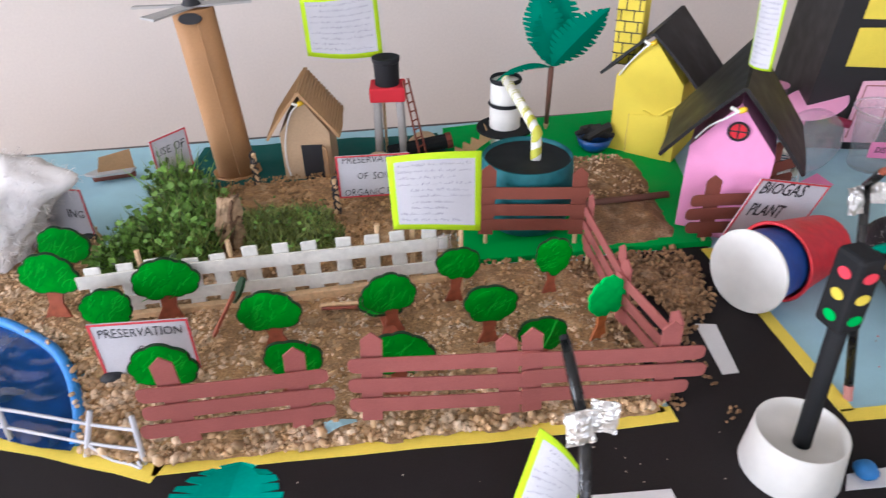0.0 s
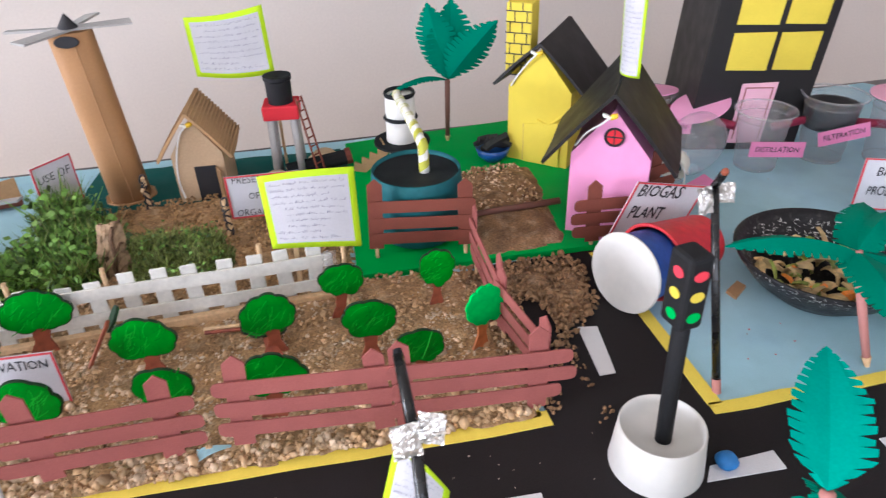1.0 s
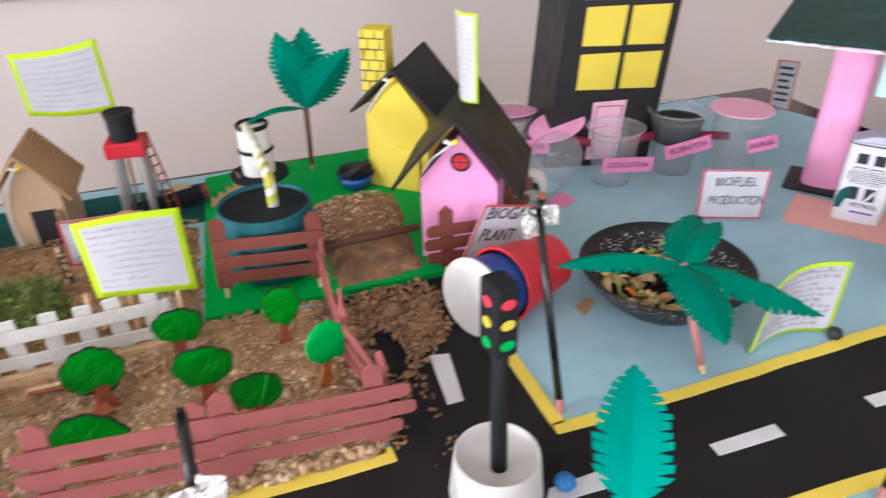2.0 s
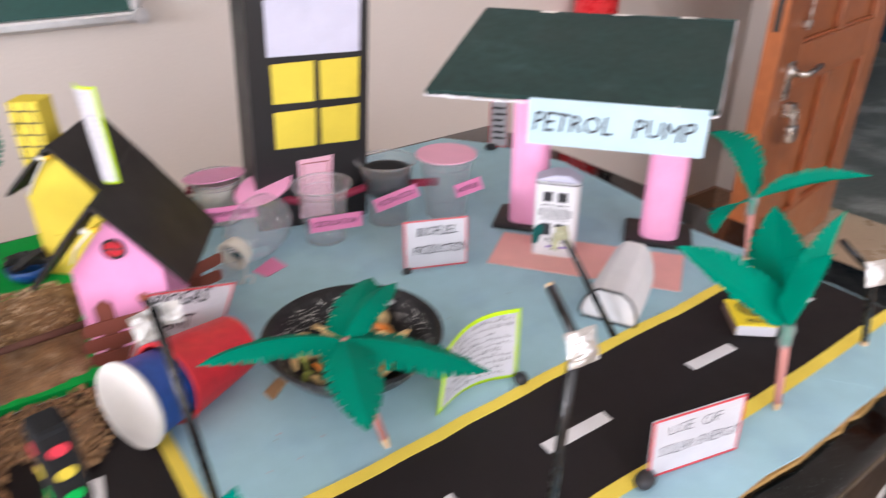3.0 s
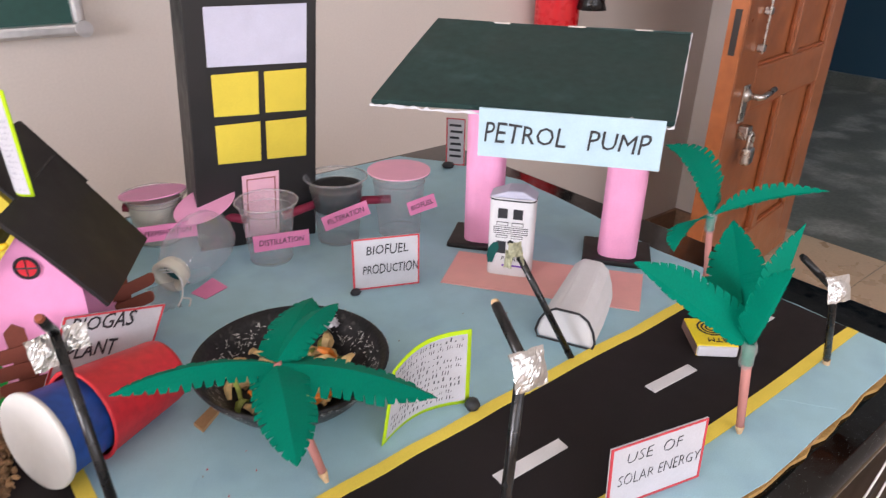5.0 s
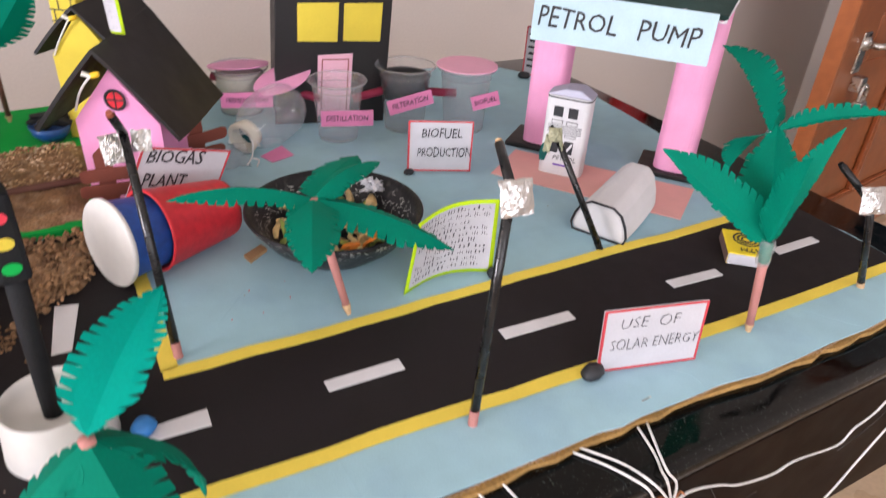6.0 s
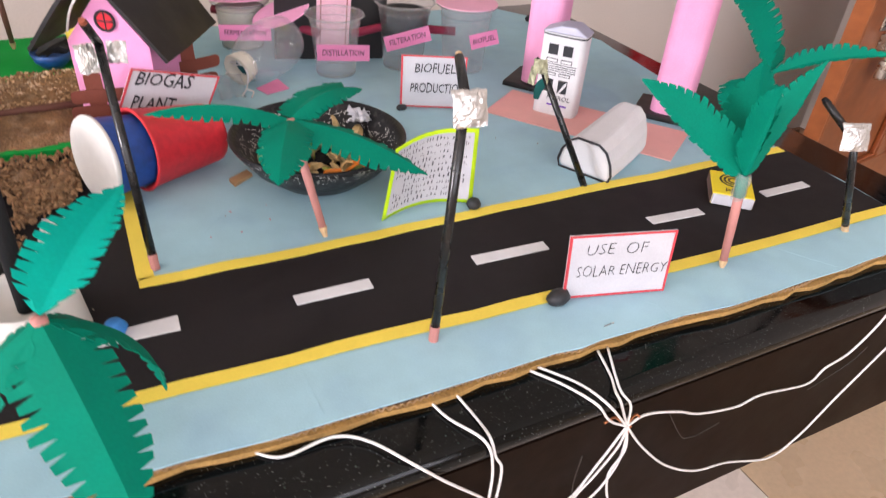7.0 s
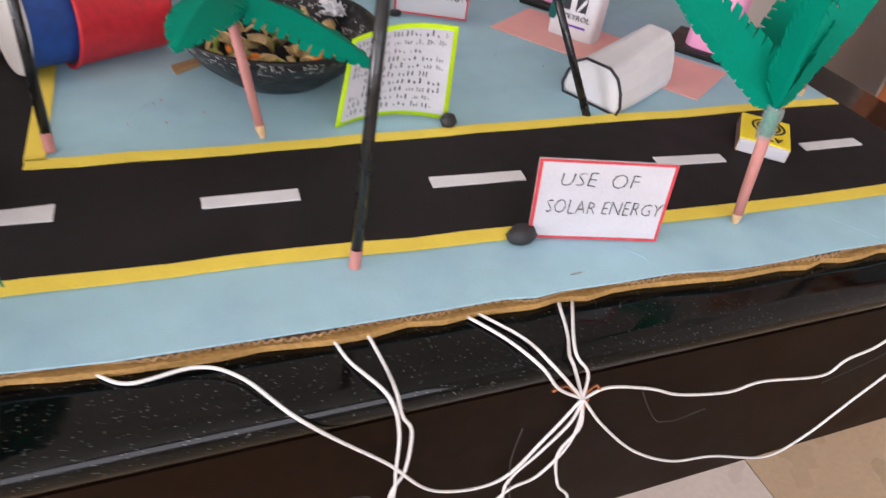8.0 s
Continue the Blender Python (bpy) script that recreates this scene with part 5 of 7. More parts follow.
part("white_rim", lathe([(0.362, -0.018), (0.378, -0.028), (0.390, -0.005), (0.383, 0.02), (0.36, 0.022)], 40, m=lay), CUP_WHITE, cups, "white rolled rim", smooth=True)
part("white_end", lathe([(0, -0.018), (0.365, -0.02)], 40, m=lay), CUP_WHITE, cups, "white card end")
part("red_cup", lathe([(0.35, 0.36), (0.375, 0.345), (0.385, 0.365), (0.365, 0.39), (0.285, 1.10), (0.275, 1.14), (0.26, 1.14), (0.25, 1.1), (0, 1.1)], 40, m=lay), RED_CUP, cups, "red painted paper cup", smooth=True)

bowl = thing("food_waste_bowl", 1.79, 1.12, 0, -20, "black painted bowl with white flecks holding vegetable scraps", "bowl")
part("bowl", lathe([(0, 0.0), (0.34, 0.0), (0.43, 0.03), (0.64, 0.20), (0.79, 0.39), (0.83, 0.46), (0.81, 0.475), (0.75, 0.40), (0.62, 0.24), (0.40, 0.06), (0, 0.05)], 48, m=Matrix.Diagonal((1.0, 1.0, 1, 1))), BOWL_BLACK, bowl, smooth=True)
r = random.Random(18)
verts, faces = [], []
for _ in range(1500):
    f, a = r.uniform(0.08, 1.0), r.uniform(0, 6.283)
    (r0, z0), (r1, z1) = ((0.43, 0.03), (0.64, 0.20)) if f < 0.3 else ((0.617, 0.235), (0.745, 0.393)) if f < 0.55 else ((0.64, 0.20), (0.79, 0.39)) if f < 0.85 else ((0.79, 0.39), (0.83, 0.46))
    g = r.random()
    if f < 0.3 or (f < 0.85 and f >= 0.55 and g < 0.62):
        continue
    rad, z = r0 + (r1 - r0) * g + (-0.007 if 0.3 <= f < 0.55 else 0.004), z0 + (z1 - z0) * g
    out = Vector((math.cos(a), math.sin(a), 0))
    p, e1, e2 = out * rad + Vector((0, 0, z)), Vector((-math.sin(a), math.cos(a), 0)), (out * (r1 - r0) + Vector((0, 0, z1 - z0))).normalized()
    turn, ln, wd = r.gauss(0.3, 0.8), r.uniform(0.008, 0.036), r.uniform(0.0015, 0.0045)
    u, w = e1 * math.cos(turn) + e2 * math.sin(turn), e2 * math.cos(turn) - e1 * math.sin(turn)
    n = len(verts)
    verts += [tuple(q * D) for q in (p - u * ln, p + w * wd, p + u * ln, p - w * wd)]
    faces.append((n, n + 1, n + 2, n + 3))
me = bpy.data.meshes.new("fleck_paint")
me.from_pydata(verts, [], faces)
me.materials.append(CUP_WHITE)
ob = new("fleck_paint", me)
ob.parent = bowl
tagged(ob, "short white brush flecks", kind="stuff")
r = random.Random(8)
for name, mat, count, size in (("vegetable_peel", SCRAP_A, 58, 0.25), ("carrot_scrap", SCRAP_B, 9, 0.22), ("green_scrap", SCRAP_C, 22, 0.17)):
    bm = bmesh.new()
    for _ in range(count):
        rad, a = 0.54 * math.sqrt(r.random()), r.uniform(0, 6.28)
        m = Matrix.Translation((rad * math.cos(a), rad * math.sin(a), 0.10 + 0.12 * rad + r.uniform(0.02, 0.12))) @ Euler((r.uniform(-0.7, 0.7), r.uniform(-0.7, 0.7), r.uniform(0, 6.28))).to_matrix().to_4x4()
        s, curl, w = size * r.uniform(0.6, 1.3), r.uniform(0.02, 0.08), r.uniform(0.25, 0.5)
        vs = len(bm.verts)
        grid(4, 2, lambda u, v: m @ Vector(((u - 0.5) * s, (v - 0.5) * s * w * (1 - abs(u - 0.5)), curl * math.sin(math.pi * u) + 0.02 * math.sin(3 * v))), bm)
    tagged(part(name, bm, mat, bowl, solid=0.012), kind="stuff")
ob = thing("cardboard_scrap", 1.06, 1.30, 0.0, 35, "torn scrap of brown cardboard under the bowl", "scrap")
part("scrap", prism([(-0.13, -0.05), (0.12, -0.04), (0.15, 0.06), (-0.08, 0.07)], 0.0, 0.03), CARD, ob)
ob = thing("white_tissue", 2.38, 1.52, 0.37, 0, "torn white tissue on the bowl's rim", "tissue")
for k in range(12):
    m = Matrix.Translation((r.uniform(-0.13, 0.1), r.uniform(-0.08, 0.07), r.uniform(0.0, 0.08))) @ Euler((r.uniform(-0.3, 0.3), r.uniform(-0.3, 0.3), r.uniform(0, 6))).to_matrix().to_4x4()
    part("tissue_scrap", grid(3, 3, lambda u, v: m @ Vector(((u - 0.5) * 0.13, (v - 0.5) * 0.1, 0.02 * math.sin(7 * u + 5 * v)))), WHITE, ob, solid=0.006)

# ---- biofuel apparatus ----


def clear_cup(x, y, r0, r1, h, label, lid=None, fill=None, tilt=0.0):
    ob = thing("clear_plastic_cup", x, y, 0.0, 0, label, "plastic cup", "biofuel cups")
    c = part("cup", lathe([(0, 0.012), (r0, 0.0), (r1 * 0.97, h * 0.93), (r1, h * 0.94), (r1 + 0.03, h * 0.985), (r1 + 0.04, h)], 36), PLASTIC, ob, "clear plastic wall", smooth=True)
    c.visible_shadow = False
    part("rim", tube([((r1 + 0.04) * math.cos(a), (r1 + 0.04) * math.sin(a), h) for a in (k * math.pi / 18 for k in range(37))], 0.013, 6), RIM_PLASTIC, ob, "rolled plastic rim", smooth=True)
    for rr, zz in ((r0 + (r1 - r0) * 0.86, h * 0.86), (r0 * 1.02, 0.03)):
        part("moulded_ring", tube([(rr * math.cos(a), rr * math.sin(a), zz) for a in (k * math.pi / 18 for k in range(37))], 0.006, 5), PLASTIC, ob, "moulded ring in the plastic", smooth=True)
    if lid:
        part("lid", lathe([(0, h + 0.02), (r1 + 0.06, h + 0.02), (r1 + 0.06, h + 0.035), (0, h + 0.035)], 36, m=pose(0, 0, h, tilt, 0, 0) @ Matrix.Translation((0, 0, -h))), lid, ob, "round pink paper lid")
    if fill:
        z0, z1, mat = fill
        k0, k1 = r0 + (r1 - r0) * z0 / h - 0.015, r0 + (r1 - r0) * z1 / h - 0.015
        part("filling", lathe([(0, z0), (k0, z0), (k1, z1), (k1 * 0.6, z1 + 0.02), (0, z1 - 0.01)], 30), mat, ob, smooth=True)
    return ob


clear_cup(1.96, 5.12, 0.28, 0.345, 0.62, "clear plastic cup with a pink paper lid", lid=PINK_CARD, fill=(0.02, 0.54, CREAM_CUP), tilt=-8)
clear_cup(2.86, 3.76, 0.25, 0.33, 0.76, "clear plastic cup before the black building")
clear_cup(3.82, 3.76, 0.26, 0.355, 0.86, "clear plastic cup holding dark crumpled paper", fill=(0.44, 0.74, BLACK_MATT))
clear_cup(4.58, 3.45, 0.27, 0.35, 0.85, "clear plastic cup with a pale pink paper lid", lid=LID_PALE)
for k, (a, b) in enumerate((((2.3, 4.72, 0.45), (2.75, 4.15, 0.40)), ((3.15, 3.95, 0.42), (3.55, 3.85, 0.52)), ((4.05, 3.62, 0.52), (4.42, 3.42, 0.52)), ((1.6, 5.2, 0.5), (2.6, 4.6, 0.42)))):
    ob = thing("maroon_straw", *a, 0, "maroon straw joining two cups", "straw", "maroon straws")
    part("straw", tube([(0, 0, 0), tuple(b[i] - a[i] for i in range(3))], 0.055, 10), MAROON, ob, smooth=True)
for name, a, b, z0, h, text, size, skew in (("distillation_tag", (2.52, 3.46), (3.14, 3.27), 0.29, 0.20, "DISTILLATION", 0.10, 0.0), ("filteration_tag", (3.42, 3.37), (3.98, 3.18), 0.35, 0.19, "FILTERATION", 0.10, 0.0), ("biofuel_tag", (4.52, 3.12), (4.86, 2.97), 0.36, 0.19, "BIOFUEL", 0.095, 0.0), ("fermentation_tag", (1.53, 4.40), (2.15, 4.22), 0.33, 0.20, "FERMENTATION", 0.09, 0.0)):
    t = sign(name, a, b, z0, h, [text], "pink paper tag lettered " + text + " stuck on a cup", size, border=None, sheet=PINK_TAG, category="tag", bold=0.0)
    if name == "filteration_tag" or name == "biofuel_tag":
        t.matrix_basis = t.matrix_basis @ pose(0, 0, 0, 0, -16, 0)
ob = thing("pink_oval_lid", 2.34, 4.40, 0.55, 0, "loose oval pink paper lid leaning between cups", "paper lid")
part("disc", lathe([(0, -0.006), (0.39, -0.006), (0.39, 0.006), (0, 0.006)], 32, m=Matrix.Translation((0, 0, 0.08)) @ Vector((-0.34, -0.05, 0.93)).to_track_quat("Z", "Y").to_matrix().to_4x4()), PINK_CARD, ob)
ob = thing("tipped_plastic_bottle", 1.80, 3.76, 0.0, 0, "hazy plastic bottle half lying behind a cream cup end with threads", "plastic bottle", "biofuel cups")
tip = Matrix.Translation((-0.24, -0.17, 0.22)) @ Vector((0.56, 0.39, 0.13)).to_track_quat("Z", "Y").to_matrix().to_4x4()
c = part("bottle", lathe([(0.20, 0.10), (0.25, 0.20), (0.31, 0.32), (0.345, 0.48), (0.35, 0.66), (0.335, 0.80), (0.29, 0.93), (0.20, 1.03), (0.09, 1.075), (0, 1.08)], 40, m=tip), DOME_PLASTIC, ob, "hazy rounded plastic wall", smooth=True)
c.visible_shadow = False
part("cup_end", lathe([(0.165, 0.17), (0.185, 0.10), (0.20, 0.0), (0.19, -0.015), (0.15, -0.015), (0.135, 0.0), (0.13, 0.12), (0, 0.13)], 30, m=tip), CREAM_CUP, ob, "cream paper cup end with a round hole", smooth=True)
part("dark_inside", lathe([(0, 0.118), (0.128, 0.118), (0.128, 0.122), (0, 0.122)], 24, m=tip), TUB_TEAL, ob, "dark inside of the hole")
part("cotton_pad", lathe([(0, 0.0), (0.12, 0.01), (0.17, 0.06), (0.13, 0.12), (0, 0.14)], 18, m=Matrix.Translation((-0.16, 0.16, 0.0))), COTTON, ob, "white cotton pad beside the cup end", smooth=True)
for pts in (((-0.30, -0.10, 0.30), (-0.22, -0.24, 0.33), (-0.16, -0.34, 0.24), (-0.20, -0.44, 0.10), (-0.28, -0.50, 0.02)), ((-0.28, -0.14, 0.28), (-0.18, -0.26, 0.30), (-0.10, -0.30, 0.22), (-0.06, -0.28, 0.14)), ((-0.20, -0.46, 0.08), (-0.14, -0.50, 0.06), (-0.18, -0.56, 0.015))):
    part("loose_thread", tube(spline(pts), 0.010, 6), CABLE, ob, "thin white thread", smooth=True)
ob = thing("pink_paper_scrap", 1.93, 3.42, 0.003, 20, "scrap of pink paper on the blue sheet", "scrap")
part("scrap", grid(3, 3, lambda u, v: ((u - 0.5) * 0.32, (v - 0.5) * 0.24, 0.005 + 0.05 * u * v)), PINK_TAG, ob, solid=0.006)
ob = thing("foil_scrap", 1.42, 3.35, 0.0, 0, "crumpled clear foil and tape beside the cups", "scrap")
bm = crumpled(0.3, 0.3, 77, 0.08)
bmesh.ops.transform(bm, matrix=pose(0, 0, 0.12, -40, 0, 0), verts=bm.verts)
part("foil", bm, TAPE, ob, smooth=True)

# ---- traffic light ----
tl = thing("traffic_light", -0.665, -0.41, 0.012, 8, "black paper traffic light in an upturned white cup", "traffic light")
part("cup_stand", lathe([(0.33, 0.0), (0.335, 0.01), (0.30, 0.37), (0.292, 0.38), (0.283, 0.37), (0.275, 0.28), (0, 0.27)], 44), CUP_WHITE, tl, "upturned white paper cup", smooth=True)
part("post", tube([(-0.01, -0.04, 0.28), (0.0, 0.0, 0.9), (0.02, 0.04, 1.45)], 0.058, 14), BLACK_MATT, tl, "rolled black paper post", smooth=True)
head = part("light_box", box(-0.075, 0.10, -0.055, 0.15, 1.24, 1.775), BLACK_MATT, tl, "black paper light box", bevel=0.03)
for z, mat, lab in ((1.65, RED_DOT, "red paper dot"), (1.50, YELLOW, "yellow paper dot"), (1.345, GREEN_DOT, "green paper dot")):
    part("front_light", lathe([(0, 0), (0.041, 0), (0.041, 0.006), (0, 0.006)], 20, m=pose(0.012, -0.056, z, 90, 0, 0) @ Matrix.Diagonal((1.2, 0.9, 1, 1))), mat, head, lab)
    part("side_light", lathe([(0, 0), (0.041, 0), (0.041, 0.006), (0, 0.006)], 20, m=pose(-0.076, 0.04, z, 0, -90, 0) @ Matrix.Diagonal((0.9, 1.1, 1, 1))), mat, head, lab)
ob = thing("blue_clay_ball", -0.20, -0.56, 0.02, 0, "small blue clay lump on the road", "clay lump")
part("lump", lathe([(0, 0), (0.06, 0.005), (0.085, 0.05), (0.05, 0.1), (0, 0.11)], 14), BLUE_CLAY, ob, smooth=True)

# ---- the garden ----


def heap(outline, z, amp, seed, step=0.09, edge=0.2, hole=None):
    """A low uneven heap of soil inside an outline (a polygon in x and y)."""
    xs, ys = [p[0] for p in outline], [p[1] for p in outline]
    nx, ny = int((max(xs) - min(xs)) / step), int((max(ys) - min(ys)) / step)

    def inside(x, y):
        hit = False
        for (x0, y0), (x1, y1) in zip(outline, outline[1:] + outline[:1]):
            if (y0 > y) != (y1 > y) and x < (x1 - x0) * (y - y0) / (y1 - y0) + x0:
                hit = not hit
        return hit

    def rim(x, y):
        best = 9.0
        for (x0, y0), (x1, y1) in zip(outline, outline[1:] + outline[:1]):
            dx, dy = x1 - x0, y1 - y0
            t = max(0, min(1, ((x - x0) * dx + (y - y0) * dy) / (dx * dx + dy * dy)))
            best = min(best, math.hypot(x - x0 - t * dx, y - y0 - t * dy))
        return best if inside(x, y) else -best

    bm = bmesh.new()
    v = {}
    for j in range(ny + 1):
        for i in range(nx + 1):
            x, y = min(xs) + i * step, min(ys) + j * step
            dd = (rim(x, y) if hole is None else min(rim(x, y), hole(x, y))) + 0.07 * noise.noise((x * 4, y * 4, seed))
            if dd < -0.02:
                continue
            k = min(1.0, max(0.0, dd) / edge)
            h = z * k * k * (3 - 2 * k) + amp * k * (0.6 * noise.noise((x * 2.2, y * 2.2, seed)) + 0.5 * noise.noise((x * 6, y * 6, seed + 3)) + 0.35 * noise.noise((x * 15, y * 15, seed + 5)))
            v[i, j] = bm.verts.new((x, y, max(h, -0.002) if dd > 0 else -0.004))
    for j in range(ny):
        for i in range(nx):
            q = [v.get(p) for p in ((i, j), (i + 1, j), (i + 1, j + 1), (i, j + 1))]
            if all(q):
                bm.faces.new(q)
    return bm, inside, rim


PEB = bmesh.new()
bmesh.ops.create_icosphere(PEB, subdivisions=1, radius=1.0)
PEB_V = [v.co.copy() for v in PEB.verts]
PEB_F = [[v.index for v in f.verts] for f in PEB.faces]
PEB.free()


def pebbles(name, inside, bounds, count, size, z, mat, seed, label, weight=None, base=0.0):
    """Loose stones as one object."""
    r = random.Random(seed)
    verts, faces = [], []
    x0, x1, y0, y1 = bounds
    made = tries = 0
    while made < count and tries < count * 12:
        tries += 1
        x, y = r.uniform(x0, x1), r.uniform(y0, y1)
        if not inside(x, y) or (weight and r.random() > weight(x, y)):
            continue
        s = size * r.uniform(0.5, 1.0) * (1.6 if r.random() < 0.06 else 1.0)
        m = Euler((r.uniform(0, 6), r.uniform(0, 6), r.uniform(0, 6))).to_matrix() @ Matrix.Diagonal((s, s * r.uniform(0.6, 0.95), s * r.uniform(0.45, 0.8)))
        o = Vector((x, y, z(x, y) + s * 0.25))
        n = len(verts)
        verts += [tuple((o + m @ (p * r.uniform(0.74, 1.18))) * D) for p in PEB_V]
        faces += [[n + i for i in f] for f in PEB_F]
        made += 1
    me = bpy.data.meshes.new(name)
    me.from_pydata(verts, [], faces)
    me.materials.append(mat)
    if size > 0.05:
        me.shade_smooth()
    return tagged(new(name, me), label, "gravel", kind="stuff")


BED = [(-8.6, 3.3), (-8.6, 2.35), (-7.6, 2.42), (-6.95, 2.25), (-6.4, 1.88), (-6.0, 1.4), (-5.75, 0.85), (-5.68, 0.46), (-5.1, 0.24), (-1.3, 0.17), (-1.32, 1.2), (-1.4, 2.3), (-2.5, 2.45), (-4.2, 2.5), (-6.0, 2.75), (-6.5, 3.8), (-7.2, 3.9)]
bm, in_bed, rim_bed = heap(BED, 0.07, 0.055, 1, 0.06, 0.12)
setting("garden_soil", bm, SOIL, "brown soil bed of the model garden", "soil", smooth=True)
bed_z = lambda x, y: 0.055 + 0.03 * noise.noise((x * 2.2, y * 2.2, 1))  # noqa: E731
front = lambda x, y: 1.0 if y < 0.75 or x < -4.8 else 0.16 + 0.5 * (noise.noise((x * 2, y * 2, 6)) > 0.1)  # noqa: E731
pebbles("garden_gravel", in_bed, (-8.6, -1.3, 0.2, 3.9), 10500, 0.034, bed_z, PEBBLE, 3, "tan and pinkish river gravel spread over the garden", front)
pebbles("garden_pebbles", in_bed, (-6.9, -1.3, 0.2, 1.2), 480, 0.058, bed_z, PEBBLE, 4, "larger round pebbles along the garden's front", lambda x, y: 1.0 if y < 0.6 or x < -4.8 else 0.2)
pebbles("white_sand", lambda x, y: in_bed(x, y) and noise.noise((x * 2.5, y * 2.5, 9)) > 0.04, (-5.5, -1.5, 0.8, 2.2), 3600, 0.018, bed_z, SAND_WHITE, 5, "pale sand grains sprinkled on the garden soil")
pebbles("garden_crumbs", in_bed, (-6.5, -1.4, 0.3, 2.5), 3000, 0.028, bed_z, CRUMB, 6, "brown soil crumbs in the garden")

ob = thing("blue_paper_scrap", -3.77, 0.39, 0.09, 12, "scrap of pale blue paper among the gravel", "scrap")
part("scrap", grid(4, 2, lambda u, v: ((u - 0.5) * 0.24, (v - 0.5) * 0.10 * (1.2 - u), 0.015 * math.sin(4 * u))), BLUE, ob, solid=0.006)

SPILL = [(-1.40, 0.75), (-1.12, 0.66), (-1.10, 1.0), (-0.86, 0.9), (-0.55, 1.15), (-0.32, 1.4), (-0.22, 2.0), (-0.30, 2.28), (-1.45, 2.32)]
bare = lambda x, y: math.hypot((x + 0.96) / 0.10, (y - 1.28) / 0.27) * 0.10 - 0.10  # noqa: E731
bm, in_sp, _ = heap(SPILL, 0.06, 0.08, 5, 0.04, hole=bare)
setting("road_soil", bm, SOIL_ROAD, "brown soil spilled on the black road", "soil", smooth=True)
pebbles("road_crumbs", lambda x, y: in_sp(x, y) and bare(x, y) > 0.02, (-1.5, -0.2, 0.7, 2.3), 900, 0.036, lambda x, y: 0.06, CRUMB_ROAD, 7, "brown soil lumps on the black road")
near_road = lambda x, y: noise.noise((x * 3, y * 3, 4)) > 0.1  # noqa: E731
pebbles("scattered_crumbs", near_road, (-1.25, -0.75, 0.02, 1.0), 90, 0.028, lambda x, y: 0.012, CRUMB_ROAD, 8, "scattered soil crumbs on the road")
pebbles("road_dust", lambda x, y: True, (-4.5, -0.2, -1.2, 0.05), 45, 0.008, lambda x, y: 0.012, SAND_WHITE, 81, "tiny pale crumbs on the road")

FIELD = [(-6.3, 2.5), (-2.5, 2.45), (-2.45, 4.5), (-3.5, 4.65), (-5.6, 4.6), (-6.1, 3.9)]
bm, in_field, _ = heap(FIELD, 0.10, 0.09, 8, 0.06)
setting("field_soil", bm, SOIL, "brown soil of the planted field", "soil", smooth=True)
pebbles("field_crumbs", in_field, (-6.3, -2.4, 2.45, 4.6), 2600, 0.027, lambda x, y: 0.10, CRUMB, 9, "brown soil crumbs in the field")
YARD = [(-1.15, 2.45), (-0.62, 2.44), (-0.26, 2.46), (-0.20, 2.75), (-0.14, 3.2), (-0.03, 3.9), (-0.02, 4.36), (-0.4, 4.42), (-0.78, 4.4), (-1.15, 4.2), (-1.2, 3.2)]
bm, in_yard, _ = heap(YARD, 0.07, 0.07, 12, 0.05)
bmesh.ops.translate(bm, verts=bm.verts, vec=(0, 0, 0.07))
setting("yard_soil", bm, SOIL_ROAD, "brown soil and sand on the green sheet", "soil", smooth=True)
pebbles("yard_crumbs", lambda x, y: in_yard(x, y) and y > 3.3, (-1.25, -0.2, 2.5, 4.6), 1000, 0.028, lambda x, y: 0.12, CRUMB_ROAD, 10, "soil crumbs on the yard")
pebbles("yard_sand", lambda x, y: in_yard(x, y) and y > 3.3, (-1.25, -0.2, 2.5, 4.6), 420, 0.026, lambda x, y: 0.13, PEBBLE, 11, "pale gravel chips on the yard")
ob = thing("brown_stick", -1.2, 3.16, 0.16, 0, "dark brown stick lying across the yard", "stick")
part("stick", tube([(0, 0, 0), (0.5, 0.02, 0.01), (1.15, 0.03, 0.02)], [0.035, 0.04, 0.04], 8), TRUNK_BROWN, ob, smooth=True)


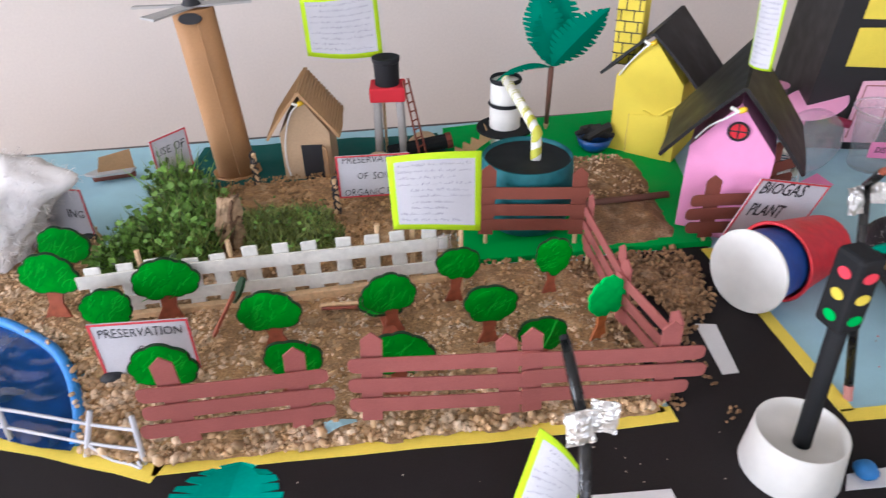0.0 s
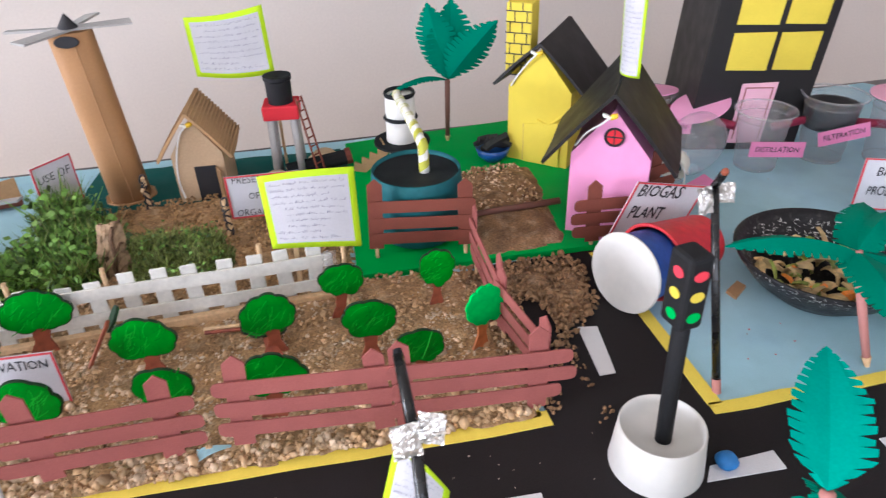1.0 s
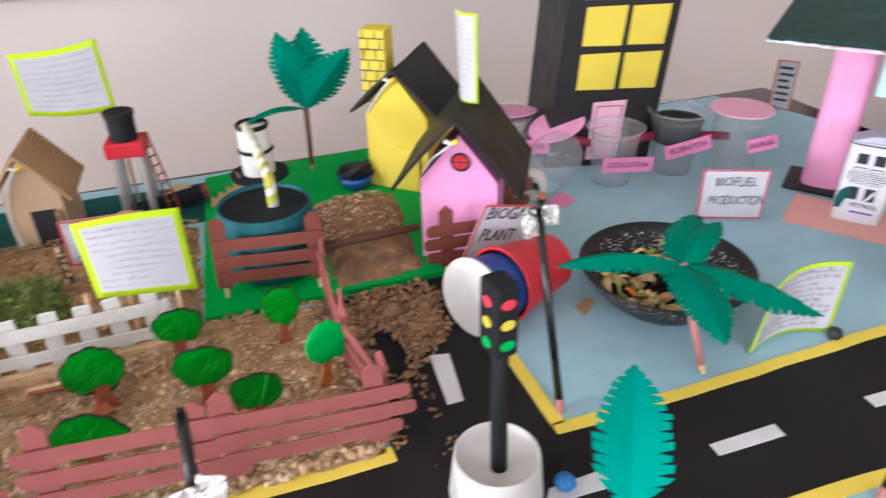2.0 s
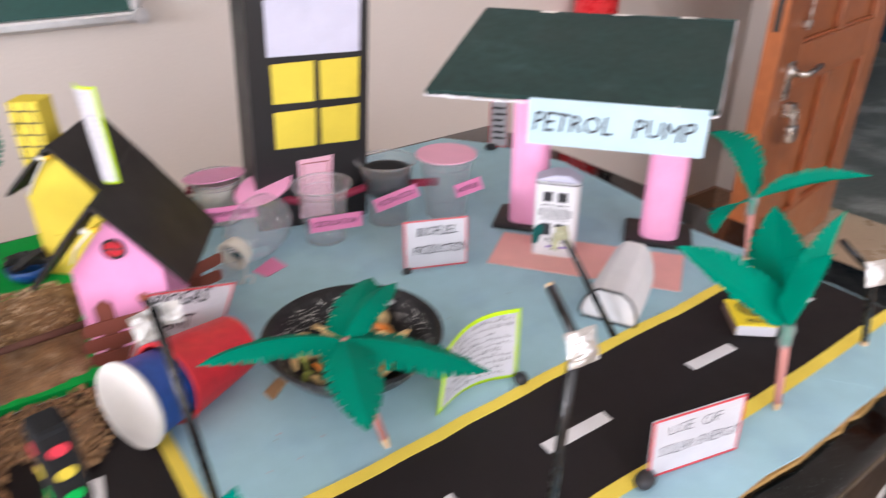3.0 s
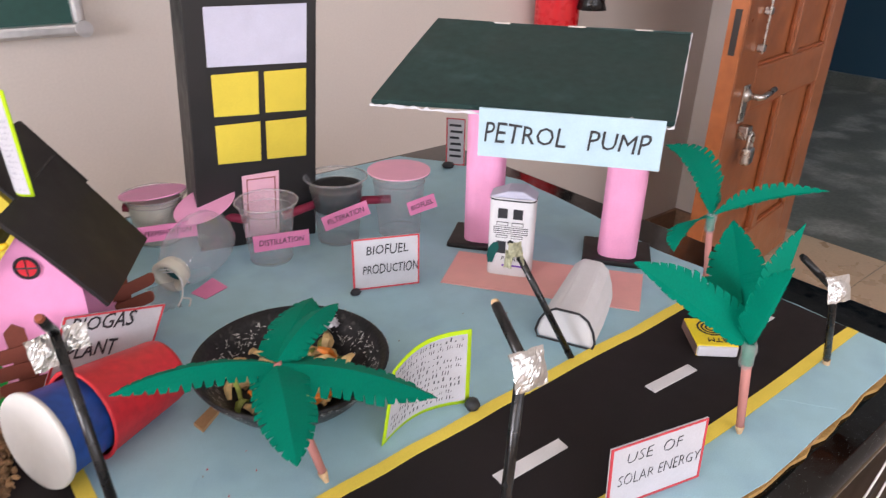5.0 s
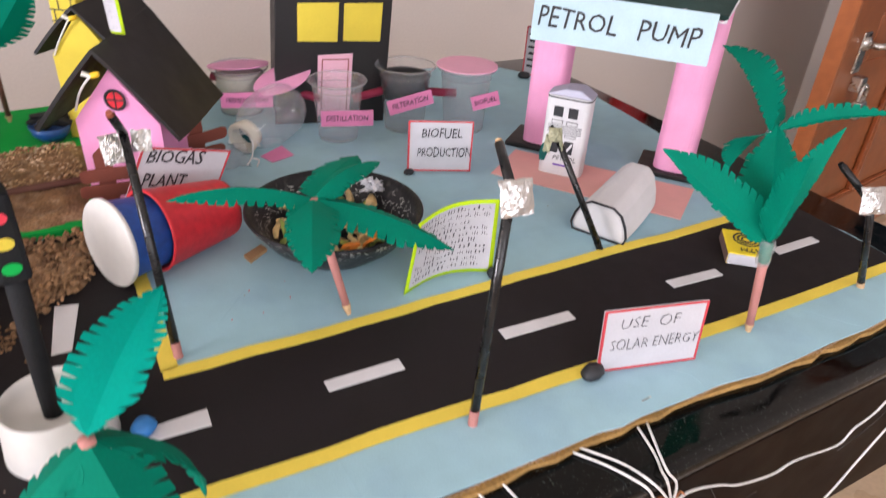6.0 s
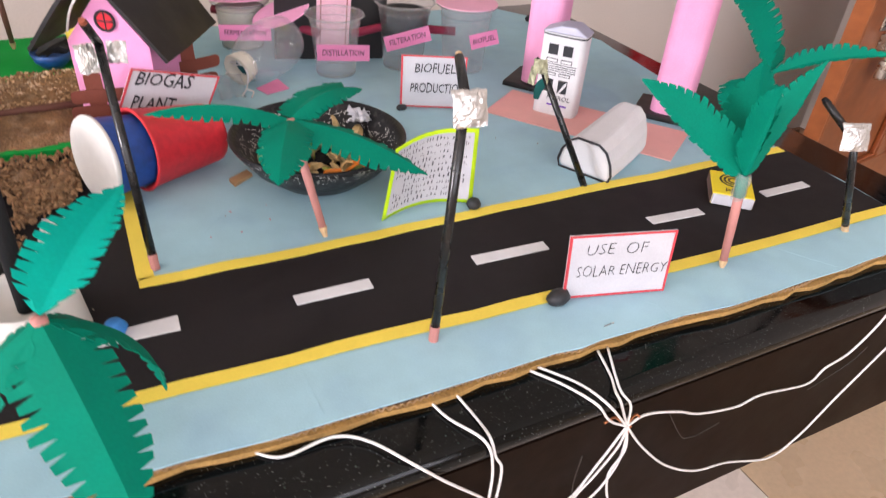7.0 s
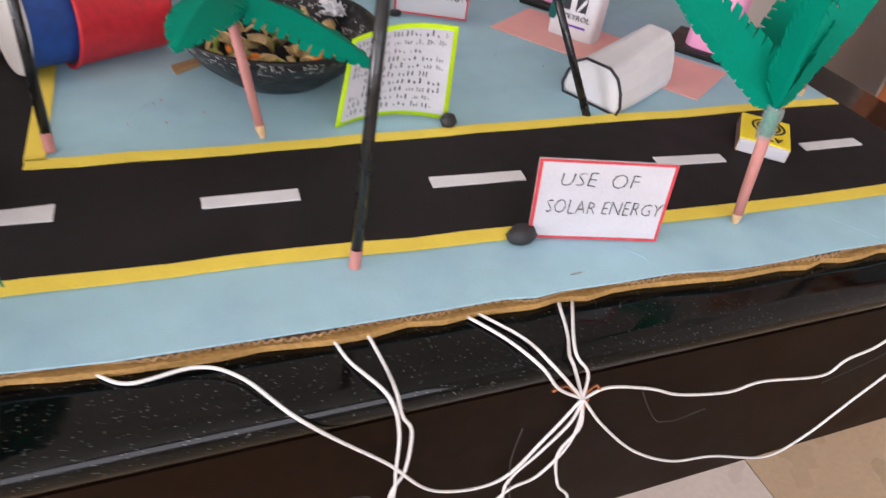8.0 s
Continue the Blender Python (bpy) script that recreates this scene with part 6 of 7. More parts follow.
def leaves(name, spots, count, mat, seed, label, reach, z0, blade=False):
    """Small leaves and stems as one object."""
    r = random.Random(seed)
    bm = bmesh.new()
    for _ in range(count):
        cx, cy, rad, hh = r.choice(spots)
        a, q = r.uniform(0, 6.28), rad * math.sqrt(r.random())
        b = Vector((cx + q * math.cos(a), cy + q * math.sin(a), z0))
        top = b + Vector((r.gauss(0, 0.3), r.gauss(0, 0.3), 1.0)) * hh * r.uniform(0.35, 1.0) * (1 - 0.5 * q / rad)
        side = Vector((r.gauss(0, 1), r.gauss(0, 1), 0.2 * r.gauss(0, 1))).normalized()
        if blade:
            w = side * 0.014
            mid = b.lerp(top, 0.55) + Vector((r.gauss(0, 0.03), r.gauss(0, 0.03), 0.02))
            bm.faces.new([bm.verts.new(p) for p in (b - w, b + w, mid + w * 0.8, mid - w * 0.8)])
            bm.faces.new([bm.verts.new(p) for p in (mid - w * 0.8, mid + w * 0.8, top)])
        else:
            for _ in range(3):
                s = reach * r.uniform(0.5, 1.1)
                o = top + Vector((r.gauss(0, 0.04), r.gauss(0, 0.04), r.gauss(0, 0.03)))
                f = Vector((r.gauss(0, 1), r.gauss(0, 1), r.gauss(0.2, 0.5))).normalized()
                g = f.cross(Vector((r.gauss(0, 1), r.gauss(0, 1), r.gauss(0, 1)))).normalized()
                bm.faces.new([bm.verts.new(p) for p in (o, o + (f * 0.5 + g * 0.45) * s, o + f * s, o + (f * 0.5 - g * 0.45) * s)])
            w = side * 0.006
            bm.faces.new([bm.verts.new(p) for p in (b - w, b + w, top)])
    return tagged(part(name, bm, mat), label, "plants", kind="stuff")


spots = [(-5.85, 3.05, 0.3, 0.42), (-5.55, 3.25, 0.36, 0.55), (-5.3, 3.0, 0.3, 0.5), (-5.4, 3.7, 0.36, 0.55), (-5.6, 4.05, 0.22, 0.7), (-5.15, 3.45, 0.28, 0.45), (-6.0, 2.85, 0.22, 0.3)]
leaves("leafy_crop", spots, 620, GRASS, 21, "fresh green leafy sprigs planted in the soil", 0.095, 0.08)
leaves("leafy_crop_blades", [(x, y, q * 1.05, hh * 1.25) for x, y, q, hh in spots], 2600, GRASS, 22, "green grass blades among the sprigs", 0.08, 0.08, True)
leaves("pale_crop_blades", [(x, y, q, hh * 1.3) for x, y, q, hh in spots[1:6]], 700, GRASS_DRY, 25, "long yellowish blades among the sprigs", 0.08, 0.08, True)
spots = [(-4.4, 2.95, 0.34, 0.36), (-4.05, 2.95, 0.32, 0.34), (-4.55, 3.3, 0.32, 0.36), (-4.15, 3.3, 0.32, 0.32)]
leaves("mossy_turf", spots, 3200, GRASS_DRY, 23, "patch of dull green mossy turf", 0.05, 0.08, True)
leaves("mossy_turf_leaves", spots, 110, GRASS, 24, "green leaves in the turf", 0.05, 0.08)

rt = random.Random(31)
TREES = [(-6.35, 2.12, 0.08, 0.50, 0.57, 0.44, 0, 9), (-6.45, 2.70, 0.10, 0.44, 0.50, 0.46, 0, 8), (-5.81, 1.73, 0.09, 0.35, 0.46, 0.42, 0, 10), (-5.31, 1.92, 0.06, 0.46, 0.57, 0.46, 0, 9), (-4.30, 1.39, -0.02, 0.40, 0.53, 0.44, -4, 8), (-4.14, 0.80, 0.05, 0.38, 0.47, 0.38, -12, 7), (-5.12, 0.85, 0.06, 0.40, 0.56, 0.41, 0, 8),
         (-3.30, 1.43, -0.02, 0.44, 0.46, 0.43, -8, 9), (-3.33, 0.65, 0.05, 0.45, 0.51, 0.44, 0, 9), (-2.72, 1.77, 0.05, 0.44, 0.41, 0.36, 0, 8), (-2.51, 1.14, 0.01, 0.45, 0.47, 0.39, 0, 7), (-1.81, 1.75, 0.01, 0.44, 0.33, 0.43, 18, 8), (-2.13, 0.81, -0.01, 0.36, 0.41, 0.35, 0, 7)]
for k, (x, y, cx, cz, w, hh, tilt, lobes) in enumerate(TREES):
    card_tree(x, y, 0.06, cx, cz, w, hh, rt.uniform(-8, 8), tilt, "green felt-pen card tree standing in the gravel", k, lobes=lobes)
part("fold_line", tube([(0.0, -0.045, 0.24), (0.05, -0.045, 0.36), (0.09, -0.045, 0.5)], 0.008, 5), TREE_STROKE, [o for o in scene.objects if o.name.startswith("card_tree")][-1], "pale crease across the crown")
card_tree(-1.57, 1.05, 0.07, 0.03, 0.45, 0.36, 0.44, 18, -14, "light green card tree with an orange trunk", 41, light=True, lobes=11)
edge_on = card_tree(0, 0, 0, 0.0, 0.52, 0.16, 0.26, 0, 0, "narrow card tree leaning back on the fence", 43, lobes=5)
edge_on.matrix_basis = pose(-0.4887, 0.1617, 0.006, 32, 0, 104)
fallen = card_tree(0, 0, 0, 0.0, 0.38, 0.42, 0.36, 0, 0, "fallen card tree lying on the soil", 44)
fallen.matrix_basis = pose(-0.333, 0.130, 0.0105, -76, 0, 8)
ob = thing("fallen_stick", -3.95, 1.86, 0.10, -5, "pale split stick lying on the soil", "stick")
part("stick", tube([(0, 0, 0), (0.5, -0.02, 0.03)], 0.02, 6), STICK, ob)
part("bark", tube([(0.02, -0.05, 0.0), (0.5, -0.07, 0.02)], 0.016, 6), TREE_TRUNK, ob)

# white picket fence
wf = thing("white_picket_fence", -6.0, 2.0, 0.05, 2.6, "white painted picket fence of lolly sticks", "fence")
part("bottom_bar", box(0.3, 3.26, -0.07, 0.0, -0.02, 0.09), STICK, wf, "bare wooden bottom bar", bevel=0.008)
for z, hh in ((0.20, 0.115), (0.455, 0.125)):
    part("rail", grid(20, 1, lambda u, v: (-0.02 + 3.3 * u, -0.02 + 0.012 * math.sin(6 * u), z + (v - 0.5) * hh + 0.012 * math.sin(4 * u))), FENCE_WHITE, wf, "white painted rail", solid=0.022)
r = random.Random(3)
for k in range(12):
    x = 0.12 + k * 0.272
    part("picket", box(-0.07, 0.07, 0.005, 0.028, 0.04, 0.60 + r.uniform(-0.03, 0.03), m=pose(x, 0, 0, 0, r.uniform(-3, 3), 0)), FENCE_WHITE, wf, "white painted picket", bevel=0.012)
for x in (0.5, 1.28, 2.62, 2.95):
    part("stake", tube([(x, 0.06, -0.05), (x + 0.02, 0.06, 0.68)], 0.024, 6), STICK, wf, "bare wooden stake")
part("tape_end", crumpled(0.14, 0.2, 5, 0.02), TAPE, wf, "clear tape on the end").matrix_basis = pose(0.325, -0.004, 0.045)

# paper fences
paper_fence((-4.90, 0.36), (-3.95, 0.42), -0.01, (0.05, 0.85), (0.28, 0.46, 0.64), "rose-brown paper fence along the garden's front", FENCE_ROSE, post_h=0.80, over=(0.28, 0.15), seed=1, z1=-0.06)
paper_fence((-3.53, 0.31), (-2.49, 0.26), 0.05, (0.0, 1.02), (0.30, 0.49, 0.68), "rose-brown paper fence along the garden's front", FENCE_ROSE, post_h=0.80, over=(0.14, 0.18), seed=2, z1=0.01)
paper_fence((-2.35, 0.24), (-1.30, 0.26), 0.03, (0.0, 1.02), (0.30, 0.48, 0.66), "rose-brown paper fence along the garden's front", FENCE_ROSE, post_h=0.80, over=(0.12, 0.22), seed=3, z1=-0.07)
paper_fence((-1.38, 1.12), (-1.24, 0.36), 0.06, (0.02, 0.72), (0.24, 0.40, 0.56), "rose-brown paper fence across the road's mouth", FENCE_ROSE, post_h=0.66, over=(0.1, 0.02), seed=4, rail_h=0.1)
paper_fence((-1.34, 2.2), (-1.36, 1.22), 0.06, (0.02, 0.9), (0.26, 0.42, 0.58), "rose-brown paper fence across the road's mouth", FENCE_ROSE, post_h=0.66, over=(0.05, 0.1), seed=5, rail_h=0.1)
paper_fence((-2.27, 2.68), (-1.31, 2.52), 0.07, (0.02, 0.95), (0.24, 0.42, 0.62), "red-brown paper fence before the teal tub", FENCE_BROWN, post_h=0.78, over=(0.03, 0.08), seed=6)
paper_fence((-0.14, 2.36), (0.52, 2.30), 0.0, (0.14,), (0.25, 0.41, 0.57), "red-brown paper fence before the pink house", FENCE_BROWN, post_h=0.74, over=(0.12, 0.1), seed=7)
paper_fence((0.80, 2.82), (1.12, 2.92), 0.02, (0.16,), (0.40, 0.58), "red-brown paper fence beside the pink house", FENCE_BROWN, post_h=0.72, over=(0.12, 0.14), seed=8)

# burnt sticks with wool round the sign posts
for x, y, hh, seed in ((-4.75, 4.4, 0.5, 1), (-3.78, 3.55, 0.5, 2)):
    r = random.Random(seed)
    ob = thing("knotted_twig_post", x, y, 0.08, 0, "twig post wound with black and brown thread", "post")
    part("twig", tube([(r.uniform(-0.03, 0.03), r.uniform(-0.03, 0.03), hh * k / 6 - 0.05) for k in range(7)], 0.024, 8), STICK, ob)
    bm = bmesh.new()
    for k in range(7):
        z = 0.05 + k * hh / 8
        tube([(0.034 * math.cos(a + k), 0.034 * math.sin(a + k), z + 0.04 * math.sin(a)) for a in (q * 0.8 for q in range(9))], 0.011, 5, bm)
    part("thread_winding", bm, INK, ob, "dark thread winding")
ob = thing("bark_piece", -4.92, 3.04, 0.05, 12, "cracked brown piece of bark standing in the field", "bark")


def bark_at(u, v, off=0.0):
    """The uneven face of the bark piece."""
    w = 0.15 * (1 - 0.35 * v) * (1 + 0.3 * noise.noise((v * 5, 1.0, u)))
    return (0.1 * v + (u - 0.5) * 2 * w, -off + 0.05 * noise.noise((u * 4, v * 6, 3)) - 0.05 * math.sin(math.pi * u), -0.02 + 0.66 * v + 0.05 * noise.noise((u * 5, 2.0, v)))


part("bark", grid(10, 16, bark_at), BARK, ob, solid=0.06)
bm = bmesh.new()
for k, line in enumerate(([(0.6, 0.05), (0.5, 0.3), (0.58, 0.5), (0.5, 0.75), (0.62, 0.98)], [(0.5, 0.3), (0.3, 0.45), (0.15, 0.5)], [(0.58, 0.5), (0.8, 0.62), (0.95, 0.6)], [(0.3, 0.02), (0.25, 0.2), (0.3, 0.45)])):
    tube(spline([bark_at(u, v, 0.035) for u, v in line], 3), 0.022 - 0.003 * k, 5, bm)
part("crack", bm, SOIL_DARK, ob, "dark cracks")

# pond with blue clay rim and rope fence
PCX, PCY, PR = -7.79, 0.27, 2.07
pond = thing("pond", PCX, PCY, 0.0, 0, "pond of wrinkled dark blue film with a blue clay rim", "pond")
A0 = math.atan2(0.27, PR)


def film(u, v):
    """The film fills the bend between the rim and the road's yellow edge."""
    a = A0 + (math.pi - 2 * A0) * u
    x, y = PR * math.cos(a), PR * math.sin(a)
    low = 0.27 - 0.24 * (x - 2.0) + 0.09 * math.sin(x * 2)
    yy = low + (max(y, low) - low) * v
    return (x, yy, 0.045 + 0.028 * noise.noise((x * 2.2, yy * 4.5, 2)) + 0.012 * noise.noise((x * 7, yy * 11, 5)))


part("water_film", grid(90, 30, film), WATER_FILM, pond, "crinkled glossy blue film", smooth=True)
part("clay_rim", tube([(PR * math.cos(a) * (1 + 0.006 * math.sin(11 * a)), PR * math.sin(a) * (1 + 0.006 * math.sin(7 * a)), 0.06 + 0.008 * math.sin(19 * a)) for a in (A0 + (math.pi - 2 * A0) * k / 90 for k in range(91))], 0.047, 10), BLUE_CLAY, pond, "rolled blue clay rim", smooth=True)
pebbles("rim_pebbles", lambda x, y: abs(math.hypot(x - PCX, y - PCY) - PR - 0.02) < 0.05, (-7.2, -5.6, 0.5, 2.3), 24, 0.034, lambda x, y: 0.115, PEBBLE, 51, "pebbles lying on the pond's clay rim")
rope = thing("rope_fence", -6.25, 0.68, 0.01, 0, "small white rope fence round the pond", "fence")
PO = [((0, 0, 0), (0.02, 0.0, 0.47)), ((0.61, -0.24, 0), (0.74, -0.2, 0.40)), ((1.06, -0.38, 0), (1.07, -0.34, 0.44))]
for a, b in PO:
    part("post", tube([a, b], 0.021, 8), WHITE, rope, "white paper-wrapped post", smooth=True)
for f0, f1 in ((0.3, 0.3), (0.72, 0.72)):
    pts = [(-1.2, 0.4, 0.1 + 0.3 * f0)] + [tuple(a[i] + (b[i] - a[i]) * f0 for i in range(3)) for a, b in PO]
    part("rope", tube(spline(pts, 6), 0.013, 6), WHITE, rope, "white string")
part("rope_tail", tube(spline([(0.64, -0.23, 0.12), (0.8, -0.32, 0.03), (0.95, -0.38, 0.02), (1.05, -0.44, 0.03), (1.0, -0.36, 0.04)], 6), 0.012, 6), WHITE, rope)

# cotton wool, boat, windmill
cot = thing("cotton_wool", -7.35, 3.3, 0.0, 0, "large tuft of white cotton wool beside the pond", "cotton wool")
r = random.Random(12)
lumps = [(0.2, 0.05, 0.62, 0.50), (-0.3, 0.0, 0.6, 0.55), (0.45, 0.0, 0.86, 0.28), (0.70, 0.0, 0.93, 0.20), (0.88, 0.0, 0.92, 0.16), (0.1, -0.1, 0.25, 0.3), (-0.3, -0.1, 0.3, 0.4), (-0.7, 0.0, 0.5, 0.5)]


def wool(p):
    """How thick the wool is at a point."""
    return sum(math.exp(-2.0 * ((p - Vector((x, y, z))).length / s) ** 2) for x, y, z, s in lumps)


heart = Vector((0.1, 0.0, 0.62))
bm = bmesh.new()
bmesh.ops.create_icosphere(bm, subdivisions=5, radius=1.0)
for v in bm.verts:
    way = v.co.normalized()
    reach = next((1.4 - 0.025 * k for k in range(52) if wool(heart + way * (1.4 - 0.025 * k)) > 0.15), 0.1)
    p = heart + way * reach
    v.co = p + way * (0.13 * noise.noise(p * 3.2) + 0.07 * noise.noise(p * 6) + 0.035 * noise.noise(p * 15))
    v.co.z = max(v.co.z, 0.005)
bmesh.ops.smooth_vert(bm, verts=bm.verts, factor=0.5, use_axis_x=True, use_axis_y=True, use_axis_z=True)
surface = [(v.co.copy(), v.normal.copy()) for v in bm.verts if v.co.z > 0.05]
part("tuft", bm, COTTON, cot, smooth=True)
# combed fibres over the tuft, hanging down
verts, faces = [], []
for _ in range(2600):
    o, a = r.choice(surface)
    p = o + Vector((r.gauss(0, 0.02), r.gauss(0, 0.02), r.gauss(0, 0.02))) - a * 0.012
    flow = (Vector((r.gauss(0.1, 0.6), r.gauss(0, 0.6), r.gauss(-0.6, 0.5)))).normalized()
    curl = Vector((r.gauss(0, 1), r.gauss(0, 1), r.gauss(0, 1))).normalized()
    ln, wd = r.uniform(0.04, 0.11), a.cross(flow).normalized() * r.uniform(0.0015, 0.003)
    n = len(verts)
    pts = [p + flow * ln * q / 4 + a * 0.035 * math.sin(math.pi * q / 4 * 0.9) + curl * 0.015 * math.sin(q * 1.7) for q in range(5)]
    if min(q.z for q in pts) < 0.01:
        continue
    for q in pts:
        verts += [tuple((q - wd) * D), tuple((q + wd) * D)]
    faces += [(n + 2 * q, n + 2 * q + 1, n + 2 * q + 3, n + 2 * q + 2) for q in range(4)]
me = bpy.data.meshes.new("fibre_fuzz")
me.from_pydata(verts, [], faces)
me.materials.append(COTTON)
ob = new("fibre_fuzz", me)
ob.parent = cot
tagged(ob, "loose cotton fibres", kind="stuff")

boat = thing("paper_boat", -6.62, 5.06, 0.0, 10, "small boat with a brown hull and tan sail", "boat")
bm = bmesh.new()
grid(8, 4, lambda u, v: ((u - 0.5) * 0.5, (v - 0.5) * 0.2 * math.sin(math.pi * (0.08 + 0.84 * u)) ** 0.6, 0.03 + 0.09 * (2 * v - 1) ** 2), bm)
part("hull", bm, FENCE_BROWN, boat, "brown hull", solid=0.02)
part("deck", prism([(-0.34, 0), (-0.2, -0.1), (0.22, -0.11), (0.28, 0), (0.22, 0.11), (-0.2, 0.1)], 0.12, 0.15), CARD_GREY, boat, "grey card deck")
part("sail", prism([(-0.18, 0.15), (0.26, 0.15), (0.26, 0.40), (-0.12, 0.34)], -0.01, 0.01, m=UPRIGHT), CARD, boat, "tan card sail")

mill = thing("windmill", -5.08, 5.02, 0.0, 4, "brown kraft paper windmill tower with grey card blades", "windmill")
bm = bmesh.new()
n = 28
rings = []
for z, s in ((0.0, 1.0), (0.7, 0.99), (1.4, 0.98), (2.1, 0.97)):
    rings.append([bm.verts.new((0.235 * s * abs(math.cos(a)) ** 0.8 * math.copysign(1, math.cos(a)) - 0.06 * z, 0.20 * s * abs(math.sin(a)) ** 0.8 * math.copysign(1, math.sin(a)), z)) for a in (2 * math.pi * i / n for i in range(n))])
for a, b in zip(rings, rings[1:]):
    for i in range(n):
        bm.faces.new((a[i], a[(i + 1) % n], b[(i + 1) % n], b[i]))
part("tower", bm, KRAFT, mill, "rolled kraft paper tower", solid=0.012, smooth=True)
part("paper_seam", tube([(0.05 - 0.06 * z, -0.212, z) for z in (0.02, 0.7, 1.4, 2.08)], 0.008, 5), KRAFT, mill, "raised seam of the rolled paper")
for k in range(8):
    a = 2 * math.pi * k / 8 + 0.2
    part("glued_flap", box(-0.1, 0.1, -0.05, 0.06, 0, 0.02, m=pose(0.24 * math.cos(a), 0.22 * math.sin(a), 0.004, 12, 0, math.degrees(a) - 90)), KRAFT, mill, "torn glued flap")
hub = part("hub", lathe([(0.11, 0), (0.0, 0.16)], 18, m=Matrix.Translation((-0.125, -0.02, 2.13))), INK, mill, "black cone hub")
for k, a in enumerate((8, 75, 172, 232)):
    part("blade", prism([(0.0, -0.06), (0.66, -0.085), (0.64, 0.085), (0.0, 0.07)], -0.012, 0.012, m=pose(-0.125, -0.02, 2.12, (-1) ** k * 6, 0, a)), CARD_GREY, mill, "grey card blade with brown edge")
# black disc on the closed tower wall, in place of an opening's shade
part("torn_opening", lathe([(0, 0), (0.13, 0), (0.12, 0.012), (0, 0.012)], 16, m=pose(-0.14, -0.222, 2.02, 90, 0, 0) @ Matrix.Diagonal((1.0, 0.5, 1, 1))), INK, mill, "torn opening, black for the shade within")

# cardboard hut
hut = house(-4.13, 4.64, -4, 0.60, 0.72, 0.62, 1.06, 0.92, 0.14, 0.43, 0.60, 1.16, CARD_PALE, CARD, "cardboard_hut", "cardboard hut with a corrugated roof and doorway panel, black for the shade inside", z=0.015, thick=0.03)
bm = bmesh.new()
for s in (-1, 1):
    for k in range(15):
        u = (k + 0.5) / 15
        tube([(s * 0.43 * u, -0.14, 1.185 - 0.56 * u), (s * 0.43 * u, 0.78, 1.185 - 0.56 * u)], 0.016, 5, bm)
part("corrugation", bm, CARD, hut, "corrugated ridges of the roof")
# flat black panel on the solid front, painted as the hut's shaded inside
dk = part("doorway", box(-0.06, 0.20, -0.012, 0.0, 0.0, 0.46), INK, hut, "doorway panel, black for the shade inside")
part("door", box(0.0, 0.16, -0.008, 0.008, 0.0, 0.45, m=pose(0.20, -0.015, 0, 0, 0, -65)), CARD, hut, "half-open cardboard door")
led(hut, -0.02, -0.1, 1.02, [(-0.12, -0.1, 0.9), (-0.22, -0.08, 0.6), (-0.25, -0.08, 0.3), (-0.22, -0.1, 0.1)])

# water tank on its stand
wt = thing("water_tank_stand", -3.065, 5.0, 0.015, -6, "black water tank on a red stand with silver legs", "water tank")
for x in (-0.14, 0.14):
    for y in (-0.13, 0.13):
        part("leg", tube([(x * 1.15, y * 1.15, 0), (x, y, 0.88)], 0.045, 10), CARD_GREY, wt, "silver paper tube leg", smooth=True)
part("platform", box(-0.22, 0.22, -0.19, 0.19, 0.86, 1.04), RED_CARD, wt, "red paper platform", bevel=0.02)
part("tank", lathe([(0, 1.04), (0.15, 1.04), (0.158, 1.32), (0.172, 1.33), (0.172, 1.375), (0.15, 1.375), (0, 1.34)], 28), TUB_BLACK, wt, "black paper tank")
lad = part("ladder", tube([(0.20, -0.14, 1.12), (0.38, -0.3, 0.12)], 0.014, 6), FENCE_BROWN, wt, "brown ladder")
part("ladder_rail", tube([(0.26, -0.06, 1.12), (0.46, -0.2, 0.12)], 0.014, 6), FENCE_BROWN, lad)
for k in range(9):
    f = (k + 0.5) / 9
    a, b = Vector((0.20, -0.14, 1.12)).lerp(Vector((0.38, -0.3, 0.12)), f), Vector((0.26, -0.06, 1.12)).lerp(Vector((0.46, -0.2, 0.12)), f)
    part("rung", tube([a, b], 0.01, 5), FENCE_BROWN, lad)
log = thing("black_log", -2.72, 5.0, 0.01, 5, "black paper log lying beside tan discs", "log")
part("log", tube([(-0.4, 0, 0.12), (0, 0.0, 0.16), (0.4, 0, 0.2)], 0.1, 10), BLACK_MATT, log)
part("log_end", tube([(0.38, 0, 0.2), (0.45, 0, 0.21)], 0.11, 10), FENCE_BROWN, log)
for x, y, s in ((-3.25, 4.75, 0.17), (-2.62, 5.2, 0.2)):
    ob = thing("tan_stone", x, y, 0.06, 0, "smooth tan clay stone by the log", "stone", "tan stones")
    part("stone", lathe([(0, 0), (s, 0.03), (s * 1.05, s * 0.5), (s * 0.6, s * 0.95), (0, s * 1.05)], 20), CARD_PALE, ob, smooth=True)

# teal tub with pump and striped straw
tub = thing("teal_tub", -1.72, 3.13, 0.07, 0, "teal painted tub closed with a black disc", "tub")
part("tub", lathe([(0, 0), (0.39, 0), (0.44, 0.04), (0.485, 0.20), (0.50, 0.42), (0.485, 0.66), (0.475, 0.77), (0.462, 0.78), (0.455, 0.74), (0.45, 0.72)], 48), TUB_TEAL, tub, smooth=True)
part("black_disc", lathe([(0, 0.71), (0.456, 0.73)], 44), TUB_BLACK, tub, "black paper disc")
straw = thing("striped_straw", -1.63, 3.13, 0.78, 0, "bent white straw with olive stripes", "straw")
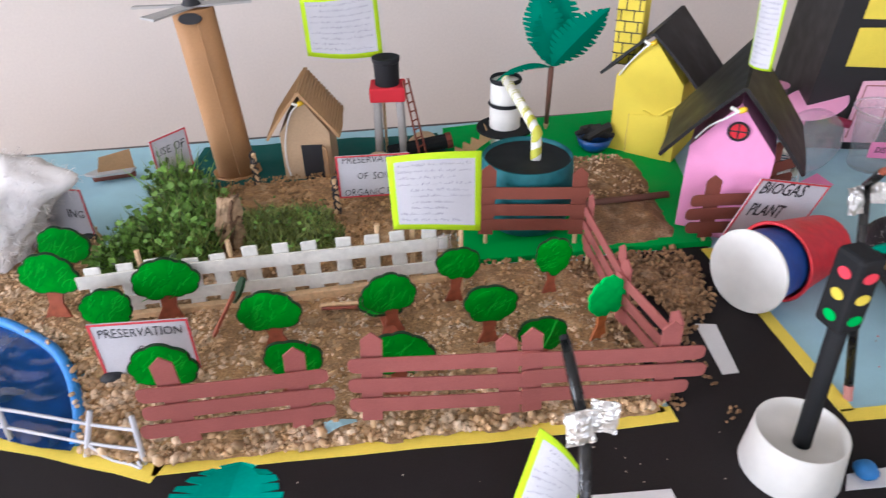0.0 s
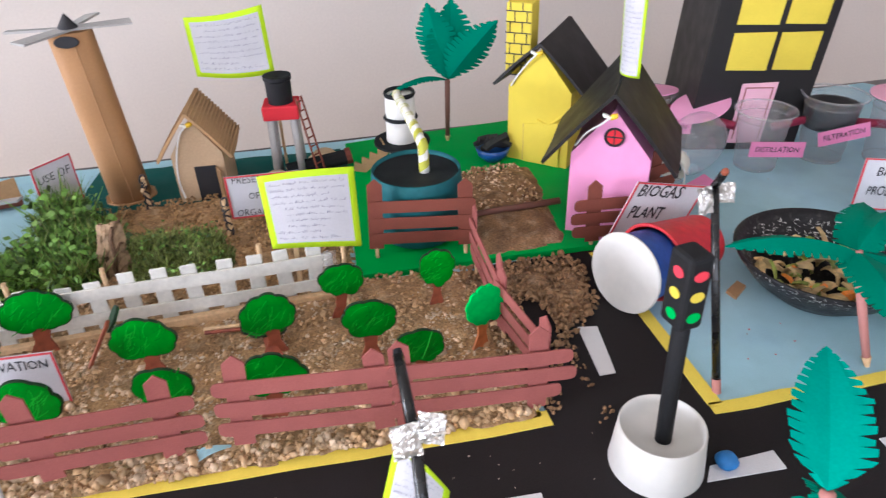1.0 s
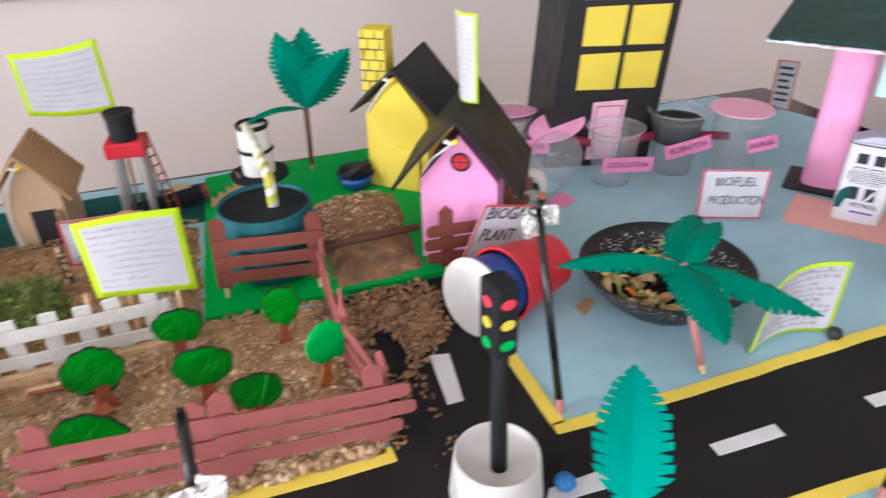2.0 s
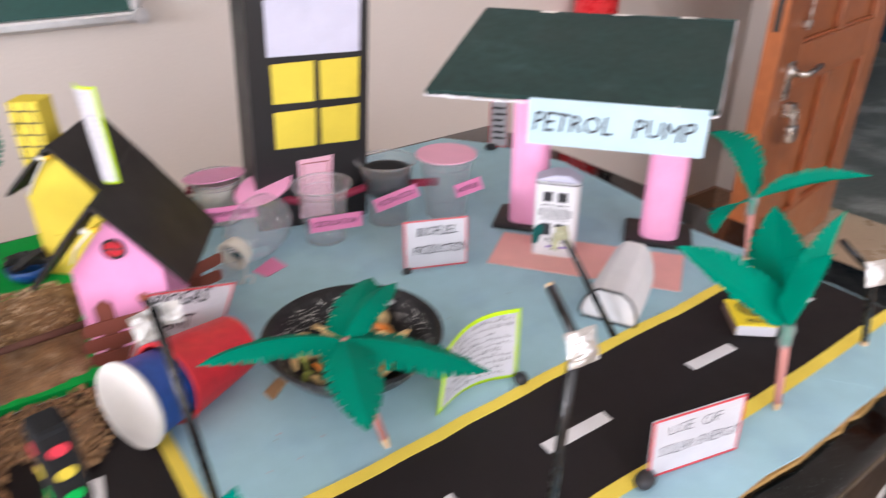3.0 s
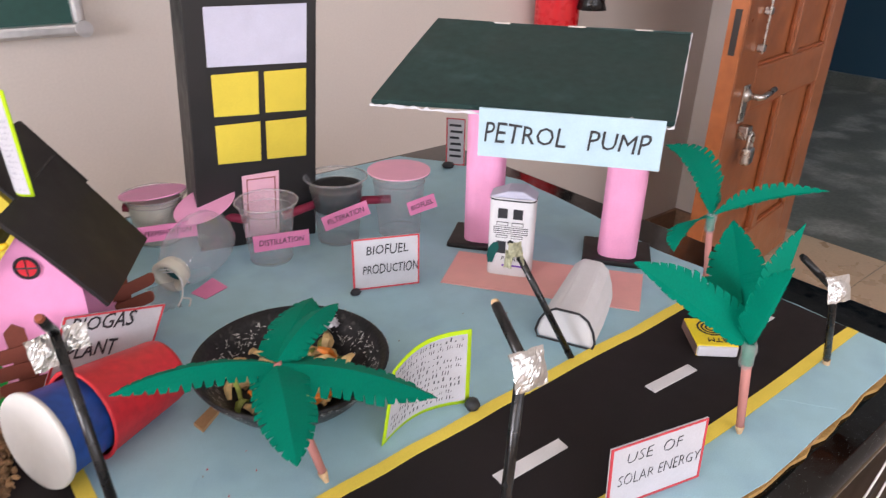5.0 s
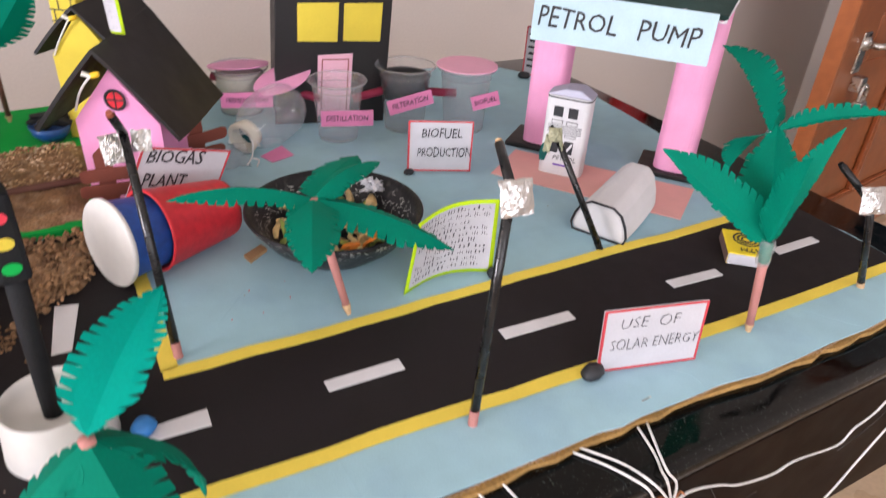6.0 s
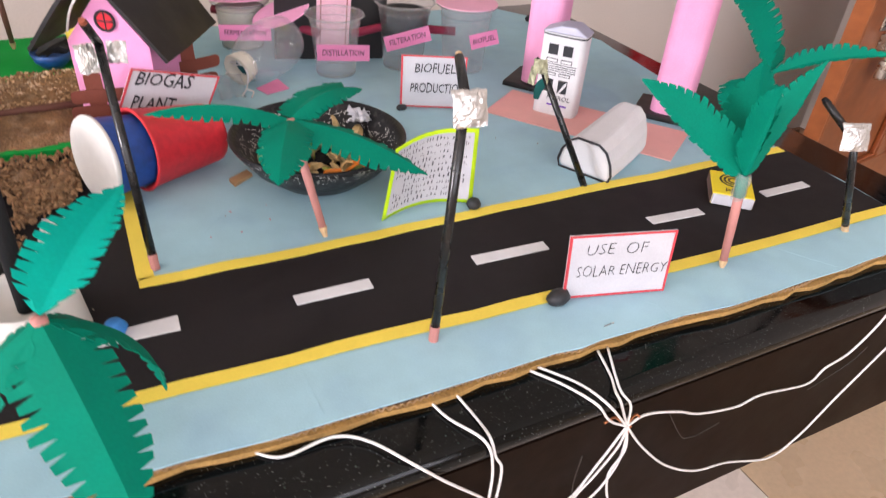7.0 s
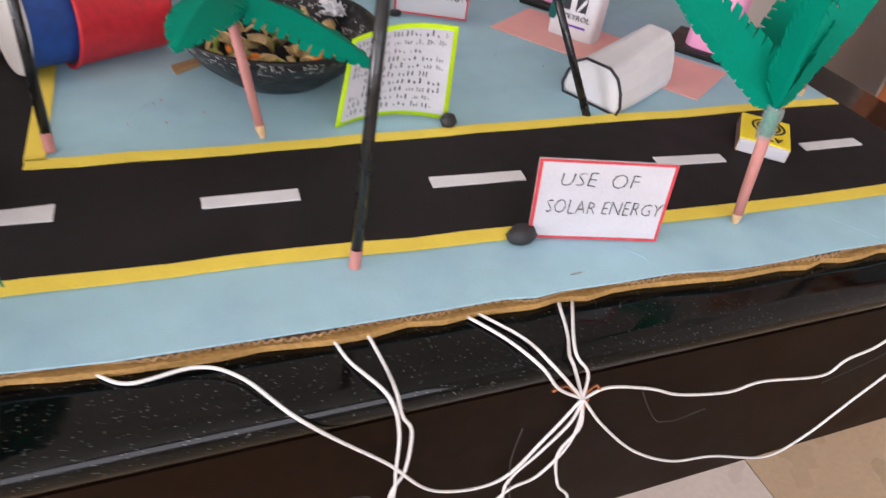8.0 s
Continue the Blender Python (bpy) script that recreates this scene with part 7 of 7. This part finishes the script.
line = [Vector(p) for p in ((0, 0, 0), (0.0, 0.02, 0.14), (0.0, 0.04, 0.30), (-0.03, 0.5, 0.375), (-0.08, 1.2, 0.46))]
part("straw", tube(line, 0.055, 12), STRAW_W, straw, "white paper straw", smooth=True)
pts = spline(line, 14)
bm = bmesh.new()
run, rows = 0.0, []
for k, p in enumerate(pts):
    d = (pts[min(k + 1, len(pts) - 1)] - pts[max(k - 1, 0)]).normalized()
    run += (p - pts[k - 1]).length if k else 0.0
    sx = (Vector((1, 0, 0)) - d * d.x).normalized()
    sy = d.cross(sx)
    ang = [run / 0.2 * 2 * math.pi + math.pi * q / 8 for q in range(9)]
    rows.append([bm.verts.new(p + 0.0585 * (math.cos(a) * sx + math.sin(a) * sy)) for a in ang])
for ra, rb in zip(rows, rows[1:]):
    for q in range(8):
        bm.faces.new((ra[q], ra[q + 1], rb[q + 1], rb[q]))
part("stripe", bm, STRAW_G, straw, "olive stripe winding round the straw", smooth=True)
mot = thing("white_pump_tower", -1.62, 4.75, 0.07, 0, "pump of white cylinders on a black disc", "pump")
part("lower_cylinder", lathe([(0, 0), (0.18, 0), (0.18, 0.38)], 26), CUP_WHITE, mot, smooth=True)
part("disc", lathe([(0, 0.37), (0.36, 0.38), (0.36, 0.41), (0, 0.42)], 36), BLACK_MATT, mot, "black card disc")
part("middle_cylinder", lathe([(0.195, 0.42), (0.195, 0.70), (0, 0.70)], 26), CUP_WHITE, mot, smooth=True)
part("band", lathe([(0.198, 0.70), (0.22, 0.72), (0.2, 0.75)], 26), BLACK_MATT, mot, "black band", smooth=True)
part("upper_cylinder", lathe([(0.19, 0.75), (0.185, 1.02), (0, 1.02)], 26), CUP_WHITE, mot, smooth=True)
part("cap", lathe([(0.187, 1.0), (0.2, 1.03), (0.187, 1.06), (0.17, 1.05), (0.16, 1.0), (0, 1.0)], 26), BLACK_MATT, mot, "black cap", smooth=True)
zz = thing("zigzag_card", -2.05, 4.75, 0.07, -28, "toothed scrap of brown cardboard", "cardboard scrap")
part("strip", prism([(-0.32, 0.02)] + [(-0.26 + 0.07 * k, 0.12 if k % 2 else 0.04) for k in range(9)] + [(0.34, 0.2), (0.32, -0.02), (-0.2, -0.08)], -0.012, 0.012, m=Matrix.Translation((0, 0, 0.14)) @ Matrix.Rotation(radians(-35), 4, "Y") @ UPRIGHT), CARD, zz)

coal = thing("coal_bowl", -0.42, 4.72, 0.07, 0, "small blue bowl heaped with black charcoal", "bowl")
part("bowl", lathe([(0, 0), (0.12, 0), (0.20, 0.08), (0.235, 0.19), (0.22, 0.19), (0.18, 0.09), (0, 0.03)], 28), BOWL_BLUE, coal, smooth=True)
r = random.Random(6)
for k in range(9):
    m = Matrix.Translation((r.uniform(-0.1, 0.12), r.uniform(-0.08, 0.08), 0.16 + r.uniform(0, 0.12))) @ Euler((r.uniform(-0.3, 0.3), r.uniform(-0.5, 0.5), r.uniform(-0.6, 0.6))).to_matrix().to_4x4()
    part("charcoal_stick", tube([m @ Vector((-0.17, 0, 0)), m @ Vector((0, 0.01, 0.01)), m @ Vector((0.17, 0, 0))], [0.035, 0.05, 0.04], 6), COAL, coal, "black charcoal stick")

# ---- crumbs fallen on the blue paper ----
pebbles("paper_crumbs", lambda x, y: not (0.9 < x < 2.7 and 0.2 < y < 2.0), (0.3, 6.2, 0.15, 3.4), 12, 0.009, lambda x, y: 0.002, CRUMB_ROAD, 91, "tiny dark crumbs on the blue paper")
pebbles("red_crumbs", lambda x, y: True, (0.5, 1.2, 0.25, 0.8), 5, 0.012, lambda x, y: 0.002, RED_CARD, 93, "tiny red paper crumbs on the blue paper")

# ---- cables hanging over the table's edge ----


def cable(points, label, r=0.0102, mat=CABLE, name="white_cable"):
    p = [Vector(q) for q in points]
    o = p[0]
    ob = thing(name, o.x, o.y, o.z, 0, label, "cable", "white cables" if mat is CABLE else "thin wires")
    part("sheath", tube(spline([q - o for q in p], 8), r, 8), mat, ob, smooth=True)
    return ob


J = (2.959, -2.33, -0.480)
cable([(0.4, -1.8, -0.1), (0.57, -1.92, -0.1), (0.88, -1.92, -0.07), (1.08, -2.03, -0.08), (1.28, -2.3, -0.1), (1.491, -2.33, -0.334), (1.778, -2.33, -0.659), (2.097, -2.33, -1.070), (2.533, -2.33, -1.156), (2.789, -2.33, -0.796), J], "white cable drooping from under the board")
cable([(1.57, -1.85, -0.1), (1.62, -2.04, -0.1), (1.75, -2.3, -0.1), (1.821, -2.33, -0.367), (1.831, -2.33, -0.731), (1.821, -2.33, -1.144), (1.629, -2.33, -2.250)], "white cable hanging over the granite edge")
cable([(1.76, -1.86, -0.1), (1.79, -2.12, -0.1), (1.80, -2.28, -0.11), (1.831, -2.33, -0.257), (1.895, -2.33, -0.417), (1.885, -2.33, -0.775), (1.800, -2.33, -1.105), (1.757, -2.33, -2.281)], "white cable hanging over the granite edge")
cable([(2.35, -1.88, -0.1), (2.5, -2.1, -0.1), (2.60, -2.33, -0.1), (2.767, -2.33, -0.334), J], "white cable running to the bare joint")
cable([(2.42, -1.87, -0.1), (2.6, -2.12, -0.1), (2.67, -2.35, -0.1), J], "white cable running to the bare joint")
cable([(2.93, -1.9, -0.1), (2.86, -2.14, -0.1), (2.80, -2.28, -0.11), (2.820, -2.33, -0.168), J], "white cable running to the bare joint")
cable([(3.02, -1.9, -0.1), (2.84, -2.27, -0.1), (2.927, -2.33, -0.241), J], "white cable running to the bare joint")
cable([J, (3.129, -2.33, -0.429), (3.469, -2.33, -0.547), (3.746, -2.33, -0.691), (4.192, -2.33, -0.804), (4.479, -2.33, -0.780), (5.096, -2.33, -0.901), (5.266, -2.33, -0.771), (5.553, -2.33, -0.670), (5.819, -2.33, -0.334), (6.2, -2.2, -0.1)], "white cable looping along the apron to the far end")
cable([J, (3.214, -2.33, -0.840), (3.586, -2.33, -1.250), (4.011, -2.33, -1.537), (4.437, -2.33, -1.643), (5.086, -2.33, -1.909), (5.426, -2.33, -1.760), (5.766, -2.33, -1.324), (6.149, -2.33, -0.868), (6.436, -2.33, -0.523), (6.50, -2.35, -0.1)], "white cable looping along the apron to the far end")
cable([J, (2.937, -2.33, -0.691), (2.789, -2.33, -0.938), (2.618, -2.33, -1.168), (2.608, -2.33, -1.441), (2.682, -2.33, -2.250)], "white cable hanging below the bare joint")
cable([J, (3.001, -2.33, -0.747), (2.969, -2.33, -0.987), (2.820, -2.33, -1.229), (2.608, -2.33, -1.324), (2.374, -2.33, -1.750), (2.257, -2.33, -2.250)], "white cable hanging below the bare joint")
cable([J, (3.022, -2.33, -0.771), (2.927, -2.33, -1.023), (3.022, -2.33, -1.409), (3.171, -2.33, -1.697), (3.118, -2.33, -2.367)], "white cable hanging below the bare joint")
cable([(6.7, -1.5, -0.1), (6.45, -1.98, -0.1), (6.28, -2.12, -0.1), (6.44, -2.28, -0.1), (6.957, -2.33, -0.272), (8.191, -2.33, -0.754), (8.616, -2.33, -1.569), (8.584, -2.33, -2.622)], "white cable trailing over the table's edge")
cable([(6.85, -1.6, -0.1), (6.75, -2.0, -0.1), (6.95, -2.35, -0.1), (8.403, -2.33, -0.523), (9.329, -2.33, -1.250), (9.307, -2.33, -2.558)], "white cable trailing over the table's edge")
for p in (((2.725, -2.33, -0.340), (2.884, -2.33, -0.395)), ((2.991, -2.33, -0.620), (3.001, -2.33, -0.499)), ((2.969, -2.33, -0.429), (3.065, -2.33, -0.429))):
    cable([p[0], tuple((a + b) / 2 + 0.02 for a, b in zip(*p)), p[1]], "bare copper wire ends twisted together", 0.01, COPPER, "copper_wire")
for p in (((3.3, -2.0, -0.11), (3.522, -2.33, -0.754), (3.756, -2.33, -0.974), (4.054, -2.33, -0.938)), ((2.597, -2.33, -0.636), (2.586, -2.33, -0.978), (2.661, -2.33, -1.399)), ((1.491, -2.33, -0.896), (1.672, -2.33, -0.940), (1.736, -2.33, -1.062)), ((5.160, -2.33, -0.999), (5.617, -2.33, -0.856), (5.798, -2.33, -0.707))):
    cable(p, "hair-thin dark wire on the apron", 0.004, THIN_WIRE, "thin_wire")

# ---- floor tiles ----
tile = bmesh.new()
box(-2.985, 2.985, -2.985, 2.985, -0.02, 0.0, tile)
bmesh.ops.transform(tile, matrix=Matrix.Scale(D, 4), verts=tile.verts)
meshes = {}
for key, mat in (("beige", FLOOR), ("pale", FLOOR_PALE)):
    meshes[key] = bpy.data.meshes.new("tile")
    tile.to_mesh(meshes[key])
    meshes[key].materials.append(mat)
tile.free()
PALE_COLUMN = 11
for i in range(15):
    for j in range(7):
        x, y = -58.8 + 6 * i, SOUTH + 3.0 + 6 * j
        ob = new("tile", meshes["pale" if i == PALE_COLUMN else "beige"])
        ob.location = (x * D, y * D, FLOOR_Z * D)
        ob.parent = floor
